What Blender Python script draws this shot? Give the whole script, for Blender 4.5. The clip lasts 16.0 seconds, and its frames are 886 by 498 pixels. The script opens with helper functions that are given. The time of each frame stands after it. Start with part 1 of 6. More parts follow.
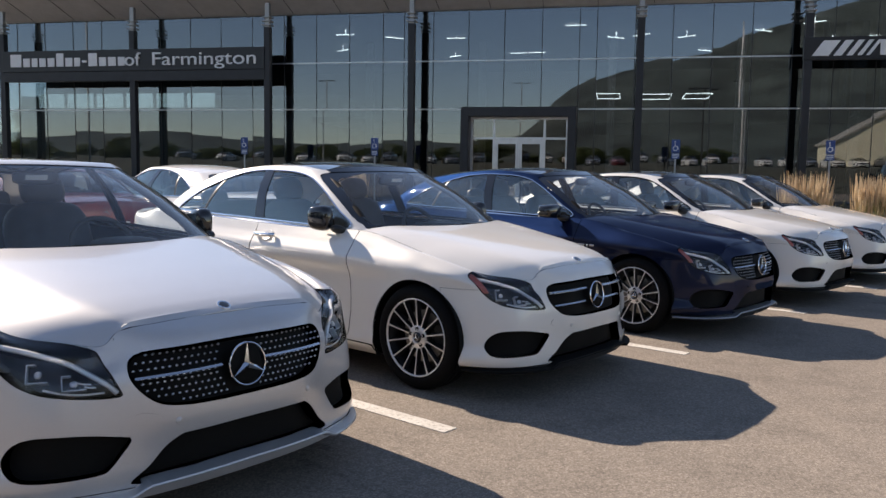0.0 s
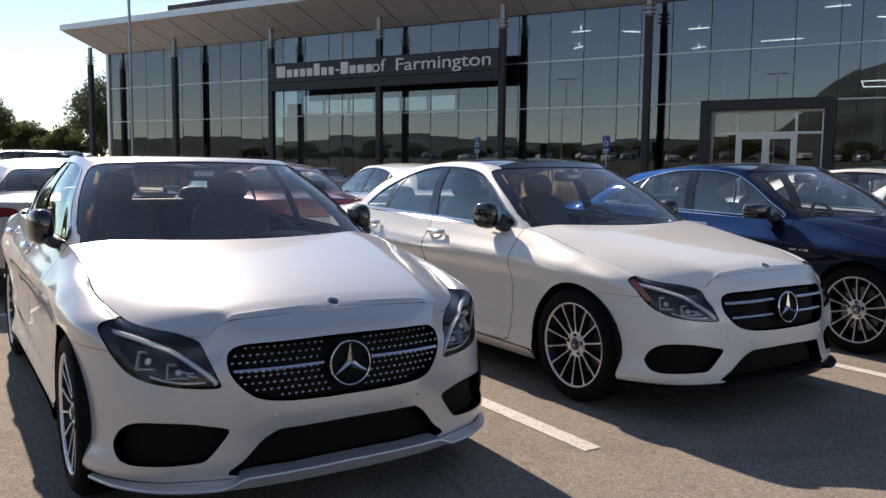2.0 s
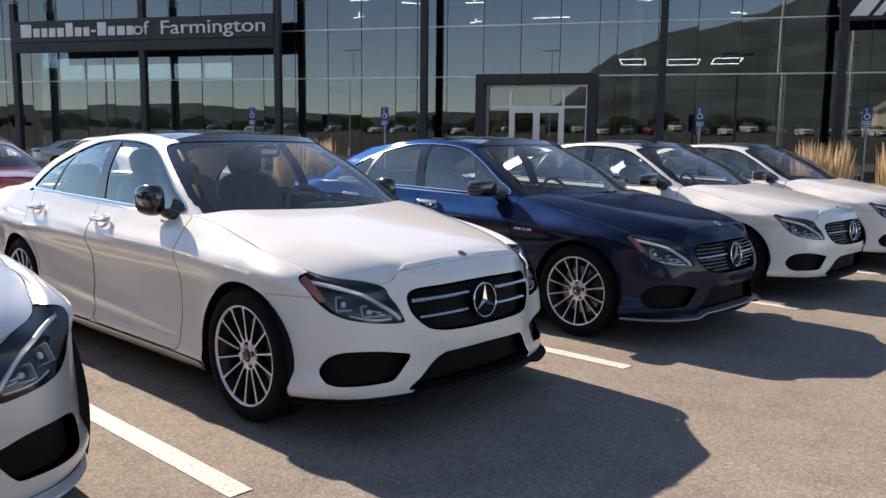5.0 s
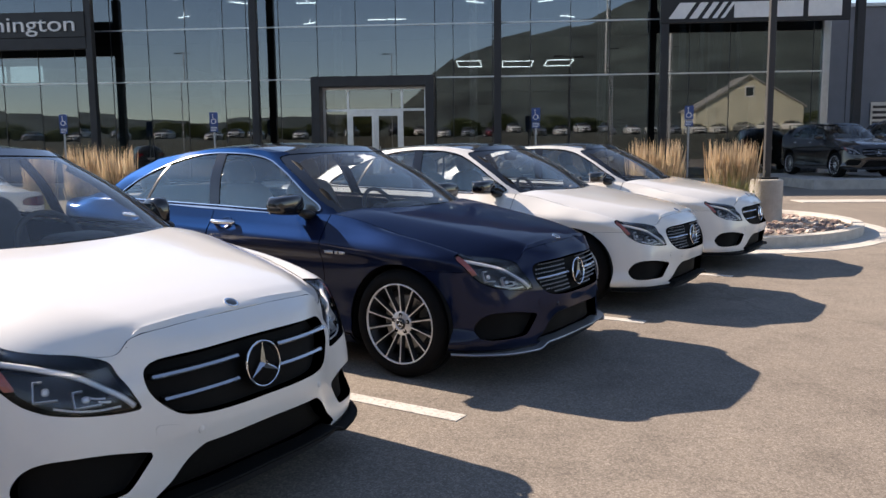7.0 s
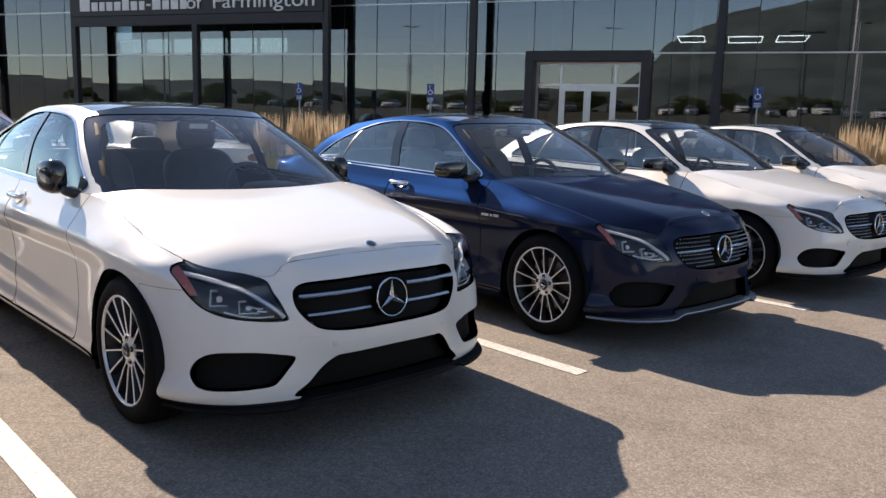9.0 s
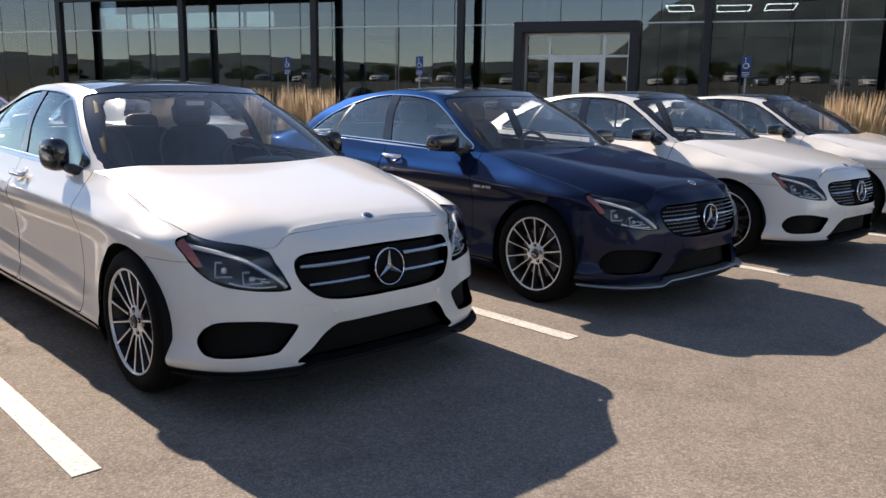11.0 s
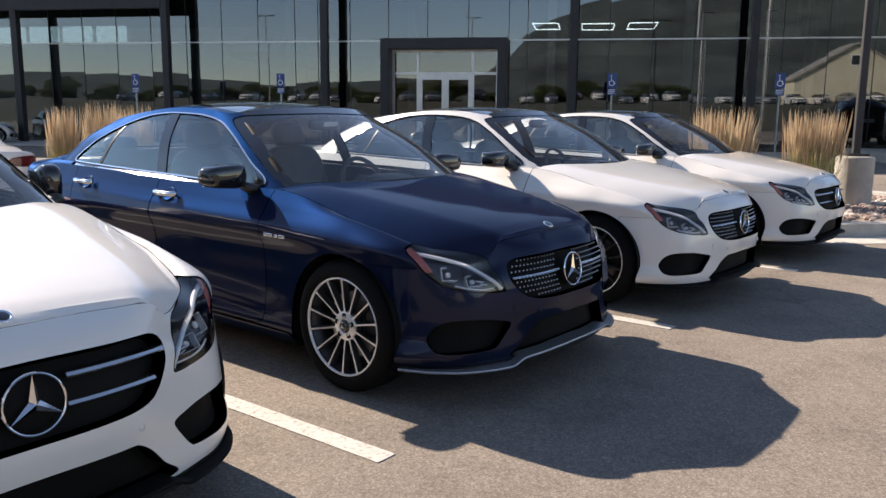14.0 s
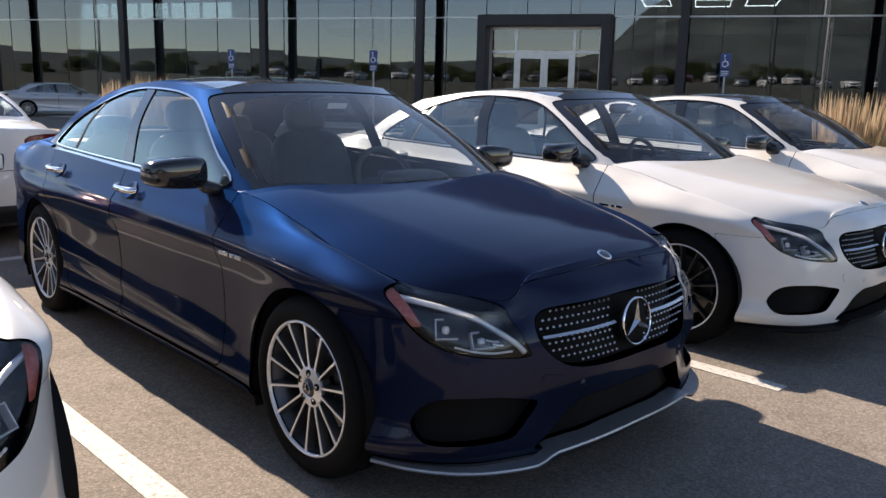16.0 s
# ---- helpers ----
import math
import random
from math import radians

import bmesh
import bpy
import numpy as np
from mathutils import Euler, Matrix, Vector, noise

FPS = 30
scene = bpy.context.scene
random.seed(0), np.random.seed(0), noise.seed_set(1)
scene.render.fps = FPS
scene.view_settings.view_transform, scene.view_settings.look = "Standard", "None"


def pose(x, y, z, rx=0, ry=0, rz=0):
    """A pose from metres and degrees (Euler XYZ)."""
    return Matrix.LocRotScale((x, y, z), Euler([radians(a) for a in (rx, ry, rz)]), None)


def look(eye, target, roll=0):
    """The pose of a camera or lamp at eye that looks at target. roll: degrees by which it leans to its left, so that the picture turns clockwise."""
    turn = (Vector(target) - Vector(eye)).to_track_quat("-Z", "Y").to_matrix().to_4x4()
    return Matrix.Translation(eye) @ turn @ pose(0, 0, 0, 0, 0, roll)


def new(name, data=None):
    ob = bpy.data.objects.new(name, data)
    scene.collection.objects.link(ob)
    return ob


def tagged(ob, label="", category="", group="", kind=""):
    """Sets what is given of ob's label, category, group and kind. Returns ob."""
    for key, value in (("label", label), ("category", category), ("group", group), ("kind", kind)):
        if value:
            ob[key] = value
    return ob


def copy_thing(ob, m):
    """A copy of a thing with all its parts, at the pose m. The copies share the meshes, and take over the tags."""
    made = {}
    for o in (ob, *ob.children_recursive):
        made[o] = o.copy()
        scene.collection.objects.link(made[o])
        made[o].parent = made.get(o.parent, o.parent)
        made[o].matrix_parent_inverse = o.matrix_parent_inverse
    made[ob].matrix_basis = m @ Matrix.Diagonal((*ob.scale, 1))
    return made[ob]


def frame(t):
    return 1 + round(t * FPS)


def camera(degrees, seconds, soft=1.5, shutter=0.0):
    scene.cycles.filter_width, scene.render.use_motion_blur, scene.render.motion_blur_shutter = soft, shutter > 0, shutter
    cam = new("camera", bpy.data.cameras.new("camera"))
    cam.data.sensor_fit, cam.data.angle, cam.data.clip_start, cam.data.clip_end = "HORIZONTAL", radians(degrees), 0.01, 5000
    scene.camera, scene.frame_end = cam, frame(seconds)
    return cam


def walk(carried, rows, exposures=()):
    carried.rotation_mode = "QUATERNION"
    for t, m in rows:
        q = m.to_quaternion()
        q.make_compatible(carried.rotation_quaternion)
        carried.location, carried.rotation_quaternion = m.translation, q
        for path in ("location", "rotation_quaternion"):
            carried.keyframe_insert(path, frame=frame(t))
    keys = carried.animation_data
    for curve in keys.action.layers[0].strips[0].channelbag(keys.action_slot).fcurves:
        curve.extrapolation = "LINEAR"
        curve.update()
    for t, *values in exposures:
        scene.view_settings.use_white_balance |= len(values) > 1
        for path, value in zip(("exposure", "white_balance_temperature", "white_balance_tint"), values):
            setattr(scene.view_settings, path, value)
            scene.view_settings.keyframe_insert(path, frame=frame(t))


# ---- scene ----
cam = camera(58.3, 16.0)
PATH = [
    (0, (1.133, 0.844, 1.35), (0.703, 2.789, 1.164), 0.9),
    (0.5, (1.205, 1.077, 1.347), (0.688, 3.001, 1.17), 0.6),
    (1, (1.299, 1.212, 1.357), (0.673, 3.104, 1.184), 1.5),
    (1.5, (1.418, 1.287, 1.347), (0.604, 3.104, 1.161), 2.2),
    (2, (1.508, 1.26, 1.334), (0.521, 2.989, 1.138), 0.6),
    (2.5, (1.655, 1.202, 1.333), (0.593, 2.877, 1.08), 0.3),
    (3, (1.805, 1.298, 1.343), (0.878, 3.045, 1.045), 0.3),
    (3.5, (1.889, 1.462, 1.343), (1.135, 3.291, 1.049), 0.6),
    (4, (1.881, 1.683, 1.349), (1.26, 3.562, 1.064), 0.4),
    (4.2, (1.867, 1.789, 1.356), (1.277, 3.681, 1.084), 0.4),
    (6.3, (1.774, 2.881, 1.357), (1.419, 4.832, 1.097), 0.3),
    (6.5, (1.798, 2.976, 1.352), (1.496, 4.935, 1.093), -0.1),
    (7, (1.888, 3.202, 1.38), (1.743, 5.181, 1.13), -0.6),
    (7.5, (2.084, 3.288, 1.384), (1.985, 5.272, 1.152), 0.3),
    (8, (2.209, 3.261, 1.372), (2.047, 5.242, 1.151), 0.3),
    (8.5, (2.265, 3.082, 1.365), (1.887, 5.026, 1.088), 1.0),
    (9, (2.351, 2.864, 1.365), (1.695, 4.726, 1.049), 1.5),
    (9.2, (2.39, 2.784, 1.369), (1.653, 4.614, 1.04), 1.9),
    (11.3, (2.368, 2.733, 1.372), (1.785, 4.607, 0.989), 0.8),
    (11.5, (2.353, 2.84, 1.37), (1.805, 4.729, 1.009), 0.9),
    (12, (2.329, 3.109, 1.364), (1.857, 5.024, 1.036), 0.5),
    (12.5, (2.339, 3.374, 1.369), (1.924, 5.307, 1.066), 0.3),
    (13, (2.361, 3.632, 1.372), (1.943, 5.565, 1.079), 0.7),
    (13.5, (2.377, 3.906, 1.38), (1.979, 5.843, 1.077), 0.4),
    (14, (2.431, 4.223, 1.368), (2.083, 6.165, 1.035), 0.5),
    (14.5, (2.465, 4.49, 1.374), (2.124, 6.431, 1.033), 0.7),
    (15, (2.487, 4.774, 1.382), (2.063, 6.699, 1.044), 1.0),
    (15.5, (2.527, 5.115, 1.372), (1.979, 7.003, 1.001), 1.3),
    (16, (2.534, 5.459, 1.377), (1.946, 7.332, 0.992), 1.4),
]
walk(cam, [(t, look(eye, target, roll)) for t, eye, target, roll in PATH], exposures=[(0.0, 0.88, 7250, 17), (1.2, 0.86, 7250, 17), (2.5, 0.62, 7250, 17), (3.2, 0.71, 7250, 17), (4.5, 1.00, 7250, 17), (7.5, 1.14, 7250, 17), (9.0, 1.05, 7250, 17), (11.5, 0.96, 7250, 17), (13.0, 1.08, 7250, 17), (16.0, 1.10, 7250, 17)])

# ---------------------------------------------------------------- world, sun
SUN_AZ, SUN_EL = radians(-58.5), radians(33.3)      # clockwise from +y, above the horizon
SUN_WAY = Vector((math.sin(SUN_AZ) * math.cos(SUN_EL), math.cos(SUN_AZ) * math.cos(SUN_EL), math.sin(SUN_EL)))
world = bpy.data.worlds.new("sky")
scene.world = world
world.use_nodes = True
wn = world.node_tree
sky = wn.nodes.new("ShaderNodeTexSky")
sky.sky_type = "NISHITA"
sky.sun_disc = False
sky.sun_elevation, sky.sun_rotation = SUN_EL, SUN_AZ
sky.altitude, sky.air_density, sky.dust_density, sky.ozone_density = 1300, 1.0, 0.0, 1.2
wn.links.new(sky.outputs[0], wn.nodes["Background"].inputs[0])
wn.nodes["Background"].inputs[1].default_value = 0.100
sun = new("sun", bpy.data.lights.new("sun", "SUN"))
sun.data.energy, sun.data.angle, sun.data.color = 5.0, radians(0.55), (1.0, 0.93, 0.83)
sun.matrix_world = look(SUN_WAY * 60, (0, 0, 0))


# ---------------------------------------------------------------- materials
def mat(name):
    m = bpy.data.materials.new(name)
    m.use_nodes = True
    nt = m.node_tree
    return m, nt, nt.nodes["Principled BSDF"], nt.nodes["Material Output"]


def setp(b, **kw):
    names = dict(color="Base Color", metal="Metallic", rough="Roughness", ior="IOR", alpha="Alpha", coat="Coat Weight",
                 coat_rough="Coat Roughness", spec="Specular IOR Level", emit="Emission Color", power="Emission Strength", trans="Transmission Weight")
    for k, v in kw.items():
        b.inputs[names[k]].default_value = (*v, 1) if isinstance(v, tuple) and len(v) == 3 else v


def noise_node(nt, scale, detail=4, rough=0.6, coord="Object"):
    tc = nt.nodes.new("ShaderNodeTexCoord")
    n = nt.nodes.new("ShaderNodeTexNoise")
    n.inputs["Scale"].default_value, n.inputs["Detail"].default_value, n.inputs["Roughness"].default_value = scale, detail, rough
    nt.links.new(tc.outputs[coord], n.inputs["Vector"])
    return n


def ramp(nt, fac, stops):
    r = nt.nodes.new("ShaderNodeValToRGB")
    e = r.color_ramp.elements
    while len(e) < len(stops):
        e.new(0.5)
    for k, (p, c) in enumerate(stops):
        e[k].position, e[k].color = p, (*c, 1) if len(c) == 3 else c
    nt.links.new(fac, r.inputs[0])
    return r


def mixc(nt, fac, a, b, mode="MIX"):
    n = nt.nodes.new("ShaderNodeMix")
    n.data_type, n.blend_type = "RGBA", mode
    for sock, v in ((n.inputs["Factor"], fac), (n.inputs[6], a), (n.inputs[7], b)):
        if isinstance(v, (int, float)):
            sock.default_value = v
        elif isinstance(v, tuple):
            sock.default_value = (*v, 1)
        else:
            nt.links.new(v, sock)
    return n.outputs[2]


def bump(nt, b, height, strength, distance):
    n = nt.nodes.new("ShaderNodeBump")
    n.inputs["Strength"].default_value, n.inputs["Distance"].default_value = strength, distance
    nt.links.new(height, n.inputs["Height"])
    nt.links.new(n.outputs[0], b.inputs["Normal"])


def plain(name, color, rough=0.5, metal=0.0, var=0.12, scale=6.0, grain=0.0, **kw):
    """A surface with soft variation at two scales and, with grain, fine relief."""
    m, nt, b, _ = mat(name)
    setp(b, rough=rough, metal=metal, **kw)
    n1, n2 = noise_node(nt, scale), noise_node(nt, scale * 9)
    lo, hi = tuple(c * (1 - var) for c in color), tuple(min(1, c * (1 + var)) for c in color)
    c1 = ramp(nt, n1.outputs[0], [(0.3, lo), (0.7, hi)])
    c2 = ramp(nt, n2.outputs[0], [(0.3, (1 - var * 0.6,) * 3), (0.7, (1, 1, 1))])
    nt.links.new(mixc(nt, 1.0, c1.outputs[0], c2.outputs[0], "MULTIPLY"), b.inputs["Base Color"])
    rr = nt.nodes.new("ShaderNodeMapRange")
    rr.inputs[3].default_value, rr.inputs[4].default_value = max(0.02, rough * 0.85), min(1, rough * 1.15)
    nt.links.new(n2.outputs[0], rr.inputs[0])
    nt.links.new(rr.outputs[0], b.inputs["Roughness"])
    if grain:
        bump(nt, b, n2.outputs[0], 0.5, grain)
    return m


def paint(name, color, metal=0.0, rough=0.35, flake=0.0, dust=0.06, coat=1.0, edge=None):
    """Car paint: base with faint flake, a clear coat, and a film of dust."""
    m, nt, b, _ = mat(name)
    setp(b, metal=metal, rough=rough, coat=coat, coat_rough=0.035, ior=1.45)
    if edge:
        b.inputs["Specular Tint"].default_value = (*edge, 1)
    n = noise_node(nt, 2.2, 5, 0.65)
    d = ramp(nt, n.outputs[0], [(0.42, (0, 0, 0)), (0.75, (1, 1, 1))])
    f = nt.nodes.new("ShaderNodeMath")
    f.operation, f.inputs[1].default_value = "MULTIPLY", dust
    nt.links.new(d.outputs[0], f.inputs[0])
    base = color
    if flake:
        fl = noise_node(nt, 900, 1, 0.5)
        base = ramp(nt, fl.outputs[0], [(0.35, tuple(c * (1 - flake) for c in color)), (0.65, tuple(min(1, c * (1 + flake)) for c in color))]).outputs[0]
    nt.links.new(mixc(nt, f.outputs[0], base, (0.42, 0.39, 0.35)), b.inputs["Base Color"])
    cr = nt.nodes.new("ShaderNodeMapRange")
    cr.inputs[3].default_value, cr.inputs[4].default_value = 0.02, 0.09
    nt.links.new(n.outputs[0], cr.inputs[0])
    nt.links.new(cr.outputs[0], b.inputs["Coat Roughness"])
    return m


def pane(name, tint, ior=1.5, rough=0.01, extra=0.0, coat=(1, 1, 1), dust=0.0, sheet=False):
    """Thin glass: see-through with a tint, and a mirror by its Fresnel gloss."""
    m, nt, b, out = mat(name)
    nt.nodes.remove(b)
    t, g, mx, fr = (nt.nodes.new("ShaderNode" + k) for k in ("BsdfTransparent", "BsdfGlossy", "MixShader", "Fresnel"))
    t.inputs[0].default_value = (*tint, 1)
    g.inputs["Roughness"].default_value = rough
    g.inputs["Color"].default_value = (*coat, 1)
    fr.inputs[0].default_value = ior
    ad = nt.nodes.new("ShaderNodeMath")
    ad.operation, ad.use_clamp = "ADD", True
    ad.inputs[1].default_value = extra
    if sheet:    # a single sheet mirrors alike from both sides
        nt.nodes.remove(fr)
        lw, po, ml = nt.nodes.new("ShaderNodeLayerWeight"), nt.nodes.new("ShaderNodeMath"), nt.nodes.new("ShaderNodeMath")
        lw.inputs["Blend"].default_value = 0.5
        po.operation, po.inputs[1].default_value = "POWER", 5.0
        ml.operation, ml.inputs[1].default_value, ml.inputs[2].default_value = "MULTIPLY_ADD", 0.9, 0.045
        nt.links.new(lw.outputs["Facing"], po.inputs[0])
        nt.links.new(po.outputs[0], ml.inputs[0])
        nt.links.new(ml.outputs[0], ad.inputs[0])
    else:
        nt.links.new(fr.outputs[0], ad.inputs[0])
    nt.links.new(ad.outputs[0], mx.inputs[0])
    nt.links.new(t.outputs[0], mx.inputs[1])
    nt.links.new(g.outputs[0], mx.inputs[2])
    if dust:    # a thin uneven film of dust
        d, md, nz = nt.nodes.new("ShaderNodeBsdfDiffuse"), nt.nodes.new("ShaderNodeMixShader"), noise_node(nt, 3.0, 5)
        d.inputs[0].default_value = (0.6, 0.58, 0.55, 1)
        f = ramp(nt, nz.outputs[0], [(0.3, (dust * 0.5,) * 3), (0.75, (dust * 1.4,) * 3)])
        nt.links.new(f.outputs[0], md.inputs[0])
        nt.links.new(mx.outputs[0], md.inputs[1])
        nt.links.new(d.outputs[0], md.inputs[2])
        mx = md
    nt.links.new(mx.outputs[0], out.inputs[0])
    return m


def glow(name, color, power):
    m, nt, b, _ = mat(name)
    setp(b, color=color, emit=color, power=power, rough=0.6)
    return m


def make_asphalt():
    m, nt, b, _ = mat("asphalt")
    setp(b, rough=0.9, spec=0.12)
    tc = nt.nodes.new("ShaderNodeTexCoord")
    big, mid, fine = noise_node(nt, 0.22, 5), noise_node(nt, 2.5, 5, 0.65), noise_node(nt, 60, 3, 0.7)
    vor = nt.nodes.new("ShaderNodeTexVoronoi")
    vor.inputs["Scale"].default_value = 115
    nt.links.new(tc.outputs["Object"], vor.inputs["Vector"])
    stone = ramp(nt, vor.outputs["Color"], [(0.1, (0.185, 0.161, 0.139)), (0.5, (0.231, 0.203, 0.177)), (0.95, (0.315, 0.280, 0.244))])
    pit = ramp(nt, vor.outputs["Distance"], [(0.25, (1, 1, 1)), (0.85, (0.74, 0.74, 0.74))])
    c = mixc(nt, 1.0, stone.outputs[0], pit.outputs[0], "MULTIPLY")
    wash = ramp(nt, big.outputs[0], [(0.3, (0.84, 0.82, 0.8)), (0.7, (1.16, 1.14, 1.1))])
    c = mixc(nt, 1.0, c, wash.outputs[0], "MULTIPLY")
    stain = ramp(nt, mid.outputs[0], [(0.28, (0.78, 0.78, 0.78)), (0.5, (1, 1, 1)), (0.8, (1.1, 1.09, 1.07))])
    c = mixc(nt, 1.0, c, stain.outputs[0], "MULTIPLY")
    grit = ramp(nt, noise_node(nt, 26, 4, 0.7).outputs[0], [(0.32, (0.88, 0.88, 0.88)), (0.5, (1, 1, 1)), (0.68, (1.1, 1.1, 1.09))])
    c = mixc(nt, 1.0, c, grit.outputs[0], "MULTIPLY")
    # tar-filled cracks, far apart
    crk = nt.nodes.new("ShaderNodeTexVoronoi")
    crk.feature = "DISTANCE_TO_EDGE"
    crk.inputs["Scale"].default_value = 0.16
    warp = noise_node(nt, 1.1, 5)
    wv = nt.nodes.new("ShaderNodeVectorMath")
    wv.operation = "SCALE"
    wv.inputs["Scale"].default_value = 1.3
    nt.links.new(warp.outputs["Color"], wv.inputs[0])
    av = nt.nodes.new("ShaderNodeVectorMath")
    nt.links.new(tc.outputs["Object"], av.inputs[0])
    nt.links.new(wv.outputs[0], av.inputs[1])
    nt.links.new(av.outputs[0], crk.inputs["Vector"])
    cf = ramp(nt, crk.outputs["Distance"], [(0.0005, (0.74, 0.74, 0.74)), (0.0020, (1, 1, 1))])
    c = mixc(nt, 1.0, c, cf.outputs[0], "MULTIPLY")
    nt.links.new(c, b.inputs["Base Color"])
    bump(nt, b, vor.outputs["Distance"], 0.36, 0.003)
    return m


def make_line():
    m, nt, b, _ = mat("line_paint")
    setp(b, rough=0.7)
    n, n2 = noise_node(nt, 40, 5, 0.75), noise_node(nt, 5, 4)
    c = ramp(nt, n.outputs[0], [(0.34, (0.26, 0.24, 0.21)), (0.47, (0.53, 0.505, 0.465)), (0.8, (0.65, 0.62, 0.575))])
    w = ramp(nt, n2.outputs[0], [(0.3, (0.85, 0.84, 0.82)), (0.7, (1, 1, 1))])
    nt.links.new(mixc(nt, 1.0, c.outputs[0], w.outputs[0], "MULTIPLY"), b.inputs["Base Color"])
    bump(nt, b, n.outputs[0], 0.5, 0.003)
    return m


def make_leaf(name, a, b_, rough=0.6):
    m, nt, b, _ = mat(name)
    setp(b, rough=rough, spec=0.25)
    g = nt.nodes.new("ShaderNodeNewGeometry")
    r = ramp(nt, g.outputs["Random Per Island"], [(0.0, a), (1.0, b_)])
    n = noise_node(nt, 3.0)
    w = ramp(nt, n.outputs[0], [(0.3, (0.7, 0.7, 0.7)), (0.7, (1.15, 1.15, 1.1))])
    c = mixc(nt, 1.0, r.outputs[0], w.outputs[0], "MULTIPLY")
    nt.links.new(c, b.inputs["Base Color"])
    tr, mx = nt.nodes.new("ShaderNodeBsdfTranslucent"), nt.nodes.new("ShaderNodeMixShader")
    nt.links.new(c, tr.inputs[0])
    mx.inputs[0].default_value = 0.4
    nt.links.new(b.outputs[0], mx.inputs[1])
    nt.links.new(tr.outputs[0], mx.inputs[2])
    nt.links.new(mx.outputs[0], _.inputs[0])
    return m


ASPHALT, LINE = make_asphalt(), make_line()
WHITE = paint("white_paint", (0.720, 0.70, 0.660), 0.0, 0.4, 0.0, 0.08)
PEARL = paint("silver_pearl_paint", (0.52, 0.516, 0.518), 0.42, 0.36, 0.15, 0.03)
BLUE = paint("blue_paint", (0.0078, 0.0130, 0.0385), 1.0, 0.55, 0.3, 0.001, 0.5, (0.46, 0.52, 0.68))
RED = paint("red_paint", (0.17, 0.006, 0.012), 0.4, 0.3, 0.2, 0.05)
SILVER = paint("grey_silver_paint", (0.33, 0.335, 0.34), 0.7, 0.32, 0.1)
BLACKPAINT = paint("black_paint", (0.012, 0.012, 0.014), 0.2, 0.25, 0.2, 0.03)
GLOSSBLACK = plain("gloss_black", (0.010, 0.010, 0.011), 0.08, coat=0.6)
TRIM = plain("black_trim", (0.016, 0.016, 0.017), 0.42, grain=0.001, scale=30)
MESH = plain("intake_mesh", (0.004, 0.004, 0.004), 0.7, scale=40, spec=0.15)
RUBBER = plain("tyre_rubber", (0.006, 0.006, 0.0062), 0.8, scale=14, grain=0.002, spec=0.12)
CHROME = plain("chrome", (0.82, 0.82, 0.83), 0.07, 1.0, 0.03)
SATIN = plain("satin_trim", (0.70, 0.70, 0.71), 0.22, 1.0, 0.06, 20)
LIPGREY = plain("grey_lip", (0.36, 0.365, 0.38), 0.38, 0.8, 0.08, 20)
WHEELFACE = plain("machined_alloy", (0.78, 0.785, 0.80), 0.32, 0.75, 0.06, 20)
GUNMETAL = plain("dark_alloy", (0.018, 0.018, 0.020), 0.35, 0.3, 0.1, 20)
STEEL = plain("brake_steel", (0.30, 0.29, 0.28), 0.35, 1.0, 0.2, 30)
ALLOY = plain("grey_alloy", (0.12, 0.12, 0.125), 0.35, 0.9, 0.1, 20)
LAMPBOX = plain("lamp_housing", (0.028, 0.029, 0.032), 0.2, 0.5, 0.15, 30)
REFLECT = plain("lamp_reflector", (0.70, 0.71, 0.73), 0.3, 0.6, 0.1, 40)
GUIDE = plain("light_guide", (0.85, 0.86, 0.88), 0.2, 0.0, 0.04, 20)
AMBER = plain("side_marker", (0.52, 0.130, 0.100), 0.2, 0.0, 0.3, 60)
REDLENS = plain("tail_lens", (0.11, 0.003, 0.007), 0.12, 0.0, 0.15, 40)
LENS = pane("lamp_lens", (0.97, 0.98, 1.0), 1.5)
CARGLASS = pane("car_glass", (0.82, 0.85, 0.85), 1.5, 0.01, 0.02, dust=0.042, sheet=True)
SIDEPANE = pane("side_window_glass", (0.90, 0.94, 0.94), 1.6, 0.01, 0.11, (0.85, 1.0, 1.0), dust=0.02, sheet=True)
SEAT = plain("dark_leather", (0.055, 0.053, 0.050), 0.5, 0.0, 0.2, 12, 0.001)
SEATGREY = plain("pale_leather", (0.075, 0.072, 0.066), 0.5, 0.0, 0.15, 12, 0.001)
PAPER = plain("paper", (0.8, 0.8, 0.78), 0.7, 0.0, 0.04, 5)


# ---------------------------------------------------------------- mesh helpers
def mesh_ob(name, me, material, parent=None, label=""):
    if material and not me.materials:
        me.materials.append(material)
    ob = new(name, me)
    if material and me.materials[0] != material:
        ob.material_slots[0].link = "OBJECT"
        ob.material_slots[0].material = material
    if parent:
        ob.parent = parent
    if label:
        ob["label"] = label
    return ob


def as_mesh(name, bm, smooth=False):
    me = bpy.data.meshes.new(name)
    bm.normal_update()
    bm.to_mesh(me)
    bm.free()
    for p in me.polygons:
        p.use_smooth = smooth
    return me


def part(name, bm, material, parent=None, label="", smooth=False):
    return mesh_ob(name, as_mesh(name, bm, smooth), material, parent, label)


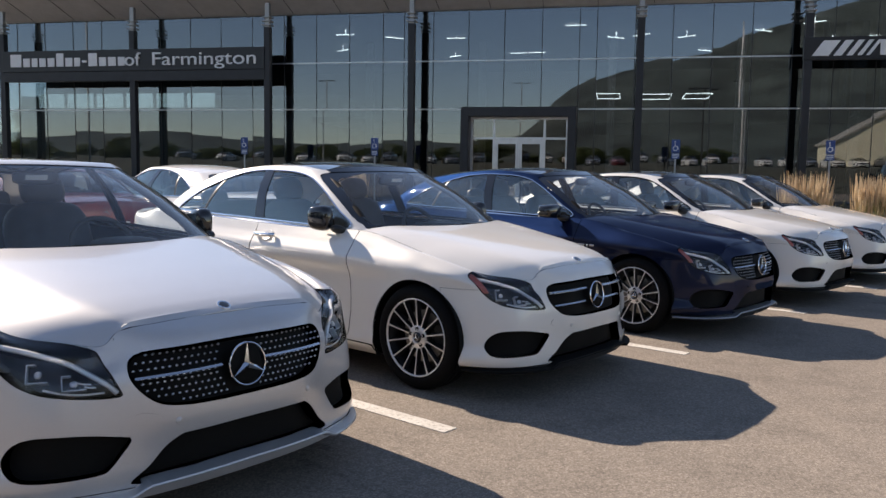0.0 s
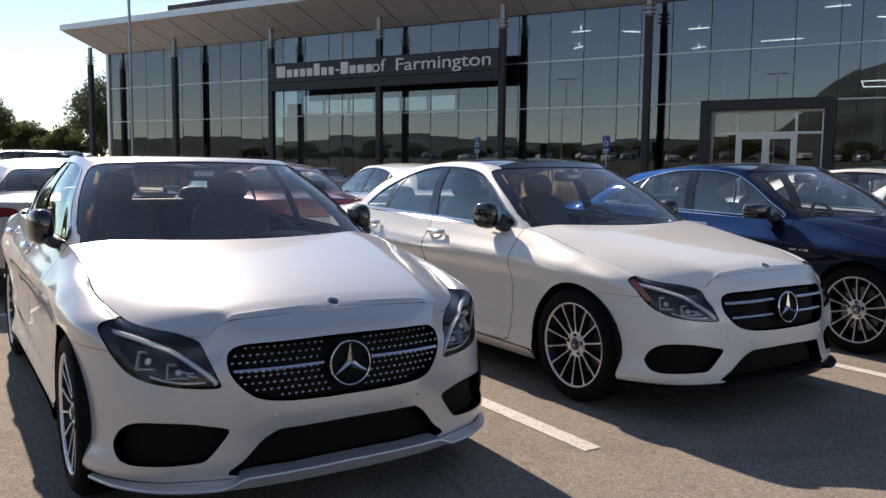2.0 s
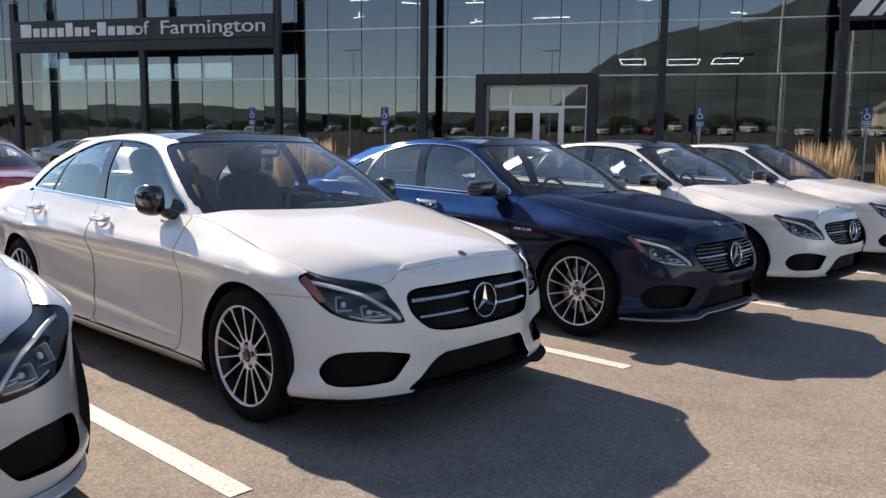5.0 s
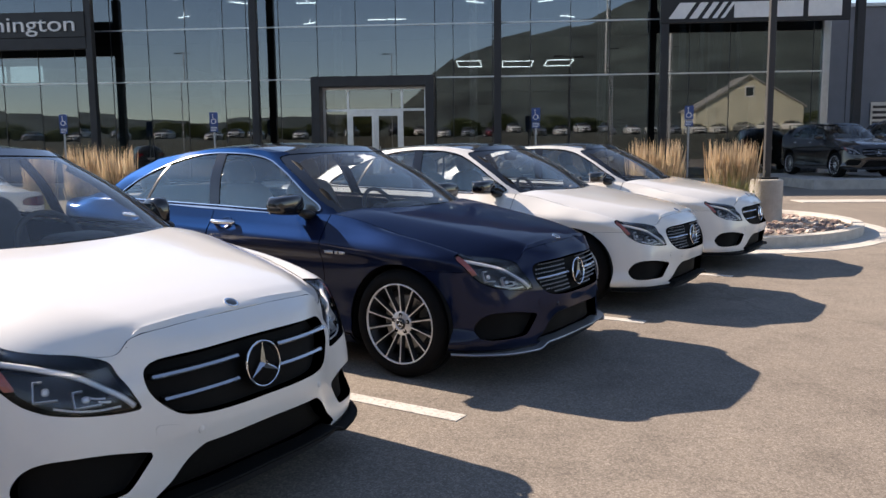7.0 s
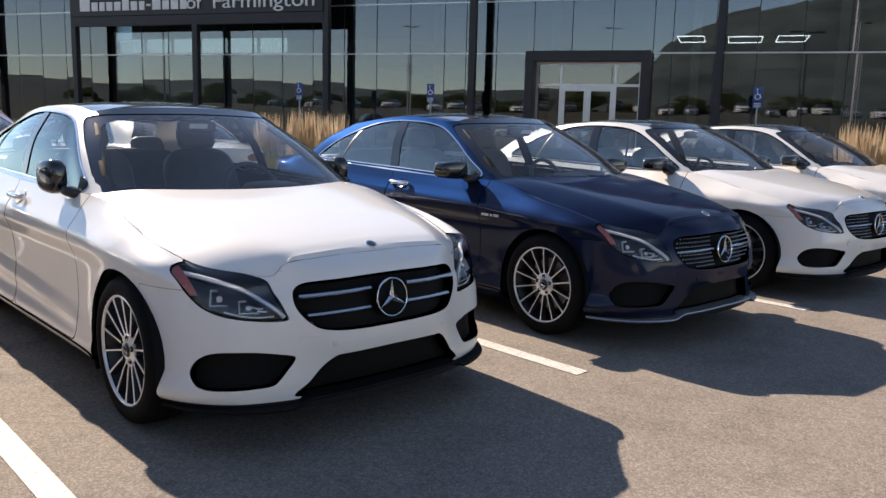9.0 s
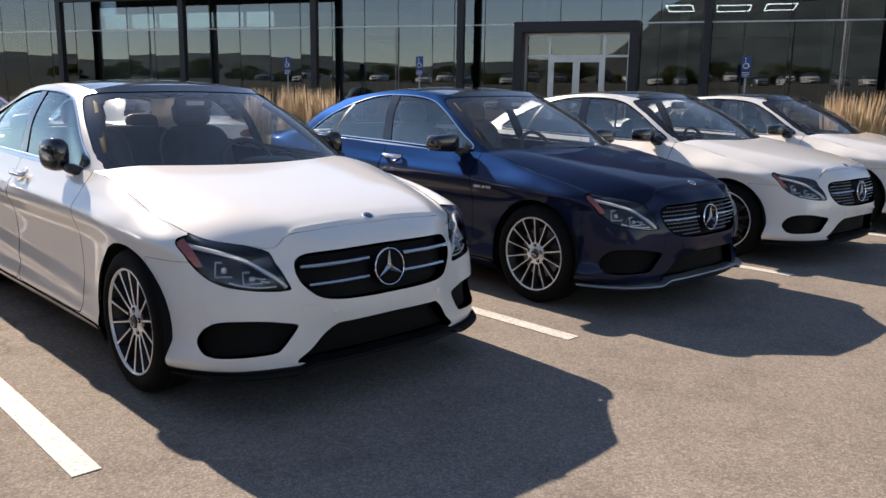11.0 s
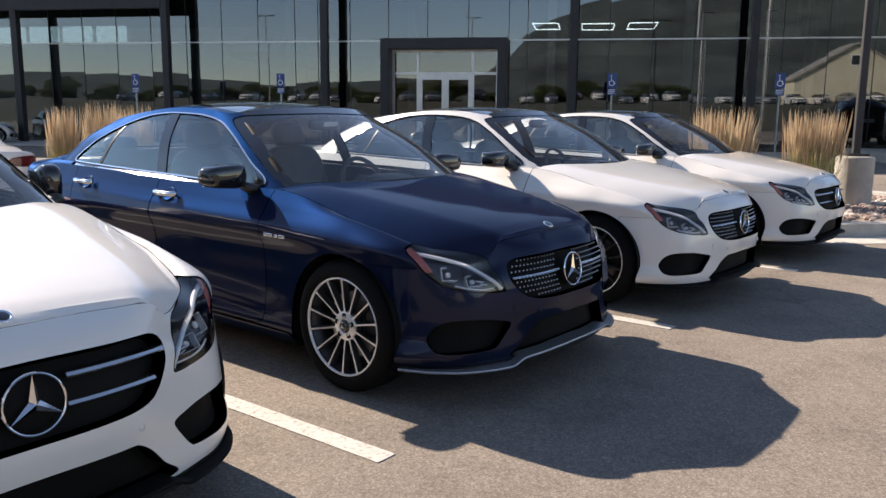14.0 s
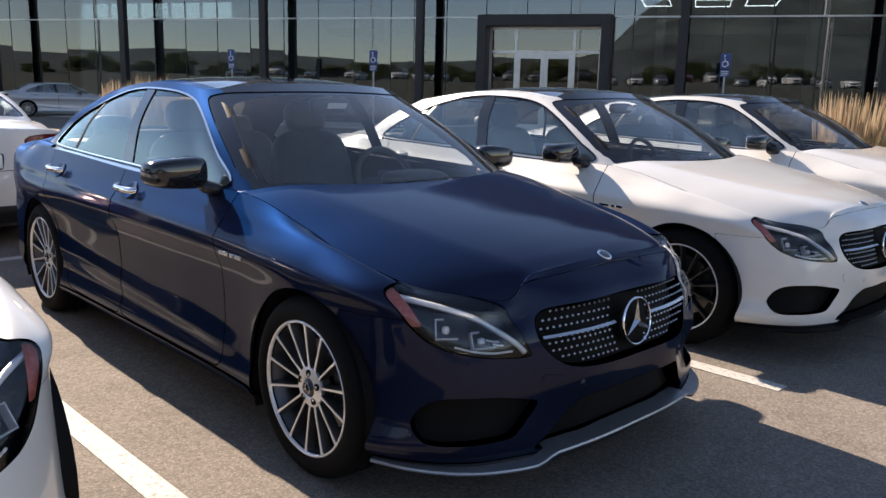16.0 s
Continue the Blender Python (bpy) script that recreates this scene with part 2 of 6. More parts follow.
def box(bm, lo, hi, bevel=0.0, m=None):
    r = bmesh.ops.create_cube(bm, size=1)
    vs = r["verts"]
    c, s = [(a + b) / 2 for a, b in zip(lo, hi)], [abs(b - a) for a, b in zip(lo, hi)]
    for v in vs:
        v.co = Vector([v.co[k] * s[k] + c[k] for k in range(3)])
    if bevel:
        es = list({e for v in vs for e in v.link_edges})
        vs = bmesh.ops.bevel(bm, geom=es, offset=bevel, segments=2, profile=0.5, affect="EDGES")["verts"]
    if m is not None:
        for v in vs:
            v.co = m @ v.co
    return bm


def boxes(*list_of, bevel=0.0):
    bm = bmesh.new()
    for lo, hi in list_of:
        box(bm, lo, hi, bevel)
    return bm


def tube(bm, pts, radius, sides=8, cap=True):
    """A round bar along points; radius may be a list."""
    pts = [Vector(p) for p in pts]
    rad = radius if isinstance(radius, (list, tuple)) else [radius] * len(pts)
    rings = []
    for k, p in enumerate(pts):
        d = (pts[min(k + 1, len(pts) - 1)] - pts[max(k - 1, 0)]).normalized()
        a = d.orthogonal() if k == 0 else (rings[-1][1] - d * rings[-1][1].dot(d))
        a.normalize()
        b = d.cross(a)
        rings.append(([bm.verts.new(p + (a * math.cos(2 * math.pi * i / sides) + b * math.sin(2 * math.pi * i / sides)) * rad[k]) for i in range(sides)], a))
    for (r0, _), (r1, _) in zip(rings, rings[1:]):
        for i in range(sides):
            bm.faces.new((r0[i], r0[(i + 1) % sides], r1[(i + 1) % sides], r1[i]))
    if cap:
        bm.faces.new(list(reversed(rings[0][0])))
        bm.faces.new(rings[-1][0])
    return bm


def lathe(bm, profile, n=48, m=None, closed=False):
    """Turns a profile of (radius, y) round the y axis."""
    rings = []
    for i in range(n):
        a = 2 * math.pi * i / n
        ring = []
        for r, y in profile:
            p = Vector((r * math.cos(a), y, r * math.sin(a)))
            ring.append(bm.verts.new(m @ p if m is not None else p))
        rings.append(ring)
    k = len(profile)
    for i in range(n):
        a, b = rings[i], rings[(i + 1) % n]
        for j in range(k if closed else k - 1):
            j2 = (j + 1) % k
            bm.faces.new((a[j], a[j2], b[j2], b[j]))
    return bm


# ---------------------------------------------------------------- cars: surfaces
def glide(P, knots, q):
    """Smooth curve through the rows of P at knots, sampled at q."""
    P, k, q = np.asarray(P, float), np.asarray(knots, float), np.asarray(q, float)
    d = np.diff(P, axis=0) / np.diff(k).reshape(-1, *([1] * (P.ndim - 1)))
    t = np.empty_like(P)
    t[0], t[-1] = d[0], d[-1]
    w = (np.diff(k)[1:] / (k[2:] - k[:-2])).reshape(-1, *([1] * (P.ndim - 1)))
    t[1:-1] = d[:-1] * w + d[1:] * (1 - w)
    i = np.clip(np.searchsorted(k, q, side="right") - 1, 0, len(k) - 2)
    sh = (-1, *([1] * (P.ndim - 1)))
    h = (k[i + 1] - k[i]).reshape(sh)
    u = ((q - k[i]) / (k[i + 1] - k[i])).reshape(sh)
    return (2 * u**3 - 3 * u**2 + 1) * P[i] + (u**3 - 2 * u**2 + u) * h * t[i] + (3 * u**2 - 2 * u**3) * P[i + 1] + (u**3 - u**2) * h * t[i + 1]


def ghosted(P):
    """Adds the mirrored neighbours beyond both centre-line ends, so that the surface crosses the middle smoothly."""
    flip = np.array([1, -1, 1])
    return np.concatenate([P[1:2] * flip, P, P[-2:-1] * flip])


def fine(knots, n):
    """About n samples over the knots, evenly spread, the knots' ends included."""
    return np.linspace(knots[0], knots[-1], n)


class Sheet:
    """Half of a smooth skin (y >= 0): points, normals, and faces that shapes cut cleanly."""

    def __init__(self, grid):
        n, m = grid.shape[:2]
        self.p = [Vector(v) for v in grid.reshape(-1, 3)]
        du, dv = np.gradient(grid, axis=0), np.gradient(grid, axis=1)
        nn = np.cross(du, dv)
        size = np.linalg.norm(nn, axis=2, keepdims=True)
        nn /= np.maximum(size, 1e-12)
        if size[0].max() < 1e-6 or np.median(size[0]) < 1e-7:
            nn[0] = nn[2]
        self.n = [Vector(v) for v in nn.reshape(-1, 3)]
        self.all = [(i * m + j, (i + 1) * m + j, (i + 1) * m + j + 1, i * m + j + 1) for i in range(n - 1) for j in range(m - 1)]

    def outward(self, centre):
        c = Vector(centre)
        flip = sum((p - c).dot(n) for p, n in zip(self.p, self.n)) < 0
        if flip:
            self.n = [-n for n in self.n]
            self.all = [tuple(reversed(f)) for f in self.all]
        for p, n in zip(self.p, self.n):
            if abs(p.y) < 1e-5:
                p.y, n.y = 0.0, 0.0
                n.normalize()
        return self

    def cut(self, faces, f):
        """Splits faces by the sign of f(point): inside (f < 0), outside."""
        val, made, ins, out = {}, {}, [], []

        def value(i):
            if i not in val:
                v = f(self.p[i])
                val[i] = v if abs(v) > 1e-6 else 1e-6
            return val[i]
        for face in faces:
            s = [value(i) for i in face]
            if all(v < 0 for v in s):
                ins.append(face)
            elif all(v > 0 for v in s):
                out.append(face)
            else:
                a, b = [], []
                for k, i in enumerate(face):
                    j = face[(k + 1) % len(face)]
                    vi, vj = s[k], s[(k + 1) % len(face)]
                    (a if vi < 0 else b).append(i)
                    if vi * vj < 0:
                        key = (min(i, j), max(i, j))
                        if key not in made:
                            u = vi / (vi - vj)
                            self.p.append(self.p[i].lerp(self.p[j], u))
                            self.n.append(self.n[i].lerp(self.n[j], u).normalized())
                            made[key] = len(self.p) - 1
                            val[made[key]] = 1e-6
                        a.append(made[key])
                        b.append(made[key])
                if len(a) > 2:
                    ins.append(tuple(a))
                if len(b) > 2:
                    out.append(tuple(b))
        return ins, out

    def gap(self, faces, f, w=0.0028):
        """As cut, with a shut line of the width 2 w between the two."""
        ins, rest = self.cut(faces, lambda p: f(p) + w)
        _, out = self.cut(rest, lambda p: f(p) - w)
        return ins, out


def piece(name, sheet, faces, side=0, wall=0.012, lift=0.0, thick_dir=None):
    """A mesh from faces of a half sheet. side 1 / -1: left or right alone; 0: both halves joined. wall: depth of the turned-in edge."""
    pts, nor, fcs, index = [], [], [], {}

    def vert(i, s):
        p, n = sheet.p[i], sheet.n[i]
        key = (i, s if abs(p.y) > 1e-6 else 1)
        if key not in index:
            index[key] = len(pts)
            q = p + n * lift
            pts.append((q.x, q.y * s, q.z))
            nor.append((n.x, n.y * s, n.z))
        return index[key]
    for s in ((1, -1) if side == 0 else (side,)):
        edges = {}
        for f in faces:
            ids = [vert(i, s) for i in f]
            fcs.append(ids if s == 1 else list(reversed(ids)))
            for k, i in enumerate(f):
                j = f[(k + 1) % len(f)]
                key = (min(i, j), max(i, j))
                edges[key] = None if key in edges else (i, j)
        if wall:
            for e in edges.values():
                if e is None:
                    continue
                i, j = e
                if abs(sheet.p[i].y) < 1e-6 and abs(sheet.p[j].y) < 1e-6:
                    continue
                a, b = sheet.p[i] + sheet.n[i] * lift, sheet.p[j] + sheet.n[j] * lift
                da = sheet.n[i] if thick_dir is None else Vector(thick_dir)
                db = sheet.n[j] if thick_dir is None else Vector(thick_dir)
                c, d = b - db * wall, a - da * wall
                nn = (a - b).cross(da)
                if nn.length < 1e-9:
                    continue
                nn.normalize()
                base = len(pts)
                for q in (a, b, c, d):
                    pts.append((q.x, q.y * s, q.z))
                    nor.append((nn.x, nn.y * s, nn.z))
                quad = [base + 1, base, base + 3, base + 2]
                fcs.append(quad if s == 1 else list(reversed(quad)))
    me = bpy.data.meshes.new(name)
    me.from_pydata(pts, [], fcs)
    for p in me.polygons:
        p.use_smooth = True
    me.normals_split_custom_set_from_vertices(nor)
    return me


def outline(pts, n=8, mirror=False, tension=1.0):
    """A closed smooth outline through points."""
    if mirror:
        pts = pts + [(-a, b) for a, b in reversed(pts) if a > 1e-6]
    P = np.array(pts, float)
    N = len(P)
    res = []
    for i in range(N):
        p0, p1, p2, p3 = P[i - 1], P[i], P[(i + 1) % N], P[(i + 2) % N]
        for u in np.linspace(0, 1, n, endpoint=False):
            m1, m2 = (p2 - p0) * 0.5 * tension, (p3 - p1) * 0.5 * tension
            res.append((2 * u**3 - 3 * u**2 + 1) * p1 + (u**3 - 2 * u**2 + u) * m1 + (3 * u**2 - 2 * u**3) * p2 + (u**3 - u**2) * m2)
    return np.array(res)


def inside(poly, a, b):
    """Signed distance from (a, b) to a closed outline, negative within."""
    q = np.roll(poly, -1, axis=0)
    p = np.array([a, b])
    e, w = q - poly, p - poly
    t = np.clip((w * e).sum(1) / np.maximum((e * e).sum(1), 1e-12), 0, 1)
    d = np.sqrt((((w - e * t[:, None]))**2).sum(1).min())
    cross = (poly[:, 1] > b) != (q[:, 1] > b)
    with np.errstate(divide="ignore", invalid="ignore"):
        xs = poly[:, 0] + (b - poly[:, 1]) * e[:, 0] / e[:, 1]
    return -d if np.count_nonzero(cross & (a < xs)) % 2 else d


def front_shape(poly):
    lo, hi = poly.min(0) - 0.03, poly.max(0) + 0.03
    return lambda p: inside(poly, p.y, p.z) if p.x > 0.05 and lo[0] < p.y < hi[0] and lo[1] < p.z < hi[1] else 1.0


def side_shape(poly):
    lo, hi = poly.min(0) - 0.03, poly.max(0) + 0.03
    return lambda p: inside(poly, p.x, p.z) if p.y > 0.3 and lo[0] < p.x < hi[0] and lo[1] < p.z < hi[1] else 1.0


def rear_shape(poly, x0=-2.4):
    lo, hi = poly.min(0) - 0.03, poly.max(0) + 0.03
    return lambda p: inside(poly, p.y, p.z) if p.x < x0 and lo[0] < p.y < hi[0] and lo[1] < p.z < hi[1] else 1.0


AXLE = 2.84
WHEEL_R = 0.335
# plan of the widest line, from the nose's middle round to the tail's middle
PLAN = [(0.785, 0), (0.772, 0.30), (0.748, 0.455), (0.718, 0.555), (0.635, 0.70), (0.50, 0.805), (0.36, 0.862), (0.0, 0.895), (-0.45, 0.893), (-1.0, 0.898),
        (-1.7, 0.902), (-2.3, 0.903), (-2.84, 0.902), (-3.25, 0.888), (-3.52, 0.832), (-3.69, 0.705), (-3.83, 0.43), (-3.87, 0)]
PLAN = [(x, y * (1.0 + 0.024 * min(1, max(0, (0.62 - x) / 0.4)) * min(1, max(0, (x + 3.8) / 0.3)))) for x, y in PLAN]
# the upper edge: bonnet line, belt line, boot line
EDGE = [(0.646, 0, 0.790), (0.636, 0.30, 0.784), (0.617, 0.452, 0.767), (0.606, 0.497, 0.724), (0.512, 0.612, 0.735), (0.365, 0.720, 0.758), (0.17, 0.775, 0.806), (-0.12, 0.790, 0.880),
        (-0.50, 0.797, 0.962), (-1.0, 0.815, 0.960), (-1.7, 0.825, 0.972), (-2.3, 0.820, 0.990), (-2.84, 0.812, 1.0), (-3.2, 0.790, 1.000),
        (-3.49, 0.722, 0.976), (-3.665, 0.59, 0.978), (-3.79, 0.36, 1.002), (-3.83, 0, 1.010)]
FRONT_Z, FRONT_IN = (0.165, 0.215, 0.35, 0.47, 0.60, 0.71, 0.752), (0.055, 0.03, 0.012, 0.0, 0.018, 0.06, 0.09)
SIDE_Z, SIDE_IN = (0.165, 0.215, 0.35, 0.50, 0.66, 0.775, 0.87), (0.085, 0.030, 0.040, 0.046, 0.036, 0.0, 0.046)
REAR_Z, REAR_IN = (0.20, 0.27, 0.42, 0.56, 0.70, 0.85, 0.98), (0.10, 0.04, 0.012, 0.0, 0.015, 0.025, 0.035)


def lower_grid(ns, nv):
    n = len(PLAN)
    plan, edge = np.array(PLAN), np.array(EDGE)
    tang = np.gradient(np.concatenate([[plan[1] * (1, -1)], plan, [plan[-2] * (1, -1)]]), axis=0)[1:-1]
    nor = np.stack([-tang[:, 1], tang[:, 0]], 1)
    nor /= np.linalg.norm(nor, axis=1, keepdims=True)          # inward
    wf = np.clip((6.0 - np.arange(n)) / 2.0, 0, 1)              # front share
    wr = np.clip((np.arange(n) - 12.5) / 2.0, 0, 1)             # rear share
    ws = 1 - wf - wr
    levels = []
    for k in range(7):
        ins = wf * FRONT_IN[k] + ws * SIDE_IN[k] + wr * REAR_IN[k]
        z = wf * FRONT_Z[k] + ws * SIDE_Z[k] + wr * REAR_Z[k]
        if k >= 5:      # towards the corners the skin leans in with the bonnet line
            lean = np.zeros(n)
            lean[4:9] = (-0.002, 0.006, 0.014, 0.004, 0.0) if k == 5 else (-0.004, 0.016, 0.046, 0.030, 0.006)
            ins = ins + lean
            front = np.array([x > -0.2 for x, _ in PLAN])
            z = np.where(front, np.minimum(z, edge[:, 2] - (0.072 if k == 5 else 0.026)), z)
        if k in (1, 2, 3, 4):   # flared arches
            ins = ins * (1 - 0.75 * np.exp(-((plan[:, 0]) / 0.42)**2) - 0.75 * np.exp(-((plan[:, 0] + AXLE) / 0.42)**2))
        back = np.zeros(n)      # above the lip the corners beside the grille stand further back
        back[2:7] = np.array((0.042, 0.052, 0.040, 0.024, 0.010)) * (0, 0.3, 0.7, 1, 1, 0.8, 0.5)[k]
        back[4:8] -= np.array((0.012, 0.022, 0.024, 0.006)) * (0, 0.9, 1, 0.9, 0.35, 0, 0)[k]      # full bumper flanks before the wheels
        levels.append(np.column_stack([plan + nor * (ins + back)[:, None], z]))
    levels.append(edge)
    G = np.stack(levels, 1)                                     # stations x levels x 3
    kn = np.concatenate([[0], np.cumsum(np.linalg.norm(np.diff(plan, axis=0), axis=1))])
    G = np.stack([glide(ghosted(G[:, k]), np.concatenate([[-kn[1]], kn, [2 * kn[-1] - kn[-2]]]), fine(kn, ns)) for k in range(8)], 1)
    kv = np.array([0, 0.06, 0.2, 0.35, 0.5, 0.65, 0.78, 0.9])
    G = glide(np.swapaxes(G, 0, 1), kv, np.linspace(0, 0.9, nv))
    G = np.swapaxes(G, 0, 1)
    # two pressed lines along the flanks
    x, y, z = G[:, :, 0], G[:, :, 1], G[:, :, 2]
    fade = np.clip((-0.30 - x) / 0.35, 0, 1) * np.clip((x + 3.45) / 0.35, 0, 1) * (y > 0.6)
    for z0, rise, up, down, size in ((0.795, 0.030, 0.07, 0.035, 0.009), (0.335, 0.055, 0.09, 0.05, 0.009)):
        d = z - (z0 + rise * np.clip(-x - 0.45, 0, 3))
        y += size * fade * np.where(d > 0, np.clip(1 - d / up, 0, 1), np.clip(1 + d / down, 0, 1))
    G[0, :, 1] = 0
    G[-1, :, 1] = 0
    return G


CENTRE_X = (-0.6, -0.47, -0.3, 0.0, 0.3, 0.5, 0.57, 0.635, 0.692)
CENTRE_Z = (1.020, 1.004, 0.980, 0.936, 0.888, 0.848, 0.829, 0.799, 0.752)


def bonnet_grid(nt):
    """The bonnet, its rim 4.5 mm inside the wings' upper edge."""
    E = lower_grid(190, 60)[:, -1]
    E = E[E[:, 0] > -0.60].copy()
    tang = np.gradient(E[:, :2], axis=0)
    tang[0] = (0, 1)
    nor = np.stack([-tang[:, 1], tang[:, 0]], 1)
    E[:, :2] += 0.0045 * nor / np.linalg.norm(nor, axis=1, keepdims=True)
    E[0, 1] = 0.0
    ns = len(E)
    q = np.concatenate([[0], np.cumsum(np.linalg.norm(np.diff(E, axis=0), axis=1))])
    kn = q
    t = np.linspace(0, 1, nt)
    G = np.zeros((ns, nt, 3))
    ws = np.clip(q / kn[-1], 0, 1)**3
    for i in range(ns):
        x = E[i, 0] + ws[i] * 0.235 * (1 - t**2)
        zc = glide(np.array(CENTRE_Z)[:, None], CENTRE_X, np.clip(x, -0.6, 0.692))[:, 0]
        y = E[i, 1] * t
        drop = E[i, 2] - zc[-1]
        # two creases run from the grille's corners to the screen; outside them the skin falls to the lamps and wings
        r = np.interp(x, (-0.6, -0.2, 0.3, 0.66), (0.60, 0.575, 0.50, 0.385))
        out = np.clip((y - r) / np.maximum(E[i, 1] - r, 0.03), 0, 1)
        share = 0.62 * np.clip((E[i, 1] - 0.40) / 0.06, 0, 1)
        z = zc + drop * ((1 - share) * t**2.4 + share * (0.25 * out + 0.75 * out**1.6))
        G[i] = np.stack([x, y, z], 1)
    return G


LOWG = [(-0.365, 0, 0.998), (-0.40, 0.35, 0.993), (-0.49, 0.62, 0.981), (-0.60, 0.765, 0.970), (-0.95, 0.797, 0.967), (-1.7, 0.810, 0.984), (-2.4, 0.803, 1.000),
        (-2.85, 0.770, 1.012), (-3.17, 0.70, 1.026), (-3.35, 0.47, 1.058), (-3.40, 0, 1.070)]
TOPG = [(-1.13, 0, 1.408), (-1.15, 0.30, 1.402), (-1.20, 0.46, 1.388), (-1.28, 0.553, 1.370), (-1.46, 0.585, 1.388), (-1.8, 0.600, 1.400), (-2.2, 0.588, 1.372),
        (-2.53, 0.556, 1.335), (-2.70, 0.50, 1.322), (-2.79, 0.30, 1.338), (-2.81, 0, 1.345)]
ROOF_X, ROOF_Z = (-2.86, -2.81, -2.50, -2.2, -1.8, -1.45, -1.2, -1.13, -1.05), (1.330, 1.345, 1.396, 1.421, 1.440, 1.437, 1.418, 1.408, 1.39)


def cabin_grid(ns, nv):
    lo, hi = np.array(LOWG), np.array(TOPG)
    mid = (lo + hi) / 2
    outw = np.array([(0.55, 0, 0.8), (0.5, 0.15, 0.8), (0.35, 0.5, 0.7), (0.1, 0.9, 0.4), (0, 1, 0.35), (0, 1, 0.35), (0, 1, 0.35), (-0.1, 0.9, 0.4), (-0.3, 0.6, 0.7), (-0.45, 0.15, 0.8), (-0.45, 0, 0.85)])
    mid = mid + outw * 0.028
    kn = np.concatenate([[0], np.cumsum(np.linalg.norm(np.diff(mid, axis=0), axis=1))])
    K = np.concatenate([[-kn[1]], kn, [2 * kn[-1] - kn[-2]]])
    L = np.stack([glide(ghosted(a), K, fine(kn, ns)) for a in (lo, mid, hi)], 0)
    G = np.swapaxes(glide(L, [0, 0.5, 1], np.linspace(0, 1, nv)), 0, 1)
    G[0, :, 1] = 0
    G[-1, :, 1] = 0
    return G


def roof_grid(ns, nt):
    e = np.array(TOPG)
    lo, hi = np.array(LOWG), np.array(TOPG)
    mid = (lo + hi) / 2
    kn = np.concatenate([[0], np.cumsum(np.linalg.norm(np.diff(mid, axis=0), axis=1))])
    E = glide(ghosted(e), np.concatenate([[-kn[1]], kn, [2 * kn[-1] - kn[-2]]]), fine(kn, ns))
    E[0, 1] = E[-1, 1] = 0
    t = np.linspace(0, 1, nt)
    G = np.zeros((ns, nt, 3))
    for i in range(ns):
        x = np.full(nt, E[i, 0])
        zc = glide(np.array(ROOF_Z)[:, None], ROOF_X, x)[:, 0]
        G[i] = np.stack([x, E[i, 1] * t, zc + (E[i, 2] - zc) * t**2.3], 1)
    return G


def boot_grid(n, m):
    lo, hi = np.array(EDGE[12:]), np.array(LOWG[7:])
    k1, k2 = np.linspace(0, 1, len(lo)), np.linspace(0, 1, len(hi))
    q = np.linspace(0, 1, n)
    A, B = glide(lo, k1, q), glide(hi, k2, q)
    A[-1, 1] = B[-1, 1] = 0
    t = np.linspace(0, 1, m)[None, :, None]
    G = A[:, None] * (1 - t) + B[:, None] * t
    G[:, :, 2] += 0.012 * np.sin(np.pi * t[:, :, 0])
    return G


def shelf_grid(n):
    """The narrow ledge between the belt line and the side glass."""
    lo, hi = np.array(EDGE[8:13]), np.array(LOWG[3:8])
    q = np.linspace(0, 1, n)
    A, B = glide(lo, np.linspace(0, 1, 5), q), glide(hi, np.linspace(0, 1, 5), q)
    t = np.linspace(0, 1, 4)[None, :, None]
    return A[:, None] * (1 - t) + B[:, None] * t


GRILLE = outline([(0, 0.706), (0.20, 0.705), (0.36, 0.698), (0.42, 0.685), (0.446, 0.652), (0.440, 0.592), (0.390, 0.529), (0.325, 0.500), (0.15, 0.489), (0, 0.486)], mirror=True)
HEADLAMP = outline([(0.474, 0.555), (0.486, 0.548), (0.532, 0.547), (0.608, 0.555), (0.68, 0.568), (0.722, 0.580), (0.760, 0.604), (0.784, 0.634), (0.803, 0.668), (0.820, 0.708), (0.830, 0.740), (0.818, 0.760), (0.784, 0.771), (0.742, 0.770), (0.695, 0.758), (0.64, 0.745), (0.585, 0.727), (0.530, 0.707), (0.512, 0.664), (0.492, 0.603)], tension=0.85)
SIDE_INTAKE = outline([(0.454, 0.393), (0.51, 0.409), (0.60, 0.425), (0.67, 0.431), (0.737, 0.428), (0.776, 0.408), (0.799, 0.372), (0.808, 0.330), (0.798, 0.290), (0.766, 0.274), (0.69, 0.273), (0.585, 0.276), (0.536, 0.283), (0.488, 0.336)])
MID_INTAKE = outline([(0, 0.391), (0.262, 0.390), (0.302, 0.380), (0.348, 0.345), (0.402, 0.282), (0.458, 0.236), (0.43, 0.222), (0.28, 0.220), (0, 0.220)], mirror=True)
HANDLES = ((-1.505, 0.886), (-2.505, 0.899))     # cups behind the door handles
TOW = outline([(0.352, 0.432), (0.350, 0.452), (0.362, 0.470), (0.400, 0.480), (0.432, 0.482), (0.442, 0.468), (0.436, 0.445), (0.420, 0.430), (0.372, 0.424)])
TAIL = outline([(0.47, 0.868), (0.60, 0.850), (0.74, 0.842), (0.83, 0.862), (0.826, 0.915), (0.79, 0.938), (0.66, 0.943), (0.49, 0.925)])
PLATE = outline([(0, 0.80), (0.24, 0.80), (0.28, 0.785), (0.27, 0.685), (0.23, 0.665), (0, 0.665)], mirror=True)
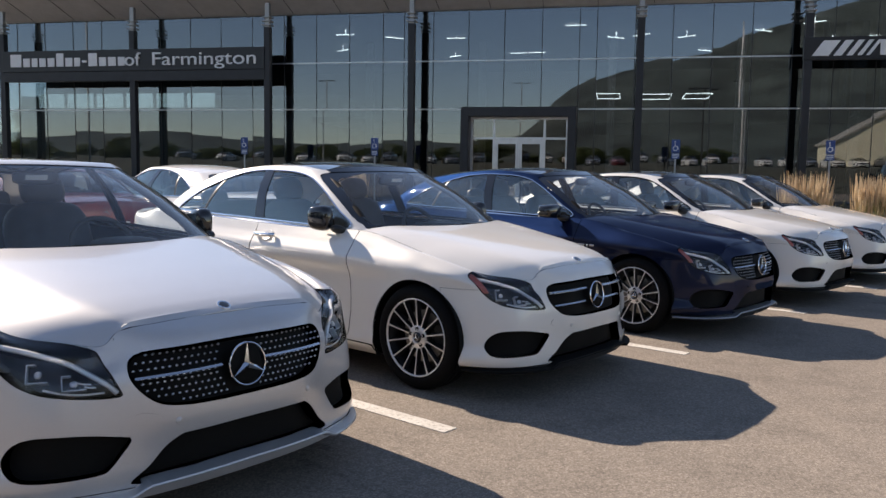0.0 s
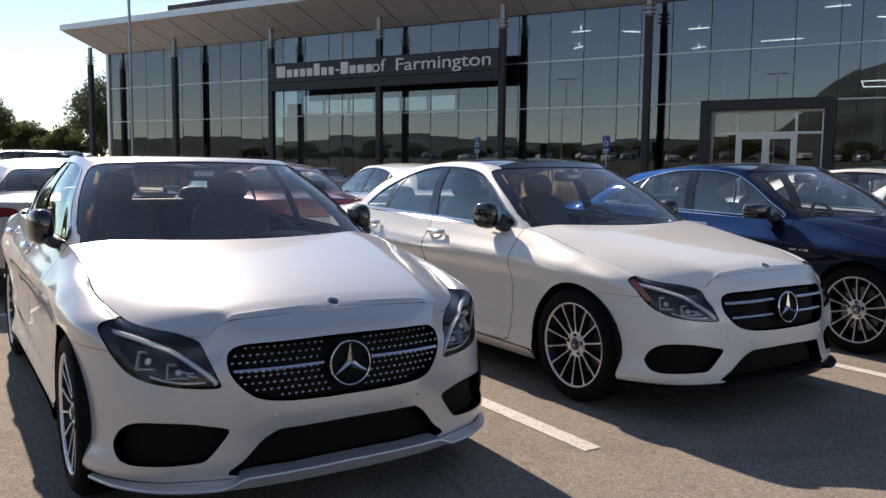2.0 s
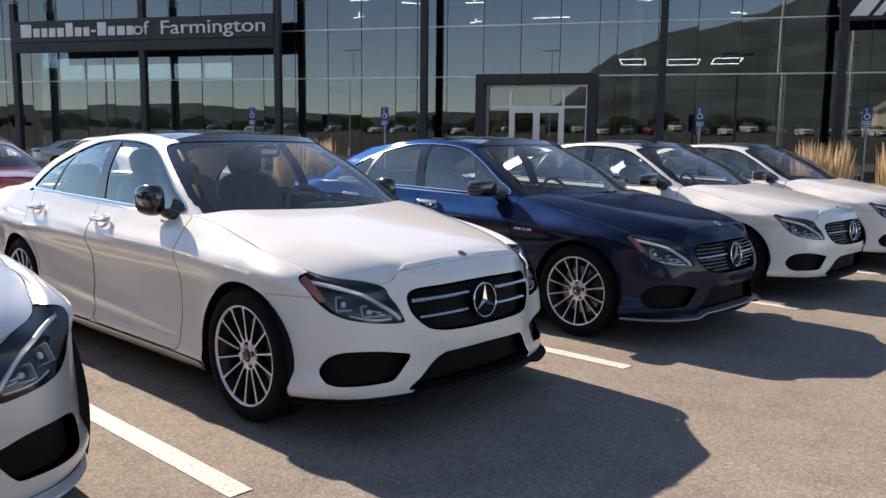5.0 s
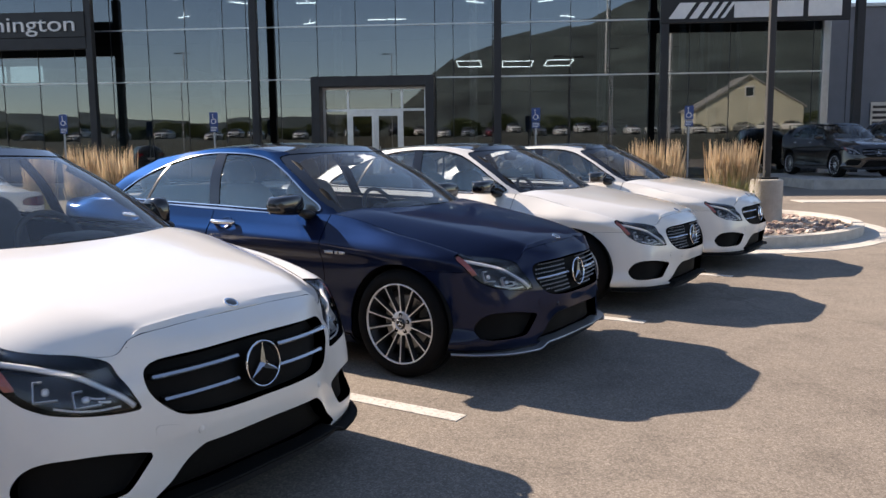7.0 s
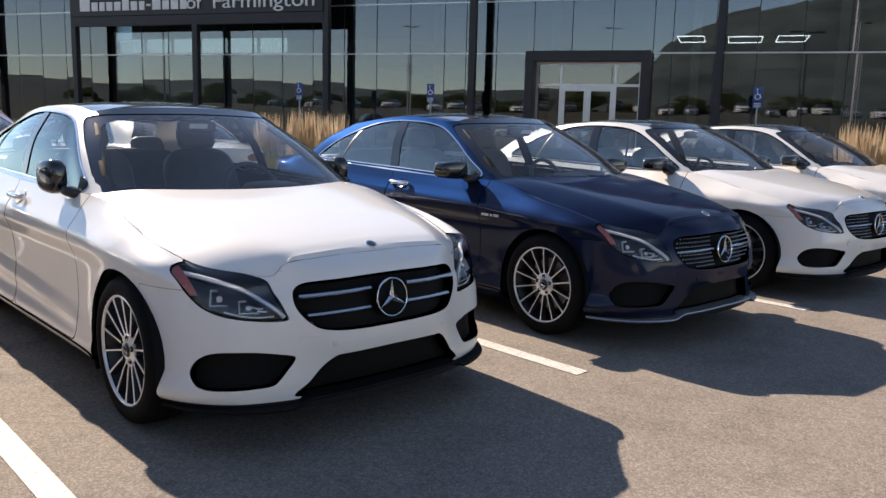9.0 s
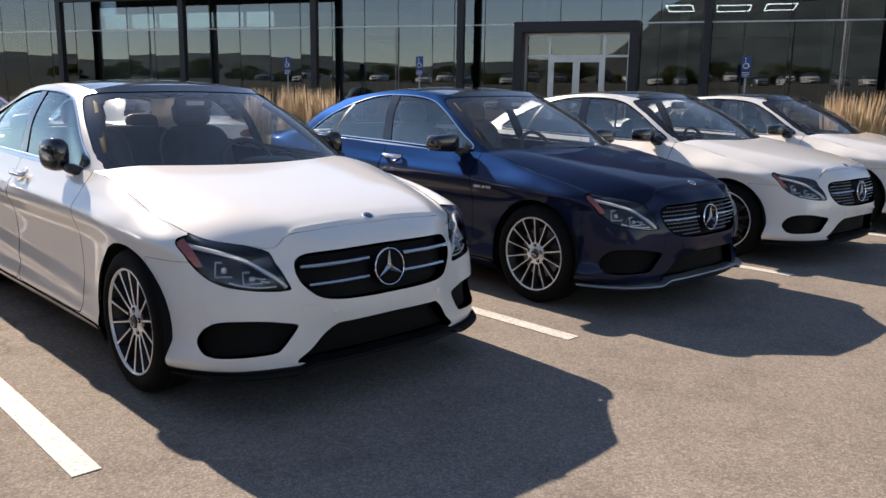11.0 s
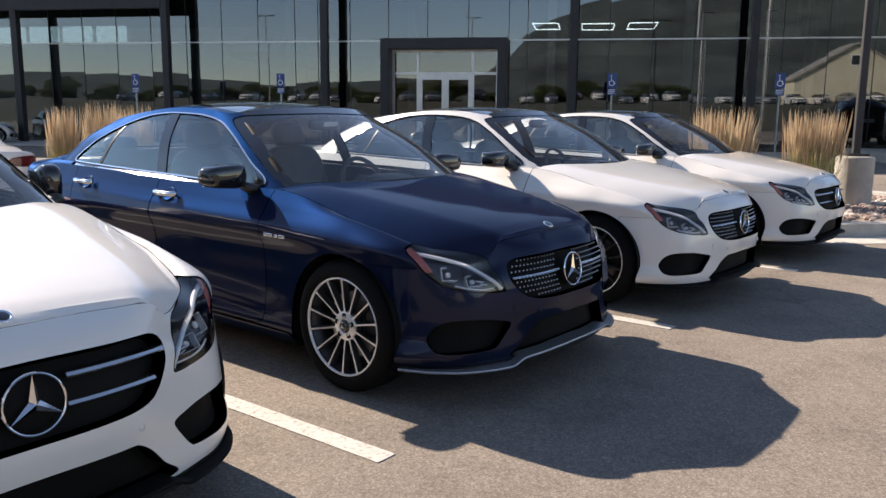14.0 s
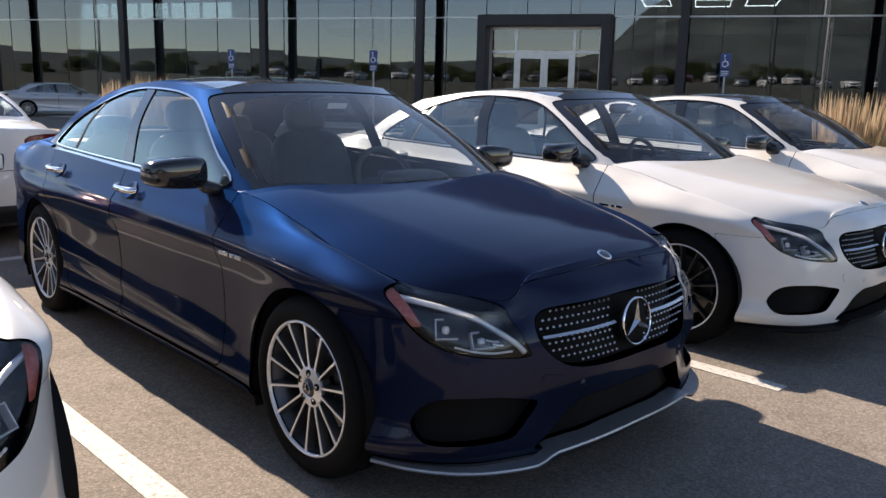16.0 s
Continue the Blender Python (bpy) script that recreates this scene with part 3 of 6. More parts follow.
DOOR_F = outline([(-0.62, 1.25), (-0.605, 0.9), (-0.60, 0.5), (-0.605, 0.30), (-0.65, 0.248), (-1.0, 0.245), (-1.58, 0.245), (-1.64, 0.285), (-1.655, 0.5), (-1.665, 0.9), (-1.67, 1.25)], tension=0.6)
DOOR_R = outline([(-1.68, 1.25), (-1.672, 0.9), (-1.665, 0.5), (-1.66, 0.285), (-1.71, 0.245), (-2.2, 0.245), (-2.36, 0.265), (-2.45, 0.42), (-2.53, 0.60), (-2.64, 0.75), (-2.70, 0.9), (-2.70, 1.25)], tension=0.6)
SCREEN = outline([(0, 0.980), (0.35, 0.974), (0.58, 0.962), (0.70, 0.962), (0.750, 0.995), (0.723, 1.10), (0.680, 1.205), (0.612, 1.310), (0.565, 1.345), (0.44, 1.361), (0, 1.371)], mirror=True)
BACKLIGHT = outline([(0, 1.095), (0.40, 1.088), (0.57, 1.078), (0.630, 1.083), (0.625, 1.11), (0.56, 1.20), (0.50, 1.275), (0.44, 1.305), (0.30, 1.318), (0, 1.325)], mirror=True)
SIDEGLASS = outline([(-0.715, 0.990), (-0.865, 1.088), (-1.07, 1.208), (-1.30, 1.310), (-1.52, 1.352), (-1.84, 1.362), (-2.10, 1.342), (-2.34, 1.290), (-2.58, 1.205), (-2.78, 1.105),
                     (-2.87, 1.045), (-2.86, 1.030), (-2.6, 1.023), (-1.7, 1.005), (-1.1, 0.990)], tension=0.8)


def build_skins():
    """All meshes of the saloon that every copy shares."""
    S = {}
    low = Sheet(lower_grid(190, 60)).outward((-1.6, 0, 0.6))
    f = low.all
    for cx in (0.0, -AXLE):
        _, f = low.cut(f, lambda p: math.hypot(p.x - cx, p.z - WHEEL_R) - 0.366 if p.y > 0.45 else 1.0)
    grille, f = low.gap(f, front_shape(GRILLE), 0.001)
    lamp, f = low.gap(f, front_shape(HEADLAMP), 0.0022)
    inta, f = low.gap(f, front_shape(SIDE_INTAKE), 0.0005)
    mid, f = low.gap(f, front_shape(MID_INTAKE), 0.0005)
    tail, f = low.gap(f, rear_shape(TAIL, -3.0), 0.0022)
    plate, f = low.gap(f, rear_shape(PLATE, -3.5), 0.0005)
    mark, _ = low.cut(lamp, lambda p: max(0.790 - (0.75 - p.z) * 0.20 - p.y, 0.652 - p.z))
    S["lamp_face"] = (low, lamp)
    bumper, f = low.gap(f, lambda p: max(0.2 - p.x, min(p.z - 0.672, p.y - 0.545)), 0.001)
    lip, bumper = low.cut(bumper, lambda p: p.z - 0.212)
    doorf, f = low.gap(f, side_shape(DOOR_F))
    doorr, f = low.gap(f, side_shape(DOOR_R))
    rear, f = low.gap(f, lambda p: max(p.x + 3.16, p.z - 0.655))
    valance, rear = low.cut(rear, lambda p: p.z - 0.36)
    sill, f = low.gap(f, lambda p: max(p.z - 0.238, p.x + 0.36, -2.50 - p.x), 0.0015)
    S["body_shell"] = piece("body_shell", low, f, 0)
    S["front_bumper"] = piece("front_bumper", low, bumper, 0)
    tow, _ = low.cut(bumper, front_shape(TOW))
    S["tow_cover"] = piece("towing_eye_cover", low, tow, -1, 0.003, 0.0022)
    S["bumper_base"] = piece("bumper_base", low, lip, 0, 0.03, 0.004)
    # the lip: a blade that juts out, higher between two kinks
    P = np.array(PLAN[:7])
    kn = np.concatenate([[0], np.cumsum(np.linalg.norm(np.diff(P, axis=0), axis=1))])
    q = glide(np.concatenate([P[1:2] * (1, -1), P]), np.concatenate([[-kn[1]], kn]), np.linspace(0, kn[-1], 40))
    tang = np.gradient(q, axis=0)
    tang[0] = (0, 1)
    outw = np.stack([tang[:, 1], -tang[:, 0]], 1) / np.linalg.norm(tang, axis=1, keepdims=True)
    bm = bmesh.new()
    rows = []
    for s in (-1, 1):
        for i in (range(39, -1, -1) if s < 0 else range(1, 40)):
            (x, y), (nx, ny) = q[i], outw[i]
            u = min(1, max(0, (y - 0.40) / 0.09))
            z = 0.234 - 0.030 * u * u * (3 - 2 * u) - 0.004 * min(1, y / 0.4)
            end = min(1, (39 - i) / 5)
            prof = ((-0.07, 0.004), (0.002 + 0.006 * end, -0.003), (0.005 + 0.006 * end, -0.009), (0.001 + 0.005 * end, -0.016), (-0.07, -0.028))
            rows.append([bm.verts.new((x + nx * d, s * (y + ny * d), z + h)) for d, h in prof])
    for r0, r1 in zip(rows, rows[1:]):
        for i in range(4):
            bm.faces.new((r0[i], r0[i + 1], r1[i + 1], r1[i]))
    bmesh.ops.recalc_face_normals(bm, faces=bm.faces[:])
    S["front_lip"] = as_mesh("front_lip", bm, False)
    S["rear_bumper"] = piece("rear_bumper", low, rear, 0)
    S["rear_valance"] = piece("rear_valance", low, valance, 0)
    for s, tag in ((1, "L"), (-1, "R")):
        S["front_door" + tag] = piece("front_door", low, doorf, s)
        S["rear_door" + tag] = piece("rear_door", low, doorr, s)
        S["sill" + tag] = piece("sill_panel", low, sill, s, 0.02, 0.008)
        S["marker" + tag] = piece("side_marker", low, mark, s, 0.0, -0.007)
        S["lamp_lens" + tag] = piece("lamp_lens", low, lamp, s, 0)
        S["lamp_house" + tag] = piece("lamp_housing", low, lamp, s, 0, -0.055)
        S["intake" + tag] = piece("intake_mesh", low, inta, s, 0, -0.045)
        S["intake_rim" + tag] = piece("intake_frame", low, inta, s, 0.05, -0.001)
        S["tail" + tag] = piece("tail_light", low, tail, s, 0.02, 0.001)
    S["grille_back"] = piece("grille_back", low, grille, 0, 0, -0.05)
    S["mid_intake"] = piece("lower_intake", low, mid, 0, 0, -0.06)
    S["plate_recess"] = piece("plate_recess", low, plate, 0, 0, -0.03)

    # walls of the openings, as rims of their own
    def rim(name, faces, side, depth):
        me = piece(name, low, faces, side, depth)
        keep = bmesh.new()
        keep.from_mesh(me)
        bmesh.ops.delete(keep, geom=[fc for fc in keep.faces if fc.index < len(faces) * (2 if side == 0 else 1)], context="FACES_ONLY")
        bmesh.ops.reverse_faces(keep, faces=keep.faces[:])
        loose = [v for v in keep.verts if not v.link_faces]
        bmesh.ops.delete(keep, geom=loose, context="VERTS")
        keep.to_mesh(me)
        keep.free()
        return me
    for s, tag in ((1, "L"), (-1, "R")):
        S["lamp_rim" + tag] = rim("lamp_rim", [fc for fc in lamp], s, 0.056)
        S["intake_rim" + tag] = rim("intake_frame", inta, s, 0.046)
    # faces of the two halves are stored half by half, so each rim of a middle opening is made a side at a time
    for key, fc, dep in (("grille_rim", grille, 0.051), ("mid_rim", mid, 0.061), ("plate_rim", plate, 0.031)):
        for s, tag in ((1, "L"), (-1, "R")):
            S[key + tag] = rim(key, fc, s, dep)

    liner = Sheet(lower_grid(70, 14)).outward((-1.6, 0, 0.6))
    lf = liner.all
    for cx in (0.0, -AXLE):
        _, lf = liner.cut(lf, lambda p: math.hypot(p.x - cx, p.z - WHEEL_R) - 0.40 if p.y > 0.45 else 1.0)
    _, lf = liner.cut(lf, lambda p: 0.30 - p.x)
    _, lf = liner.cut(lf, lambda p: max(p.x + 3.3, 0.6 - p.y) if p.x < -3.0 else 1.0)
    S["liner"] = piece("inner_liner", liner, lf, 0, 0, -0.03)

    bon = Sheet(bonnet_grid(26)).outward((0, 0, 0.3))
    bf, _ = bon.cut(bon.all, lambda p: -1.0)
    S["bonnet"] = piece("bonnet", bon, bf, 0, 0.014, 0.0005)

    cab = Sheet(cabin_grid(150, 26)).outward((-1.7, 0, 1.1))
    c = cab.all
    screen, c = cab.gap(c, lambda p: front_cab(p, SCREEN), 0.001)
    back, c = cab.gap(c, rear_shape(BACKLIGHT, -2.45), 0.001)
    side, c = cab.gap(c, side_shape(SIDEGLASS), 0.0015)
    trim, c = cab.cut(c, lambda p: (inside(SIDEGLASS, p.x, p.z) - 0.009) if p.y > 0.5 and -3.0 < p.x < -0.6 and p.z < 1.4 else 1.0)
    fr, rest = cab.gap(side, lambda p: -1.645 - p.x - (p.z - 1.0) * 0.26, 0.002)
    pil, rest = cab.gap(rest, lambda p: -1.752 - p.x - (p.z - 1.0) * 0.26, 0.002)
    rr, rest = cab.gap(rest, lambda p: -2.47 - p.x + (p.z - 1.0) * 0.42, 0.001)
    post, qt = cab.gap(rest, lambda p: -2.497 - p.x + (p.z - 1.0) * 0.42, 0.001)
    head, c = cab.cut(c, lambda p: max(p.y - 0.53, 1.340 - p.z, -1.36 - p.x))
    S["header"] = piece("roof_header", cab, head, 0, 0.012)
    for s, tag in ((1, "L"), (-1, "R")):
        S["pillars" + tag] = piece("cabin_frame", cab, c, s, 0.015)
    frit, screen = cab.cut(screen, lambda p: -(0.012 + 0.030 * min(1, max(0, (p.y - 0.35) / 0.2))) - front_cab(p, SCREEN))
    S["windscreen"] = piece("windscreen", cab, screen, 0, 0, -0.004)
    # padded trim inside the windscreen pillars
    spine = []
    for y, z in ((0.715, 0.985), (0.708, 1.04), (0.690, 1.10), (0.668, 1.155), (0.645, 1.205), (0.612, 1.26), (0.578, 1.315), (0.550, 1.335)):
        p, n = min(((p, n) for p, n in zip(cab.p, cab.n) if p.x > -1.36), key=lambda q: (q[0].y - y)**2 + (q[0].z - z)**2)
        spine.append(Vector((p.x, y, z)) - Vector((n.x, 0.8, n.z)).normalized() * 0.036)
    for s, tag in ((1, "L"), (-1, "R")):
        bm = tube(bmesh.new(), [Vector((q.x, q.y * s, q.z)) for q in spine], [0.032, 0.034, 0.034, 0.033, 0.032, 0.031, 0.030, 0.028], 8)
        bmesh.ops.recalc_face_normals(bm, faces=bm.faces[:])
        S["pillar_trim" + tag] = as_mesh("pillar_trim", bm, True)
    S["frit"] = piece("windscreen_border", cab, frit, 0, 0, -0.004)
    S["rear_window"] = piece("rear_window", cab, back, 0, 0, -0.004)
    for s, tag in ((1, "L"), (-1, "R")):
        S["trim" + tag] = piece("window_trim", cab, trim, s, 0.01, 0.003)
        S["glass_f" + tag] = piece("front_window", cab, fr, s, 0, -0.006)
        S["glass_r" + tag] = piece("rear_side_window", cab, rr, s, 0, -0.006)
        S["glass_q" + tag] = piece("quarter_window", cab, qt, s, 0, -0.006)
        S["pillar" + tag] = piece("door_pillar", cab, pil, s, 0.01, -0.001)
        S["post" + tag] = piece("window_post", cab, post, s, 0.01, -0.003)
    roof = Sheet(roof_grid(90, 20)).outward((-1.7, 0, 1.0))
    glassroof, rail = roof.gap(roof.all, lambda p: max(p.y - 0.535, -2.58 - p.x), 0.002)
    S["roof"] = piece("roof_panel", roof, glassroof, 0, 0.01)
    S["rails"] = piece("roof_rail", roof, rail, 0, 0.01)
    boot = Sheet(boot_grid(40, 14)).outward((-3.4, 0, 0.5))
    S["boot"] = piece("boot_lid", boot, boot.all, 0, 0.012)
    sh = Sheet(shelf_grid(40)).outward((-1.7, 0, 0.5))
    for s, tag in ((1, "L"), (-1, "R")):
        S["shelf" + tag] = piece("belt_trim", sh, sh.all, s, 0.0, 0.001)
    return S


def front_cab(p, poly):
    return inside(poly, p.y, p.z) if p.x > -1.36 and p.y < 0.75 else 1.0


def star(bm, r, x, y, z, depth=0.012, axis_tilt=0.0):
    """A ring with three arms, facing +x."""
    m = Matrix.Translation((x, y, z)) @ Matrix.Rotation(axis_tilt, 4, "Y") @ Matrix.Rotation(-math.pi / 2, 4, "Z")
    prof = [(r + 0.05 * r * math.cos(a), depth * 0.4 * math.sin(a)) for a in np.linspace(0, 2 * math.pi, 8, endpoint=False)]
    lathe(bm, prof, 40, m, True)
    for k in range(3):
        a = math.pi / 2 + k * 2 * math.pi / 3
        rot = m @ Matrix.Rotation(-(a - math.pi / 2), 4, "Y")
        w = 0.17 * r
        vs = [bm.verts.new(rot @ Vector(c)) for c in ((0, depth, 0), (w, 0.001, 0.12 * r), (0, depth * 0.6, r), (-w, 0.001, 0.12 * r), (0, 0, -0.05 * r))]
        for tri in ((0, 1, 2), (0, 2, 3), (0, 4, 1), (0, 3, 4)):
            bm.faces.new([vs[i] for i in tri])
    bmesh.ops.recalc_face_normals(bm, faces=bm.faces[:])
    return bm


def rounded(bm, centre, size, power=3.2, nu=20, nv=12, m=None):
    """A pillow-like solid (superellipsoid)."""
    def sp(v):
        return math.copysign(abs(v)**(2 / power), v)
    rows = []
    for j in range(nv + 1):
        b = -math.pi / 2 + math.pi * j / nv
        row = []
        for i in range(nu):
            a = 2 * math.pi * i / nu
            p = Vector((sp(math.cos(b)) * sp(math.cos(a)) * size[0] / 2, sp(math.cos(b)) * sp(math.sin(a)) * size[1] / 2, sp(math.sin(b)) * size[2] / 2)) 
            p = (m @ p if m is not None else p) + Vector(centre)
            row.append(p)
        rows.append(row)
    vs = [[bm.verts.new(p) for p in row] for row in rows[1:-1]]
    top, bot = bm.verts.new(rows[-1][0]), bm.verts.new(rows[0][0])
    for a, b in zip(vs, vs[1:]):
        for i in range(nu):
            bm.faces.new((a[i], a[(i + 1) % nu], b[(i + 1) % nu], b[i]))
    for i in range(nu):
        bm.faces.new((bot, vs[0][(i + 1) % nu], vs[0][i]))
        bm.faces.new((top, vs[-1][i], vs[-1][(i + 1) % nu]))
    return bm


def wheel_meshes(spokes):
    """Meshes of one wheel round its own middle, its outer face towards -y."""
    W = {}
    R, w, rr = WHEEL_R, 0.110, 0.247
    bm = bmesh.new()
    lathe(bm, [(rr - 0.014, -w + 0.016), (rr + 0.001, -w + 0.004), (rr + 0.010, -w - 0.004), (rr + 0.030, -w - 0.008), (rr + 0.055, -w - 0.002), (0.321, -w + 0.014), (R - 0.004, -w + 0.034),
               (R - 0.001, -w + 0.050), (R - 0.006, -w + 0.053), (R - 0.006, -w + 0.060), (R, -w + 0.063), (R, -0.012), (R - 0.007, -0.010), (R - 0.007, 0.000), (R, 0.002),
               (R, w - 0.063), (R - 0.006, w - 0.060), (R - 0.006, w - 0.053), (R - 0.002, w - 0.050), (0.322, w - 0.016), (0.29, w), (rr, w - 0.01)], 72)
    W["tyre"] = as_mesh("tyre", bm, True)
    bm = bmesh.new()
    lathe(bm, [(rr - 0.008, -w + 0.012), (rr - 0.011, -w + 0.030), (rr - 0.026, -w + 0.052), (rr - 0.034, 0.0), (rr - 0.02, w - 0.01)], 64)
    W["rim_barrel"] = as_mesh("rim_barrel", bm, True)
    bm = bmesh.new()
    lathe(bm, [(rr - 0.010, -w + 0.012), (rr - 0.0085, -w + 0.003), (rr - 0.003, -w - 0.001), (rr + 0.001, -w + 0.003), (rr + 0.002, -w + 0.008)], 72)
    W["rim_lip"] = as_mesh("rim_lip", bm, True)
    # spokes: slim bright faces on deeper bodies that widen towards the rim
    face, body = bmesh.new(), bmesh.new()
    line = ((0.066, 0.0060, -w + 0.027), (0.10, 0.0044, -w + 0.022), (0.165, 0.0042, -w + 0.015), (0.225, 0.0054, -w + 0.008), (rr - 0.007, 0.0085, -w + 0.006))
    for k in range(spokes):
        a = 2 * math.pi * (k + 0.5) / spokes
        ca, sa = math.cos(a), math.sin(a)
        fr, br = [], []
        for n, (r, hw, y) in enumerate(line):
            hb = hw + 0.0045 + 0.0012 * n
            fr.append([face.verts.new((r * ca - q * hw * sa, y + dy, r * sa + q * hw * ca)) for q, dy in ((-1, 0.004), (-0.8, 0.0), (0.8, 0.0), (1, 0.004))])
            br.append([body.verts.new((r * ca - q * hh * sa, y + dy, r * sa + q * hh * ca)) for q, hh, dy in ((-1, hb, 0.034), (-1, hw, 0.0038), (1, hw, 0.0038), (1, hb, 0.034))])
        for rows, bm_ in ((fr, face), (br, body)):
            for r0, r1 in zip(rows, rows[1:]):
                for i in range(3):
                    bm_.faces.new((r0[i], r0[i + 1], r1[i + 1], r1[i]))
    for bm_ in (face, body):
        bmesh.ops.recalc_face_normals(bm_, faces=bm_.faces[:])
    lathe(face, [(0.074, -w + 0.036), (0.073, -w + 0.029), (0.068, -w + 0.0255), (0.040, -w + 0.020), (0.034, -w + 0.026)], 40)
    lathe(body, [(0.086, -w + 0.062), (0.080, -w + 0.038), (0.066, -w + 0.034)], 40)
    W["spokes"], W["spoke_body"] = as_mesh("spokes", face, False), as_mesh("spoke_body", body, False)
    bm = bmesh.new()
    lathe(bm, [(0.0001, -w + 0.012), (0.022, -w + 0.014), (0.032, -w + 0.020), (0.035, -w + 0.03)], 24)
    W["hub_cap"] = as_mesh("hub_cap", bm, True)
    W["hub_star"] = as_mesh("hub_badge", star(bmesh.new(), 0.022, 0, 0, 0, 0.003), False)
    W["hub_star"].transform(Matrix.Translation((0, -w + 0.0125, 0)) @ Matrix.Rotation(-math.pi / 2, 4, "Z"))
    # near-black cups whose colour stands for the shade in the bolt holes
    for k in range(5):
        a = 2 * math.pi * k / 5 + 0.3
        m = Matrix.Translation((0.0535 * math.cos(a), -w + 0.022, 0.0535 * math.sin(a)))
        W["bolt_hole%d" % k] = as_mesh("bolt_hole_cup", lathe(bmesh.new(), [(0.0001, 0.001), (0.0085, -0.0005), (0.0125, -0.0022), (0.0135, 0.006)], 12, m), False)
    bm = bmesh.new()
    lathe(bm, [(0.06, -0.012), (0.09, -0.02), (0.165, -0.02), (0.165, 0.012), (0.06, 0.012)], 40)
    W["disc"] = as_mesh("brake_disc", bm, False)
    bm = bmesh.new()
    box(bm, (-0.055, -0.045, -0.09), (0.035, 0.03, 0.09), 0.015, Matrix.Translation((0.15, 0, 0.03)))
    W["caliper"] = as_mesh("brake_caliper", bm, False)
    bm = bmesh.new()
    lathe(bm, [(0.0001, 0.05), (rr - 0.022, 0.05)], 32)
    W["shield"] = as_mesh("wheel_shield", bm, False)
    return W


def fixed_meshes():
    """Small parts of a car, shared by every copy."""
    F = {}
    # grille furniture
    bm = star(bmesh.new(), 0.083, 0.768, 0, 0.600, 0.014, -0.12)
    F["star"] = as_mesh("badge_ring", bm)
    bm = lathe(bmesh.new(), [(0.0001, 0.0), (0.072, -0.001), (0.079, -0.006)], 32, Matrix.Translation((0.756, 0, 0.597)) @ Matrix.Rotation(-0.12, 4, "Y") @ Matrix.Rotation(-math.pi / 2, 4, "Z"))
    F["star_back"] = as_mesh("badge_disc", bm, True)

    def slat(z, half, th, s):
        bm = bmesh.new()
        rows = []
        for y in np.linspace(0.10, half, 9):
            x, zz = 0.738 - 0.45 * max(0, y - 0.1)**2, z - 0.02 * y
            rows.append([bm.verts.new((x + dx, s * y, zz + dz)) for dx, dz in ((-0.02, -th), (0.006, -th * 0.9), (0.014, 0), (0.006, th * 0.9), (-0.02, th))])
        for r0, r1 in zip(rows, rows[1:]):
            for i in range(4):
                bm.faces.new((r0[i], r0[i + 1], r1[i + 1], r1[i]))
        bm.faces.new(rows[0])
        bm.faces.new(rows[-1])
        bmesh.ops.recalc_face_normals(bm, faces=bm.faces[:])
        return as_mesh("grille_slat", bm)
    for s, t in ((1, "L"), (-1, "R")):
        F["slat_up" + t], F["slat_low" + t], F["slat_mid" + t] = slat(0.650, 0.432, 0.009, s), slat(0.566, 0.395, 0.009, s), slat(0.609, 0.432, 0.0085, s)
    bm = bmesh.new()
    for r in range(9):
        z = 0.506 + r * 0.0250
        if abs(z - 0.604) < 0.016:
            continue
        for c in range(-18, 19):
            y = (c + (0.5 if r % 2 else 0)) * 0.0262
            if y * y + (z - 0.597)**2 < 0.108**2 or inside(GRILLE, abs(y), z) > -0.012:
                continue
            x = float(np.interp(z, (0.49, 0.55, 0.60, 0.65, 0.71), (0.746, 0.741, 0.733, 0.717, 0.693))) - 0.34 * max(0, abs(y) - 0.1)**2
            s = 0.0056
            vs = [bm.verts.new((x + d[0], y + d[1], z + d[2])) for d in ((0.006, 0, 0), (0, s * 1.3, 0), (0, 0, s * 0.9), (0, -s * 1.3, 0), (0, 0, -s * 0.9))]
            for i in range(4):
                bm.faces.new((vs[0], vs[1 + i], vs[1 + (i + 1) % 4]))
    F["pins"] = as_mesh("studded_insert", bm)
    m = Matrix.Translation((0.612, 0, 0.8115)) @ Matrix.Rotation(0.47, 4, "Y") @ Matrix.Rotation(math.pi / 2, 4, "X")
    F["bonnet_badge"] = as_mesh("bonnet_badge", lathe(bmesh.new(), [(0.0255, -0.004), (0.0285, 0.002), (0.0275, 0.006), (0.0225, 0.0062), (0.0205, 0.004)], 28, m), True)
    bm = lathe(bmesh.new(), [(0.0207, 0.0042), (0.0120, 0.0052), (0.0001, 0.0056)], 24, m)
    F["bonnet_disc"] = as_mesh("badge_disc", bm, True)

    # lamps: boxes, guide strip, marker, set just behind the lens, on the left side; the right is their mirror
    low, _ = SKIN["lamp_face"]
    near = [(p, n) for p, n in zip(low.p, low.n) if p.x > 0.15 and 0.45 < p.y and 0.5 < p.z < 0.80]

    near_yz = np.array([(p.y, p.z) for p, _ in near])
    near_x, near_n = np.array([p.x for p, _ in near]), np.array([tuple(n) for _, n in near])

    def behind(y, z, depth):
        """Point behind the lamp's skin, by a plane laid through the skin round (y, z)."""
        d = near_yz - (y, z)
        w = np.exp(-(d**2).sum(1) / 0.030**2)[:, None]
        A = np.column_stack([np.ones(len(d)), d])
        x = np.linalg.lstsq(A * np.sqrt(w), near_x * np.sqrt(w[:, 0]), rcond=None)[0][0]
        n = Vector((near_n * w).sum(0)).normalized()
        return Vector((x, y, z)) - n * depth, n

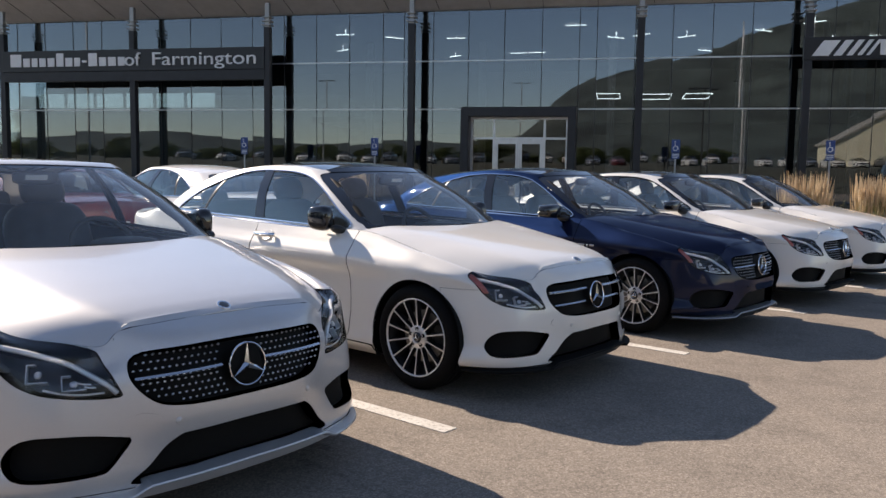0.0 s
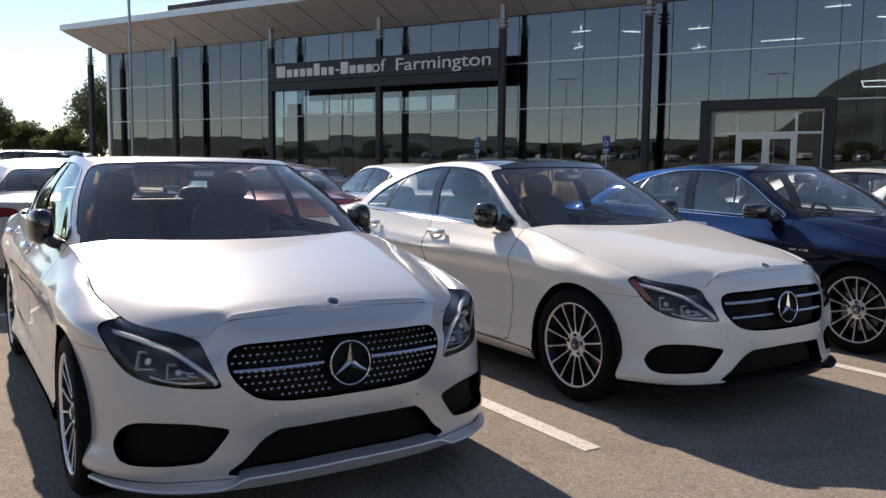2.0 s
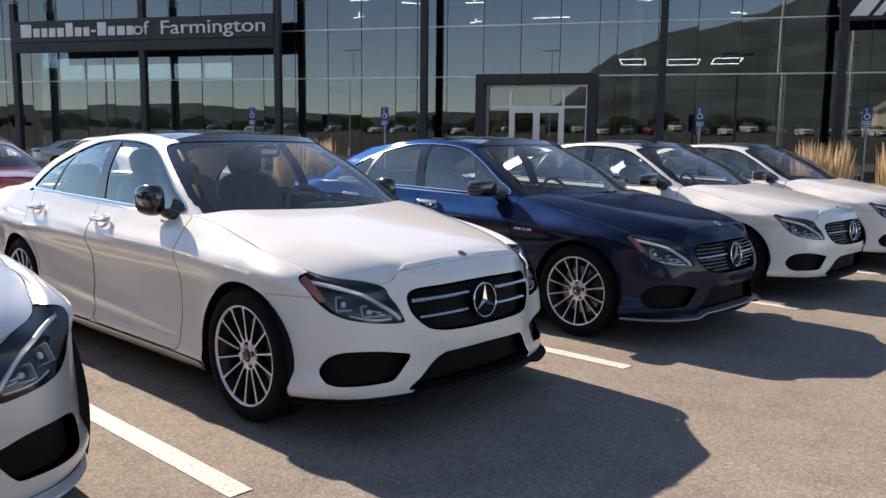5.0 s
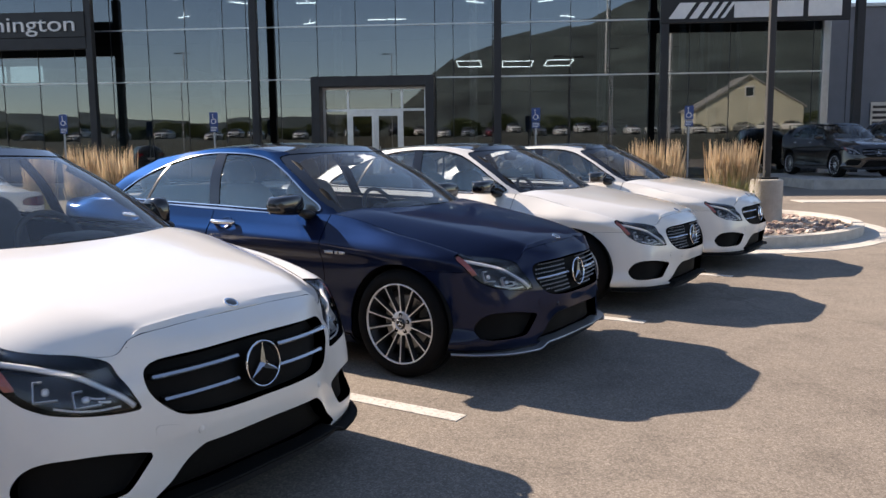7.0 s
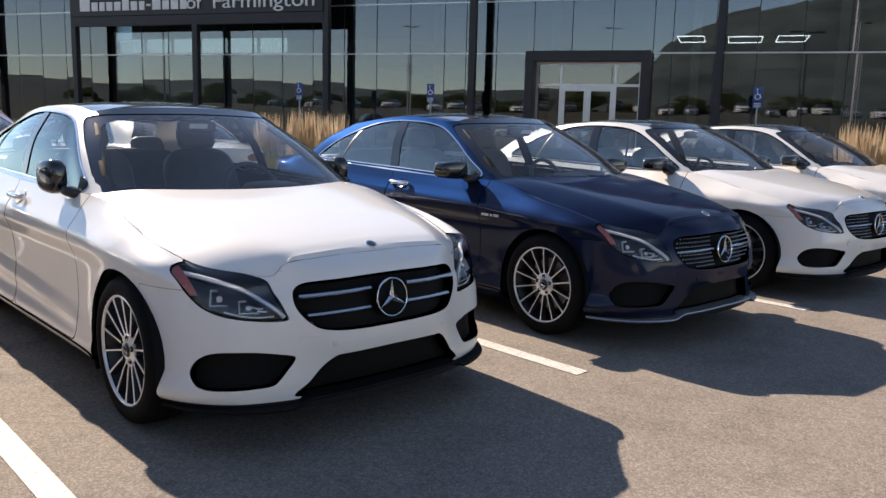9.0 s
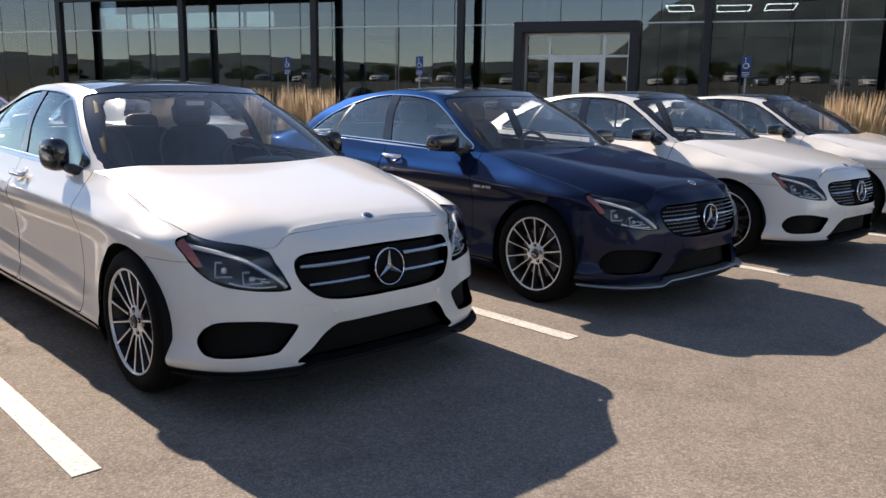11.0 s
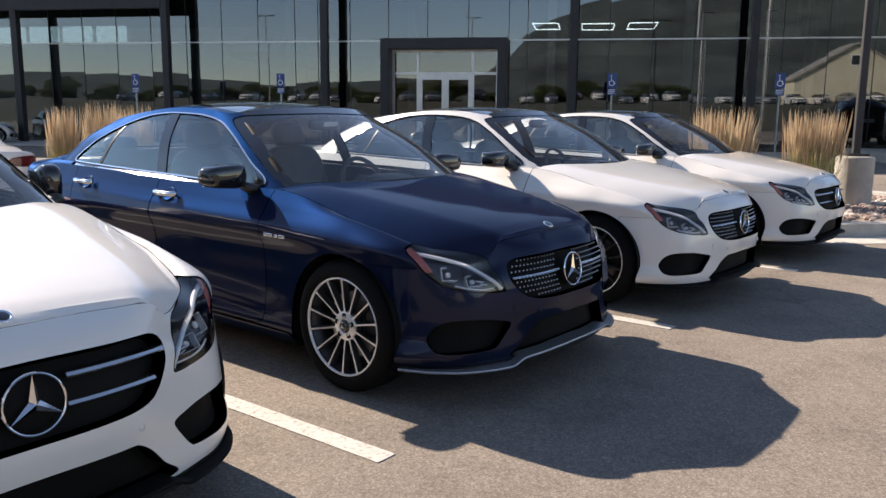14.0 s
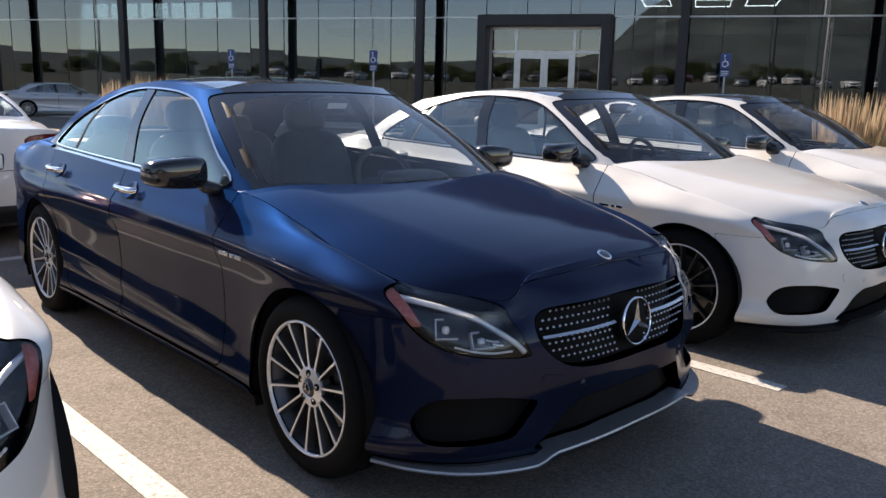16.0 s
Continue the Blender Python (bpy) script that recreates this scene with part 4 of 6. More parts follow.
    def guide(pts, r, depth):
        q = glide(np.array(pts), range(len(pts)), np.linspace(0, len(pts) - 1, 34))
        return tube(bmesh.new(), [behind(y, z, depth)[0] for y, z in q], r, 6)
    F["guideL"] = as_mesh("light_guide", guide([(0.488, 0.560), (0.514, 0.593), (0.552, 0.629), (0.61, 0.671), (0.69, 0.712), (0.755, 0.737), (0.804, 0.749)], 0.0100, 0.016), True)
    F["guide_lowL"] = as_mesh("lower_light_guide", guide([(0.525, 0.566), (0.585, 0.566), (0.645, 0.575), (0.705, 0.592)], 0.004, 0.022), True)
    for k, (y, z, dy) in enumerate(((0.548, 0.590, 0.034), (0.560, 0.607, 0.040))):
        F["fin%dL" % k] = as_mesh("reflector_fin", guide([(y, z), (y + dy * 0.5, z + 0.003), (y + dy, z + 0.009)], 0.0032, 0.030), True)

    def module(y, z, w, hh):
        p, n = behind(y, z, 0.030)
        t = Vector((-n.y, n.x, 0)).normalized()
        m = Matrix.Translation(p) @ Matrix((n, t, n.cross(t))).transposed().to_4x4()
        bm = bmesh.new()
        for lo, hi in (((-0.02, -w, -hh), (0.004, w, -hh + 0.004)), ((-0.02, w * 0.2, hh - 0.004), (0.004, w, hh)), ((-0.02, w - 0.004, -hh + 0.004), (0.004, w, hh - 0.004))):
            box(bm, lo, hi, 0.001, m)
        rounded(bm, p - n * 0.016, (0.016, w * 0.7, hh * 0.8), 2.4, 14, 8, m.to_3x3())
        return bm
    F["proj_inL"] = as_mesh("lamp_module", module(0.610, 0.617, 0.040, 0.029))
    F["proj_outL"] = as_mesh("lamp_module", module(0.708, 0.652, 0.036, 0.034))
    # mirror
    bm = bmesh.new()
    rounded(bm, (-0.735, 0.985, 1.03), (0.135, 0.260, 0.145), 3.6, 22, 14, Matrix.Rotation(radians(-10), 4, "Z"))
    for v in bm.verts:      # slimmer towards the tip, swept back
        u = (v.co.y - 0.86) / 0.24
        v.co.z = 1.035 + (v.co.z - 1.035) * (1.0 - 0.22 * max(0, u)) 
        v.co.x -= 0.03 * max(0, u)**2
    F["mirrorL"] = as_mesh("mirror_shell", bm, True)
    bm = bmesh.new()
    rounded(bm, (-0.70, 0.86, 0.965), (0.11, 0.11, 0.055), 2.6, 14, 8, Matrix.Rotation(radians(18), 4, "X"))
    F["footL"] = as_mesh("mirror_foot", bm, True)
    bm = bmesh.new()
    box(bm, (-0.822, 0.885, 0.975), (-0.812, 1.065, 1.085), 0.004)
    F["mglassL"] = as_mesh("mirror_glass", bm)

    def handle(x, z):
        bm = bmesh.new()
        y = 0.890
        pts = [(x + 0.105, y - 0.012, z), (x + 0.09, y + 0.012, z), (x + 0.03, y + 0.022, z), (x - 0.05, y + 0.022, z), (x - 0.095, y + 0.012, z + 0.002), (x - 0.11, y - 0.012, z + 0.002)]
        q = glide(np.array(pts), range(6), np.linspace(0, 5, 16))
        tube(bm, q, 0.0145, 10)
        for v in bm.verts:
            v.co.z = z + (v.co.z - z) * 1.15
        return bm

    def cup(x, z):
        at, n = min(((p, n) for p, n in zip(low.p, low.n) if p.y > 0.5), key=lambda q: (q[0].x - x)**2 + (q[0].z - z)**2)
        m = Matrix.Translation((x, at.y, z)) @ Matrix.Rotation(math.atan2(n.z, n.y), 4, "X") @ Matrix.Diagonal((1.3, 1, 1, 1))
        return lathe(bmesh.new(), [(0.046, -0.004), (0.0445, 0.0035), (0.0425, 0.0045), (0.039, 0.0035), (0.028, 0.0005), (0.014, -0.001), (0.0001, -0.0015)], 28, m)
    F["cup_fL"] = as_mesh("handle_cup", cup(*HANDLES[0]), True)
    F["cup_rL"] = as_mesh("handle_cup", cup(*HANDLES[1]), True)
    F["handle_fL"] = as_mesh("door_handle", handle(-1.52, 0.892), True)
    F["handle_rL"] = as_mesh("door_handle", handle(-2.52, 0.905), True)
    bm = bmesh.new()
    for k, (x0, x1) in enumerate(((-0.66, -0.59), (-0.575, -0.55), (-0.54, -0.49))):
        box(bm, (x0 + 0.10, 0.905, 0.735), (x1 + 0.10, 0.918, 0.752), 0.002)
    F["fender_badgeL"] = as_mesh("fender_badge", bm)
    F["sensorsL"] = as_mesh("parking_sensor", lathe(bmesh.new(), [(0.0001, -0.003), (0.010, -0.003), (0.0115, -0.0005), (0.0125, -0.004), (0.0145, 0.004)], 14, Matrix.Translation((0.7715, 0.30, 0.44)) @ Matrix.Rotation(math.pi / 2, 4, "Z")), True)
    bm = bmesh.new()
    rounded(bm, (-0.80, 0.915, 1.040), (0.195, 0.105, 0.172), 3.0, 24, 16, Matrix.Rotation(radians(-9), 4, "Z"))
    for v in bm.verts:      # fuller towards the hinge
        u = (v.co.x + 0.80) / 0.12
        v.co.z = 1.045 + (v.co.z - 1.045) * (1.0 + 0.10 * u)
    F["mirror_inL"] = as_mesh("mirror_shell", bm, True)
    bm = bmesh.new()
    box(bm, (-0.87, 0.862, 0.985), (-0.74, 0.869, 1.095), 0.004)
    F["mglass_inL"] = as_mesh("mirror_glass", bm)
    for key, dx in (("mirrorL", -0.10), ("mglassL", -0.10), ("footL", -0.08), ("mirror_inL", -0.11), ("mglass_inL", -0.11)):
        F[key].transform(Matrix.Translation((dx, -0.035, 0)))
    for key in [k for k in F if k.endswith("L") and k[:-1] + "R" not in F]:
        me = F[key].copy()
        me.transform(Matrix.Diagonal((1, -1, 1, 1)))
        me.flip_normals()
        F[key[:-1] + "R"] = me
    # underside, wells
    F["under"] = as_mesh("underbody", boxes(((-3.72, -0.60, 0.17), (0.58, 0.60, 0.28)), ((-2.42, -0.80, 0.17), (-0.42, 0.80, 0.30)), ((-2.42, -0.855, 0.205), (-0.42, 0.855, 0.25))))
    for k, cx in enumerate((0, -AXLE)):
        for s in (1, -1):
            bm = lathe(bmesh.new(), [(0.367, s * 0.90), (0.385, s * 0.60), (0.0001, s * 0.58)], 40, Matrix.Translation((cx, 0, WHEEL_R)))
            bmesh.ops.delete(bm, geom=[v for v in bm.verts if v.co.z < 0.16], context="VERTS")
            F["well%d%d" % (k, s)] = as_mesh("wheel_well", bm, True)
    # inside
    bm = bmesh.new()
    box(bm, (-0.98, -0.72, 0.62), (-0.42, 0.72, 0.915), 0.06)
    box(bm, (-1.15, -0.12, 0.5), (-0.95, 0.12, 0.84), 0.03)
    rounded(bm, (-0.86, 0.37, 0.93), (0.26, 0.36, 0.10), 3)
    F["dash"] = as_mesh("dashboard", bm)
    bm = lathe(bmesh.new(), [(0.185 + 0.016 * math.cos(a), 0.016 * math.sin(a)) for a in np.linspace(0, 2 * math.pi, 8, endpoint=False)], 32, None, True)
    box(bm, (-0.175, -0.012, -0.025), (0.175, 0.012, 0.025), 0.008)
    rounded(bm, (0, 0, 0), (0.14, 0.04, 0.12), 3)
    me = as_mesh("steering_wheel", bm, True)
    me.transform(Matrix.Translation((-1.10, 0.37, 0.90)) @ Matrix.Rotation(radians(-25), 4, "Y") @ Matrix.Rotation(math.pi / 2, 4, "Z"))
    F["steer"] = me

    def seat(x, y):
        bm = bmesh.new()
        rounded(bm, (x, y, 0.52), (0.56, 0.52, 0.22), 4)
        m = Matrix.Rotation(radians(-20), 4, "Y")
        rounded(bm, (x - 0.36, y, 0.82), (0.18, 0.52, 0.66), 4, 24, 14, m)
        rounded(bm, (x - 0.475, y, 1.215), (0.12, 0.27, 0.19), 3.2, 18, 10, m)
        for s in (1, -1):
            tube(bm, [(x - 0.42, y + 0.06 * s, 1.05), (x - 0.46, y + 0.06 * s, 1.18)], 0.008, 6)
        return bm
    F["seat_l"] = as_mesh("driver_seat", seat(-1.42, 0.37), True)
    F["seat_r"] = as_mesh("passenger_seat", seat(-1.42, -0.37), True)
    bm = bmesh.new()
    rounded(bm, (-2.35, 0, 0.50), (0.56, 1.30, 0.24), 5)
    m = Matrix.Rotation(radians(-24), 4, "Y")
    rounded(bm, (-2.70, 0, 0.80), (0.18, 1.32, 0.62), 6, 32, 14, m)
    for y in (-0.42, 0.42):
        rounded(bm, (-2.86, y, 1.12), (0.10, 0.26, 0.14), 3.2, 18, 10, m)
    box(bm, (-3.18, -0.62, 0.98), (-2.86, 0.62, 1.03), 0.01)
    F["bench"] = as_mesh("rear_bench", bm, True)
    F["floorpan"] = as_mesh("cabin_floor", boxes(((-3.1, -0.74, 0.30), (-0.45, 0.74, 0.40)), ((-0.46, -0.70, 0.30), (-0.42, 0.70, 0.88)), ((-3.22, -0.66, 0.35), (-3.18, 0.66, 1.0))))
    F["rear_mirror"] = as_mesh("inside_mirror", rounded(bmesh.new(), (-1.10, 0, 1.30), (0.05, 0.24, 0.075), 4), True)
    bm = bmesh.new()
    for s in (1, -1):
        rounded(bm, (-0.455, 0.30 * s - 0.05, 0.966), (0.03, 0.46, 0.018), 4, 12, 6, Matrix.Rotation(radians(-7 * s), 4, "Z"))
    F["wipers"] = as_mesh("wiper_arm", bm, True)
    bm = boxes(((-0.60, -0.68, 0.89), (-0.36, 0.68, 0.930)), bevel=0.01)
    F["cowl"] = as_mesh("cowl_panel", bm)
    bm = bmesh.new()
    m = Matrix.Translation((-0.97, -0.05, 1.303)) @ Matrix.Rotation(radians(-60), 4, "Y")
    box(bm, (-0.014, -0.055, -0.002), (0.014, 0.055, 0.002), 0, m)
    F["sticker"] = as_mesh("screen_sticker", bm)
    bm = bmesh.new()
    box(bm, (-3.885, -0.26, 0.68), (-3.875, 0.26, 0.79), 0.004)
    F["plate"] = as_mesh("blank_plate", bm)
    bm = star(bmesh.new(), 0.045, 0, 0, 0, 0.008)
    me = as_mesh("boot_badge", bm)
    me.transform(Matrix.Translation((-3.872, 0, 0.90)) @ Matrix.Rotation(math.pi, 4, "Z"))
    F["boot_badge"] = me
    for s, t in ((1, "L"), (-1, "R")):
        F["exhaust" + t] = as_mesh("exhaust_tip", rounded(bmesh.new(), (-3.83, 0.52 * s, 0.30), (0.10, 0.19, 0.07), 3.5), True)
    return F


SKIN = build_skins()
SMALL = fixed_meshes()
WHEEL_A = wheel_meshes(14)


def build_car(label, body, roof, grille="pins", lip=None, wheels=WHEEL_A, spoke=WHEELFACE, barrel=GUNMETAL, trim=CHROME, mirror=GLOSSBLACK, seats=SEAT, name="car", skins=None, size=1.0, folded=False, marker=AMBER, near_row=False):
    """A saloon as one thing: an empty under its front axle, facing +x, with every panel, lamp, pane and wheel as a part."""
    car = tagged(new(name), label, "car")
    car.empty_display_size = 0.2

    skin_, small_ = skins or (SKIN, SMALL)

    def add(key, material, parent=car, lab="", src=SKIN, nm=None):
        me = (small_ if src is SMALL else skin_)[key]
        return mesh_ob(nm or me.name.split(".")[0], me, material, parent, lab)
    add("body_shell", body)
    bumper = add("front_bumper", body)
    add("front_lip", lip or body, bumper, "bright lower lip" if lip == LIPGREY else "")
    if near_row:
        add("tow_cover", body, bumper)
    add("bumper_base", TRIM if lip else body, bumper)
    rb = add("rear_bumper", body)
    add("rear_valance", TRIM, rb, "black lower valance")
    add("exhaustL", CHROME, rb, "chrome tip", SMALL)
    add("exhaustR", CHROME, rb, "chrome tip", SMALL)
    add("liner", MESH)
    add("under", TRIM, src=SMALL)
    for k in ("well01", "well0-1", "well11", "well1-1"):
        add(k, MESH, src=SMALL)
    hood = add("bonnet", body)
    add("bonnet_badge", CHROME, hood, "small round badge", SMALL)
    if near_row:
        add("bonnet_disc", GLOSSBLACK, hood, "", SMALL)
    add("roof", roof, lab="" if roof == body else "dark glass roof panel")
    add("header", roof)
    add("rails", body)
    add("pillarsL", body)
    add("pillarsR", body)
    boot = add("boot", body)
    add("boot_badge", CHROME, boot, "", SMALL)
    add("plate", PAPER, boot, "blank plate", SMALL)
    add("plate_recess", body)
    ws = add("windscreen", CARGLASS)
    ws.visible_shadow = False
    if near_row:
        add("frit", GLOSSBLACK, ws, "black glass border")
        add("sticker", PAPER, ws, "paper sticker", SMALL)
    add("wipers", TRIM, src=SMALL)
    add("cowl", TRIM, src=SMALL)
    add("rear_window", CARGLASS).visible_shadow = False
    g = add("grille_back", MESH, nm="grille")
    for t in "LR":
        add("grille_rim" + t, CHROME if grille == "bars" else GLOSSBLACK, g, nm="grille_frame")
        add("mid_rim" + t, TRIM, bumper, nm="lower_intake_frame")
        add("plate_rim" + t, body, boot, nm="plate_frame")
    add("mid_intake", MESH, bumper, "black mesh intake")
    add("star_back", MESH, g, "", SMALL)
    add("star", CHROME, g, "bright ring with three arms", SMALL)
    if grille == "bars":
        for t in "LR":
            add("slat_up" + t, SATIN, g, "", SMALL)
            add("slat_low" + t, SATIN, g, "", SMALL)
    else:
        for t in "LR":
            add("slat_mid" + t, SATIN, g, "", SMALL)
        pins = add("pins", WHEELFACE, g, "rows of small bright studs", SMALL)
        pins["kind"] = "stuff"
    if near_row:
        add("sensorsL", body, bumper, "", SMALL)
        add("sensorsR", body, bumper, "", SMALL)
    for t in "LR":
        for key, hk in (("front_door", "handle_f"), ("rear_door", "handle_r")):
            d = add(key + t, body)
            add(hk + t, trim if trim == CHROME else body, d, "chrome handle" if trim == CHROME else "", SMALL)
            if near_row:
                add(hk.replace("handle", "cup") + t, body, d, "", SMALL)
            gl = add(("glass_f" if key == "front_door" else "glass_r") + t, SIDEPANE, d)
            gl.visible_shadow = False
        add("glass_q" + t, SIDEPANE).visible_shadow = False
        add("pillar" + t, GLOSSBLACK)
        if near_row:
            add("pillar_trim" + t, MESH)
        add("post" + t, TRIM)
        add("trim" + t, trim, lab="slim window surround")
        add("shelf" + t, trim)
        add("sill" + t, body)
        lampy = add("lamp_house" + t, LAMPBOX, nm="headlight")
        add("lamp_rim" + t, LAMPBOX, lampy)
        add("lamp_lens" + t, LENS, lampy, "clear lens").visible_shadow = False
        add("guide" + t, GUIDE, lampy, "pale light strip", SMALL)
        if near_row:
            add("guide_low" + t, GUIDE, lampy, "pale light strip", SMALL)
            add("fin0" + t, REFLECT, lampy, "", SMALL)
            add("fin1" + t, REFLECT, lampy, "", SMALL)
        add("proj_in" + t, REFLECT, lampy, "", SMALL)
        add("proj_out" + t, REFLECT, lampy, "", SMALL)
        add("marker" + t, marker, lampy, "red side marker" if marker is AMBER else "")
        add("intake" + t, MESH, bumper, "black mesh intake")
        add("intake_rim" + t, TRIM, bumper)
        add("tail" + t, REDLENS, lab="dark red tail lens")
        fm = "_in" if folded else ""
        mir = add("mirror" + fm + t, mirror, nm="door_mirror", src=SMALL)
        add("foot" + t, TRIM, mir, "", SMALL)
        # folded glass is gloss black in place of the dark flank it mirrors
        add("mglass" + fm + t, GLOSSBLACK if folded else CHROME, mir, "", SMALL)
        if grille != "bars":
            add("fender_badge" + t, CHROME, car, "small chrome lettering bars", SMALL)
    for x in (0, -AXLE):
        for s in (1, -1):
            wm = pose(x, s * 0.788, WHEEL_R * size, 0, 0, 0 if s < 0 else 180) @ Matrix.Scale(size, 4)
            w = mesh_ob("wheel", wheels["rim_barrel"], barrel, car)
            w.matrix_local = wm
            mesh_ob("tyre", wheels["tyre"], RUBBER, w, "black rubber tyre")
            mesh_ob("spokes", wheels["spokes"], spoke, w, "bright slim spokes")
            mesh_ob("spoke_body", wheels["spoke_body"], barrel, w)
            mesh_ob("rim_lip", wheels["rim_lip"], WHEELFACE, w, "thin bright rim edge")
            mesh_ob("hub_cap", wheels["hub_cap"], GLOSSBLACK, w)
            if near_row:
                mesh_ob("hub_badge", wheels["hub_star"], CHROME, w)
                for k in range(5):
                    mesh_ob("bolt_hole_cup", wheels["bolt_hole%d" % k], MESH, w)
            mesh_ob("brake_disc", wheels["disc"], STEEL, w)
            mesh_ob("brake_caliper", wheels["caliper"], GUNMETAL, w)
            mesh_ob("wheel_shield", wheels["shield"], TRIM, w)
    add("dash", SEAT, src=SMALL)
    add("steer", SEAT, src=SMALL)
    add("seat_l", seats, src=SMALL)
    add("seat_r", seats, src=SMALL)
    add("bench", seats, src=SMALL)
    add("floorpan", TRIM, src=SMALL)
    add("rear_mirror", TRIM, src=SMALL)
    return car


def taller(dz, k):
    """The same skins raised for a taller car."""
    m = Matrix.Translation((0, 0, dz)) @ Matrix.Diagonal((1, 1.03, k, 1))
    both = []
    for src in (SKIN, SMALL):
        d = {}
        for key, me in src.items():
            if isinstance(me, tuple):
                continue
            d[key] = me.copy()
            for v in d[key].vertices:       # the roof runs on to an upright tail
                x, z = v.co.x, v.co.z
                if x < -1.9 and z > 0.9:
                    crest = float(np.interp(x, (-3.9, -3.40, -2.81, -2.2, -1.8), (1.01, 1.07, 1.345, 1.421, 1.44)))
                    goal = float(np.interp(x, (-3.9, -3.6, -2.7, -1.9), (1.22, 1.36, 1.43, 1.44)))
                    v.co.z = 0.9 + (z - 0.9) * (goal - 0.9) / max(0.1, crest - 0.9)
            d[key].transform(m)
        both.append(d)
    return both


TALL = taller(0.06, 1.13)


# ---------------------------------------------------------------- ground
HEAD = Vector((0.8655, -0.501))           # the way the row of cars faces
SIDE = Vector((0.501, 0.8655))            # along the row, away from the camera
ROW0 = Vector((-0.931, 4.031))            # front axle of the first car


def row(along, across):
    """Plan point, by metres along the cars' heading and along the row."""
    p = ROW0 + HEAD * along + SIDE * across
    return p.x, p.y


def ground_z(x, y):
    return 0.0


def make_ground():
    bm = bmesh.new()
    us = [-900, -300, -100, -30, -10, 0, 10, 30, 100, 300, 900]
    vs_ = [-900, -300, -100, -30, -10, 0, 10, 30, 100, 300, 900]
    grid = [[bm.verts.new((*row(v, u), ground_z(*row(v, u)))) for v in vs_] for u in us]
    for a, b in zip(grid, grid[1:]):
        for i in range(len(vs_) - 1):
            bm.faces.new((a[i], a[i + 1], b[i + 1], b[i]))
    bmesh.ops.recalc_face_normals(bm, faces=bm.faces[:])
    if bm.faces[0].normal.z < 0:
        bmesh.ops.reverse_faces(bm, faces=bm.faces[:])
    g = part("ground", bm, ASPHALT)
    tagged(g, "worn grey-brown asphalt of the car park", "ground", kind="structure")
    return g


make_ground()


def stripe(name, a, b, width, label, group="", lift=0.004):
    """A painted bar from plan point a to b."""
    a, b = Vector(a), Vector(b)
    d = (b - a).normalized()
    n = Vector((-d.y, d.x)) * width / 2
    bm = bmesh.new()
    k = max(2, int((b - a).length / 0.4))
    rnd = random.Random(int(a.x * 100) + 7)
    top = []
    for i in range(k + 1):
        p = a.lerp(b, i / k)
        j = 0.004
        l, r = p + n * (1 + rnd.uniform(-j, j) * 8), p - n * (1 + rnd.uniform(-j, j) * 8)
        top.append((bm.verts.new((l.x, l.y, ground_z(l.x, l.y) + lift)), bm.verts.new((r.x, r.y, ground_z(r.x, r.y) + lift))))
    for (l0, r0), (l1, r1) in zip(top, top[1:]):
        bm.faces.new((r0, r1, l1, l0))
    ext = bmesh.ops.extrude_face_region(bm, geom=bm.faces[:])
    for v in [e for e in ext["geom"] if isinstance(e, bmesh.types.BMVert)]:
        v.co.z -= lift + 0.004
    bmesh.ops.recalc_face_normals(bm, faces=bm.faces[:])
    return tagged(part(name, bm, LINE), label, "line", group, "structure")


# stall lines, their ends flush with the cars' noses
for across, tip in ((-6.66, 0.66), (-4.0, 0.66), (-1.42, 0.66), (1.335, 0.65), (4.01, 0.70), (6.69, 0.70), (9.33, 0.70)):
    stripe("stall_line", row(-4.45, across - 0.042 * (tip + 4.45)), row(tip, across), 0.105, "worn white painted stall line on the asphalt", "stall lines")
for across in (-7.4, -4.75, -2.08, 0.58, 3.2, 5.85):
    stripe("stall_line", row(-9.9, across), row(-4.75, across), 0.105, "worn white painted stall line on the asphalt", "stall lines")
stripe("stall_line", row(-4.6, -9.0), row(-4.6, 6.2), 0.105, "long white painted line between the two rows", "stall lines")

# ---------------------------------------------------------------- the showroom
GLASS = pane("showroom_glass", (0.34, 0.40, 0.43), 1.5, 0.004, 0.118, (0.84, 0.90, 0.95))
DOORGLASS = pane("door_glass", (0.38, 0.42, 0.43), 1.5, 0.004, 0.08)
DARKMETAL = plain("dark_metal", (0.030, 0.031, 0.034), 0.42, 0.4, 0.15, 3)
MULLION = plain("dark_mullion", (0.035, 0.038, 0.042), 0.4, 0.5, 0.1, 5)
ALU = plain("pale_aluminium", (0.55, 0.56, 0.57), 0.32, 0.9, 0.08, 4)
SOFFIT = plain("soffit_panel", (0.52, 0.51, 0.50), 0.6, 0.1, 0.08, 2)
CONCRETE = plain("concrete", (0.42, 0.39, 0.35), 0.85, 0.0, 0.18, 3, 0.004)
KERB = plain("kerb_concrete", (0.50, 0.47, 0.42), 0.85, 0.0, 0.18, 5, 0.004)
WALLGREY = plain("grey_wall_panel", (0.17, 0.175, 0.19), 0.6, 0.1, 0.08, 1.2)
INFLOOR = plain("showroom_floor", (0.16, 0.15, 0.14), 0.25, 0.0, 0.1, 1)
INWALL = plain("showroom_wall", (0.13, 0.125, 0.12), 0.7, 0.0, 0.12, 0.8)
INWHITE = plain("showroom_pale_wall", (0.45, 0.45, 0.44), 0.7, 0.0, 0.08, 0.8)
LED = glow("led_strip", (1.0, 0.97, 0.92), 5.0)
SIGNBLACK = plain("sign_black", (0.018, 0.018, 0.020), 0.35, 0.2, 0.1, 2)
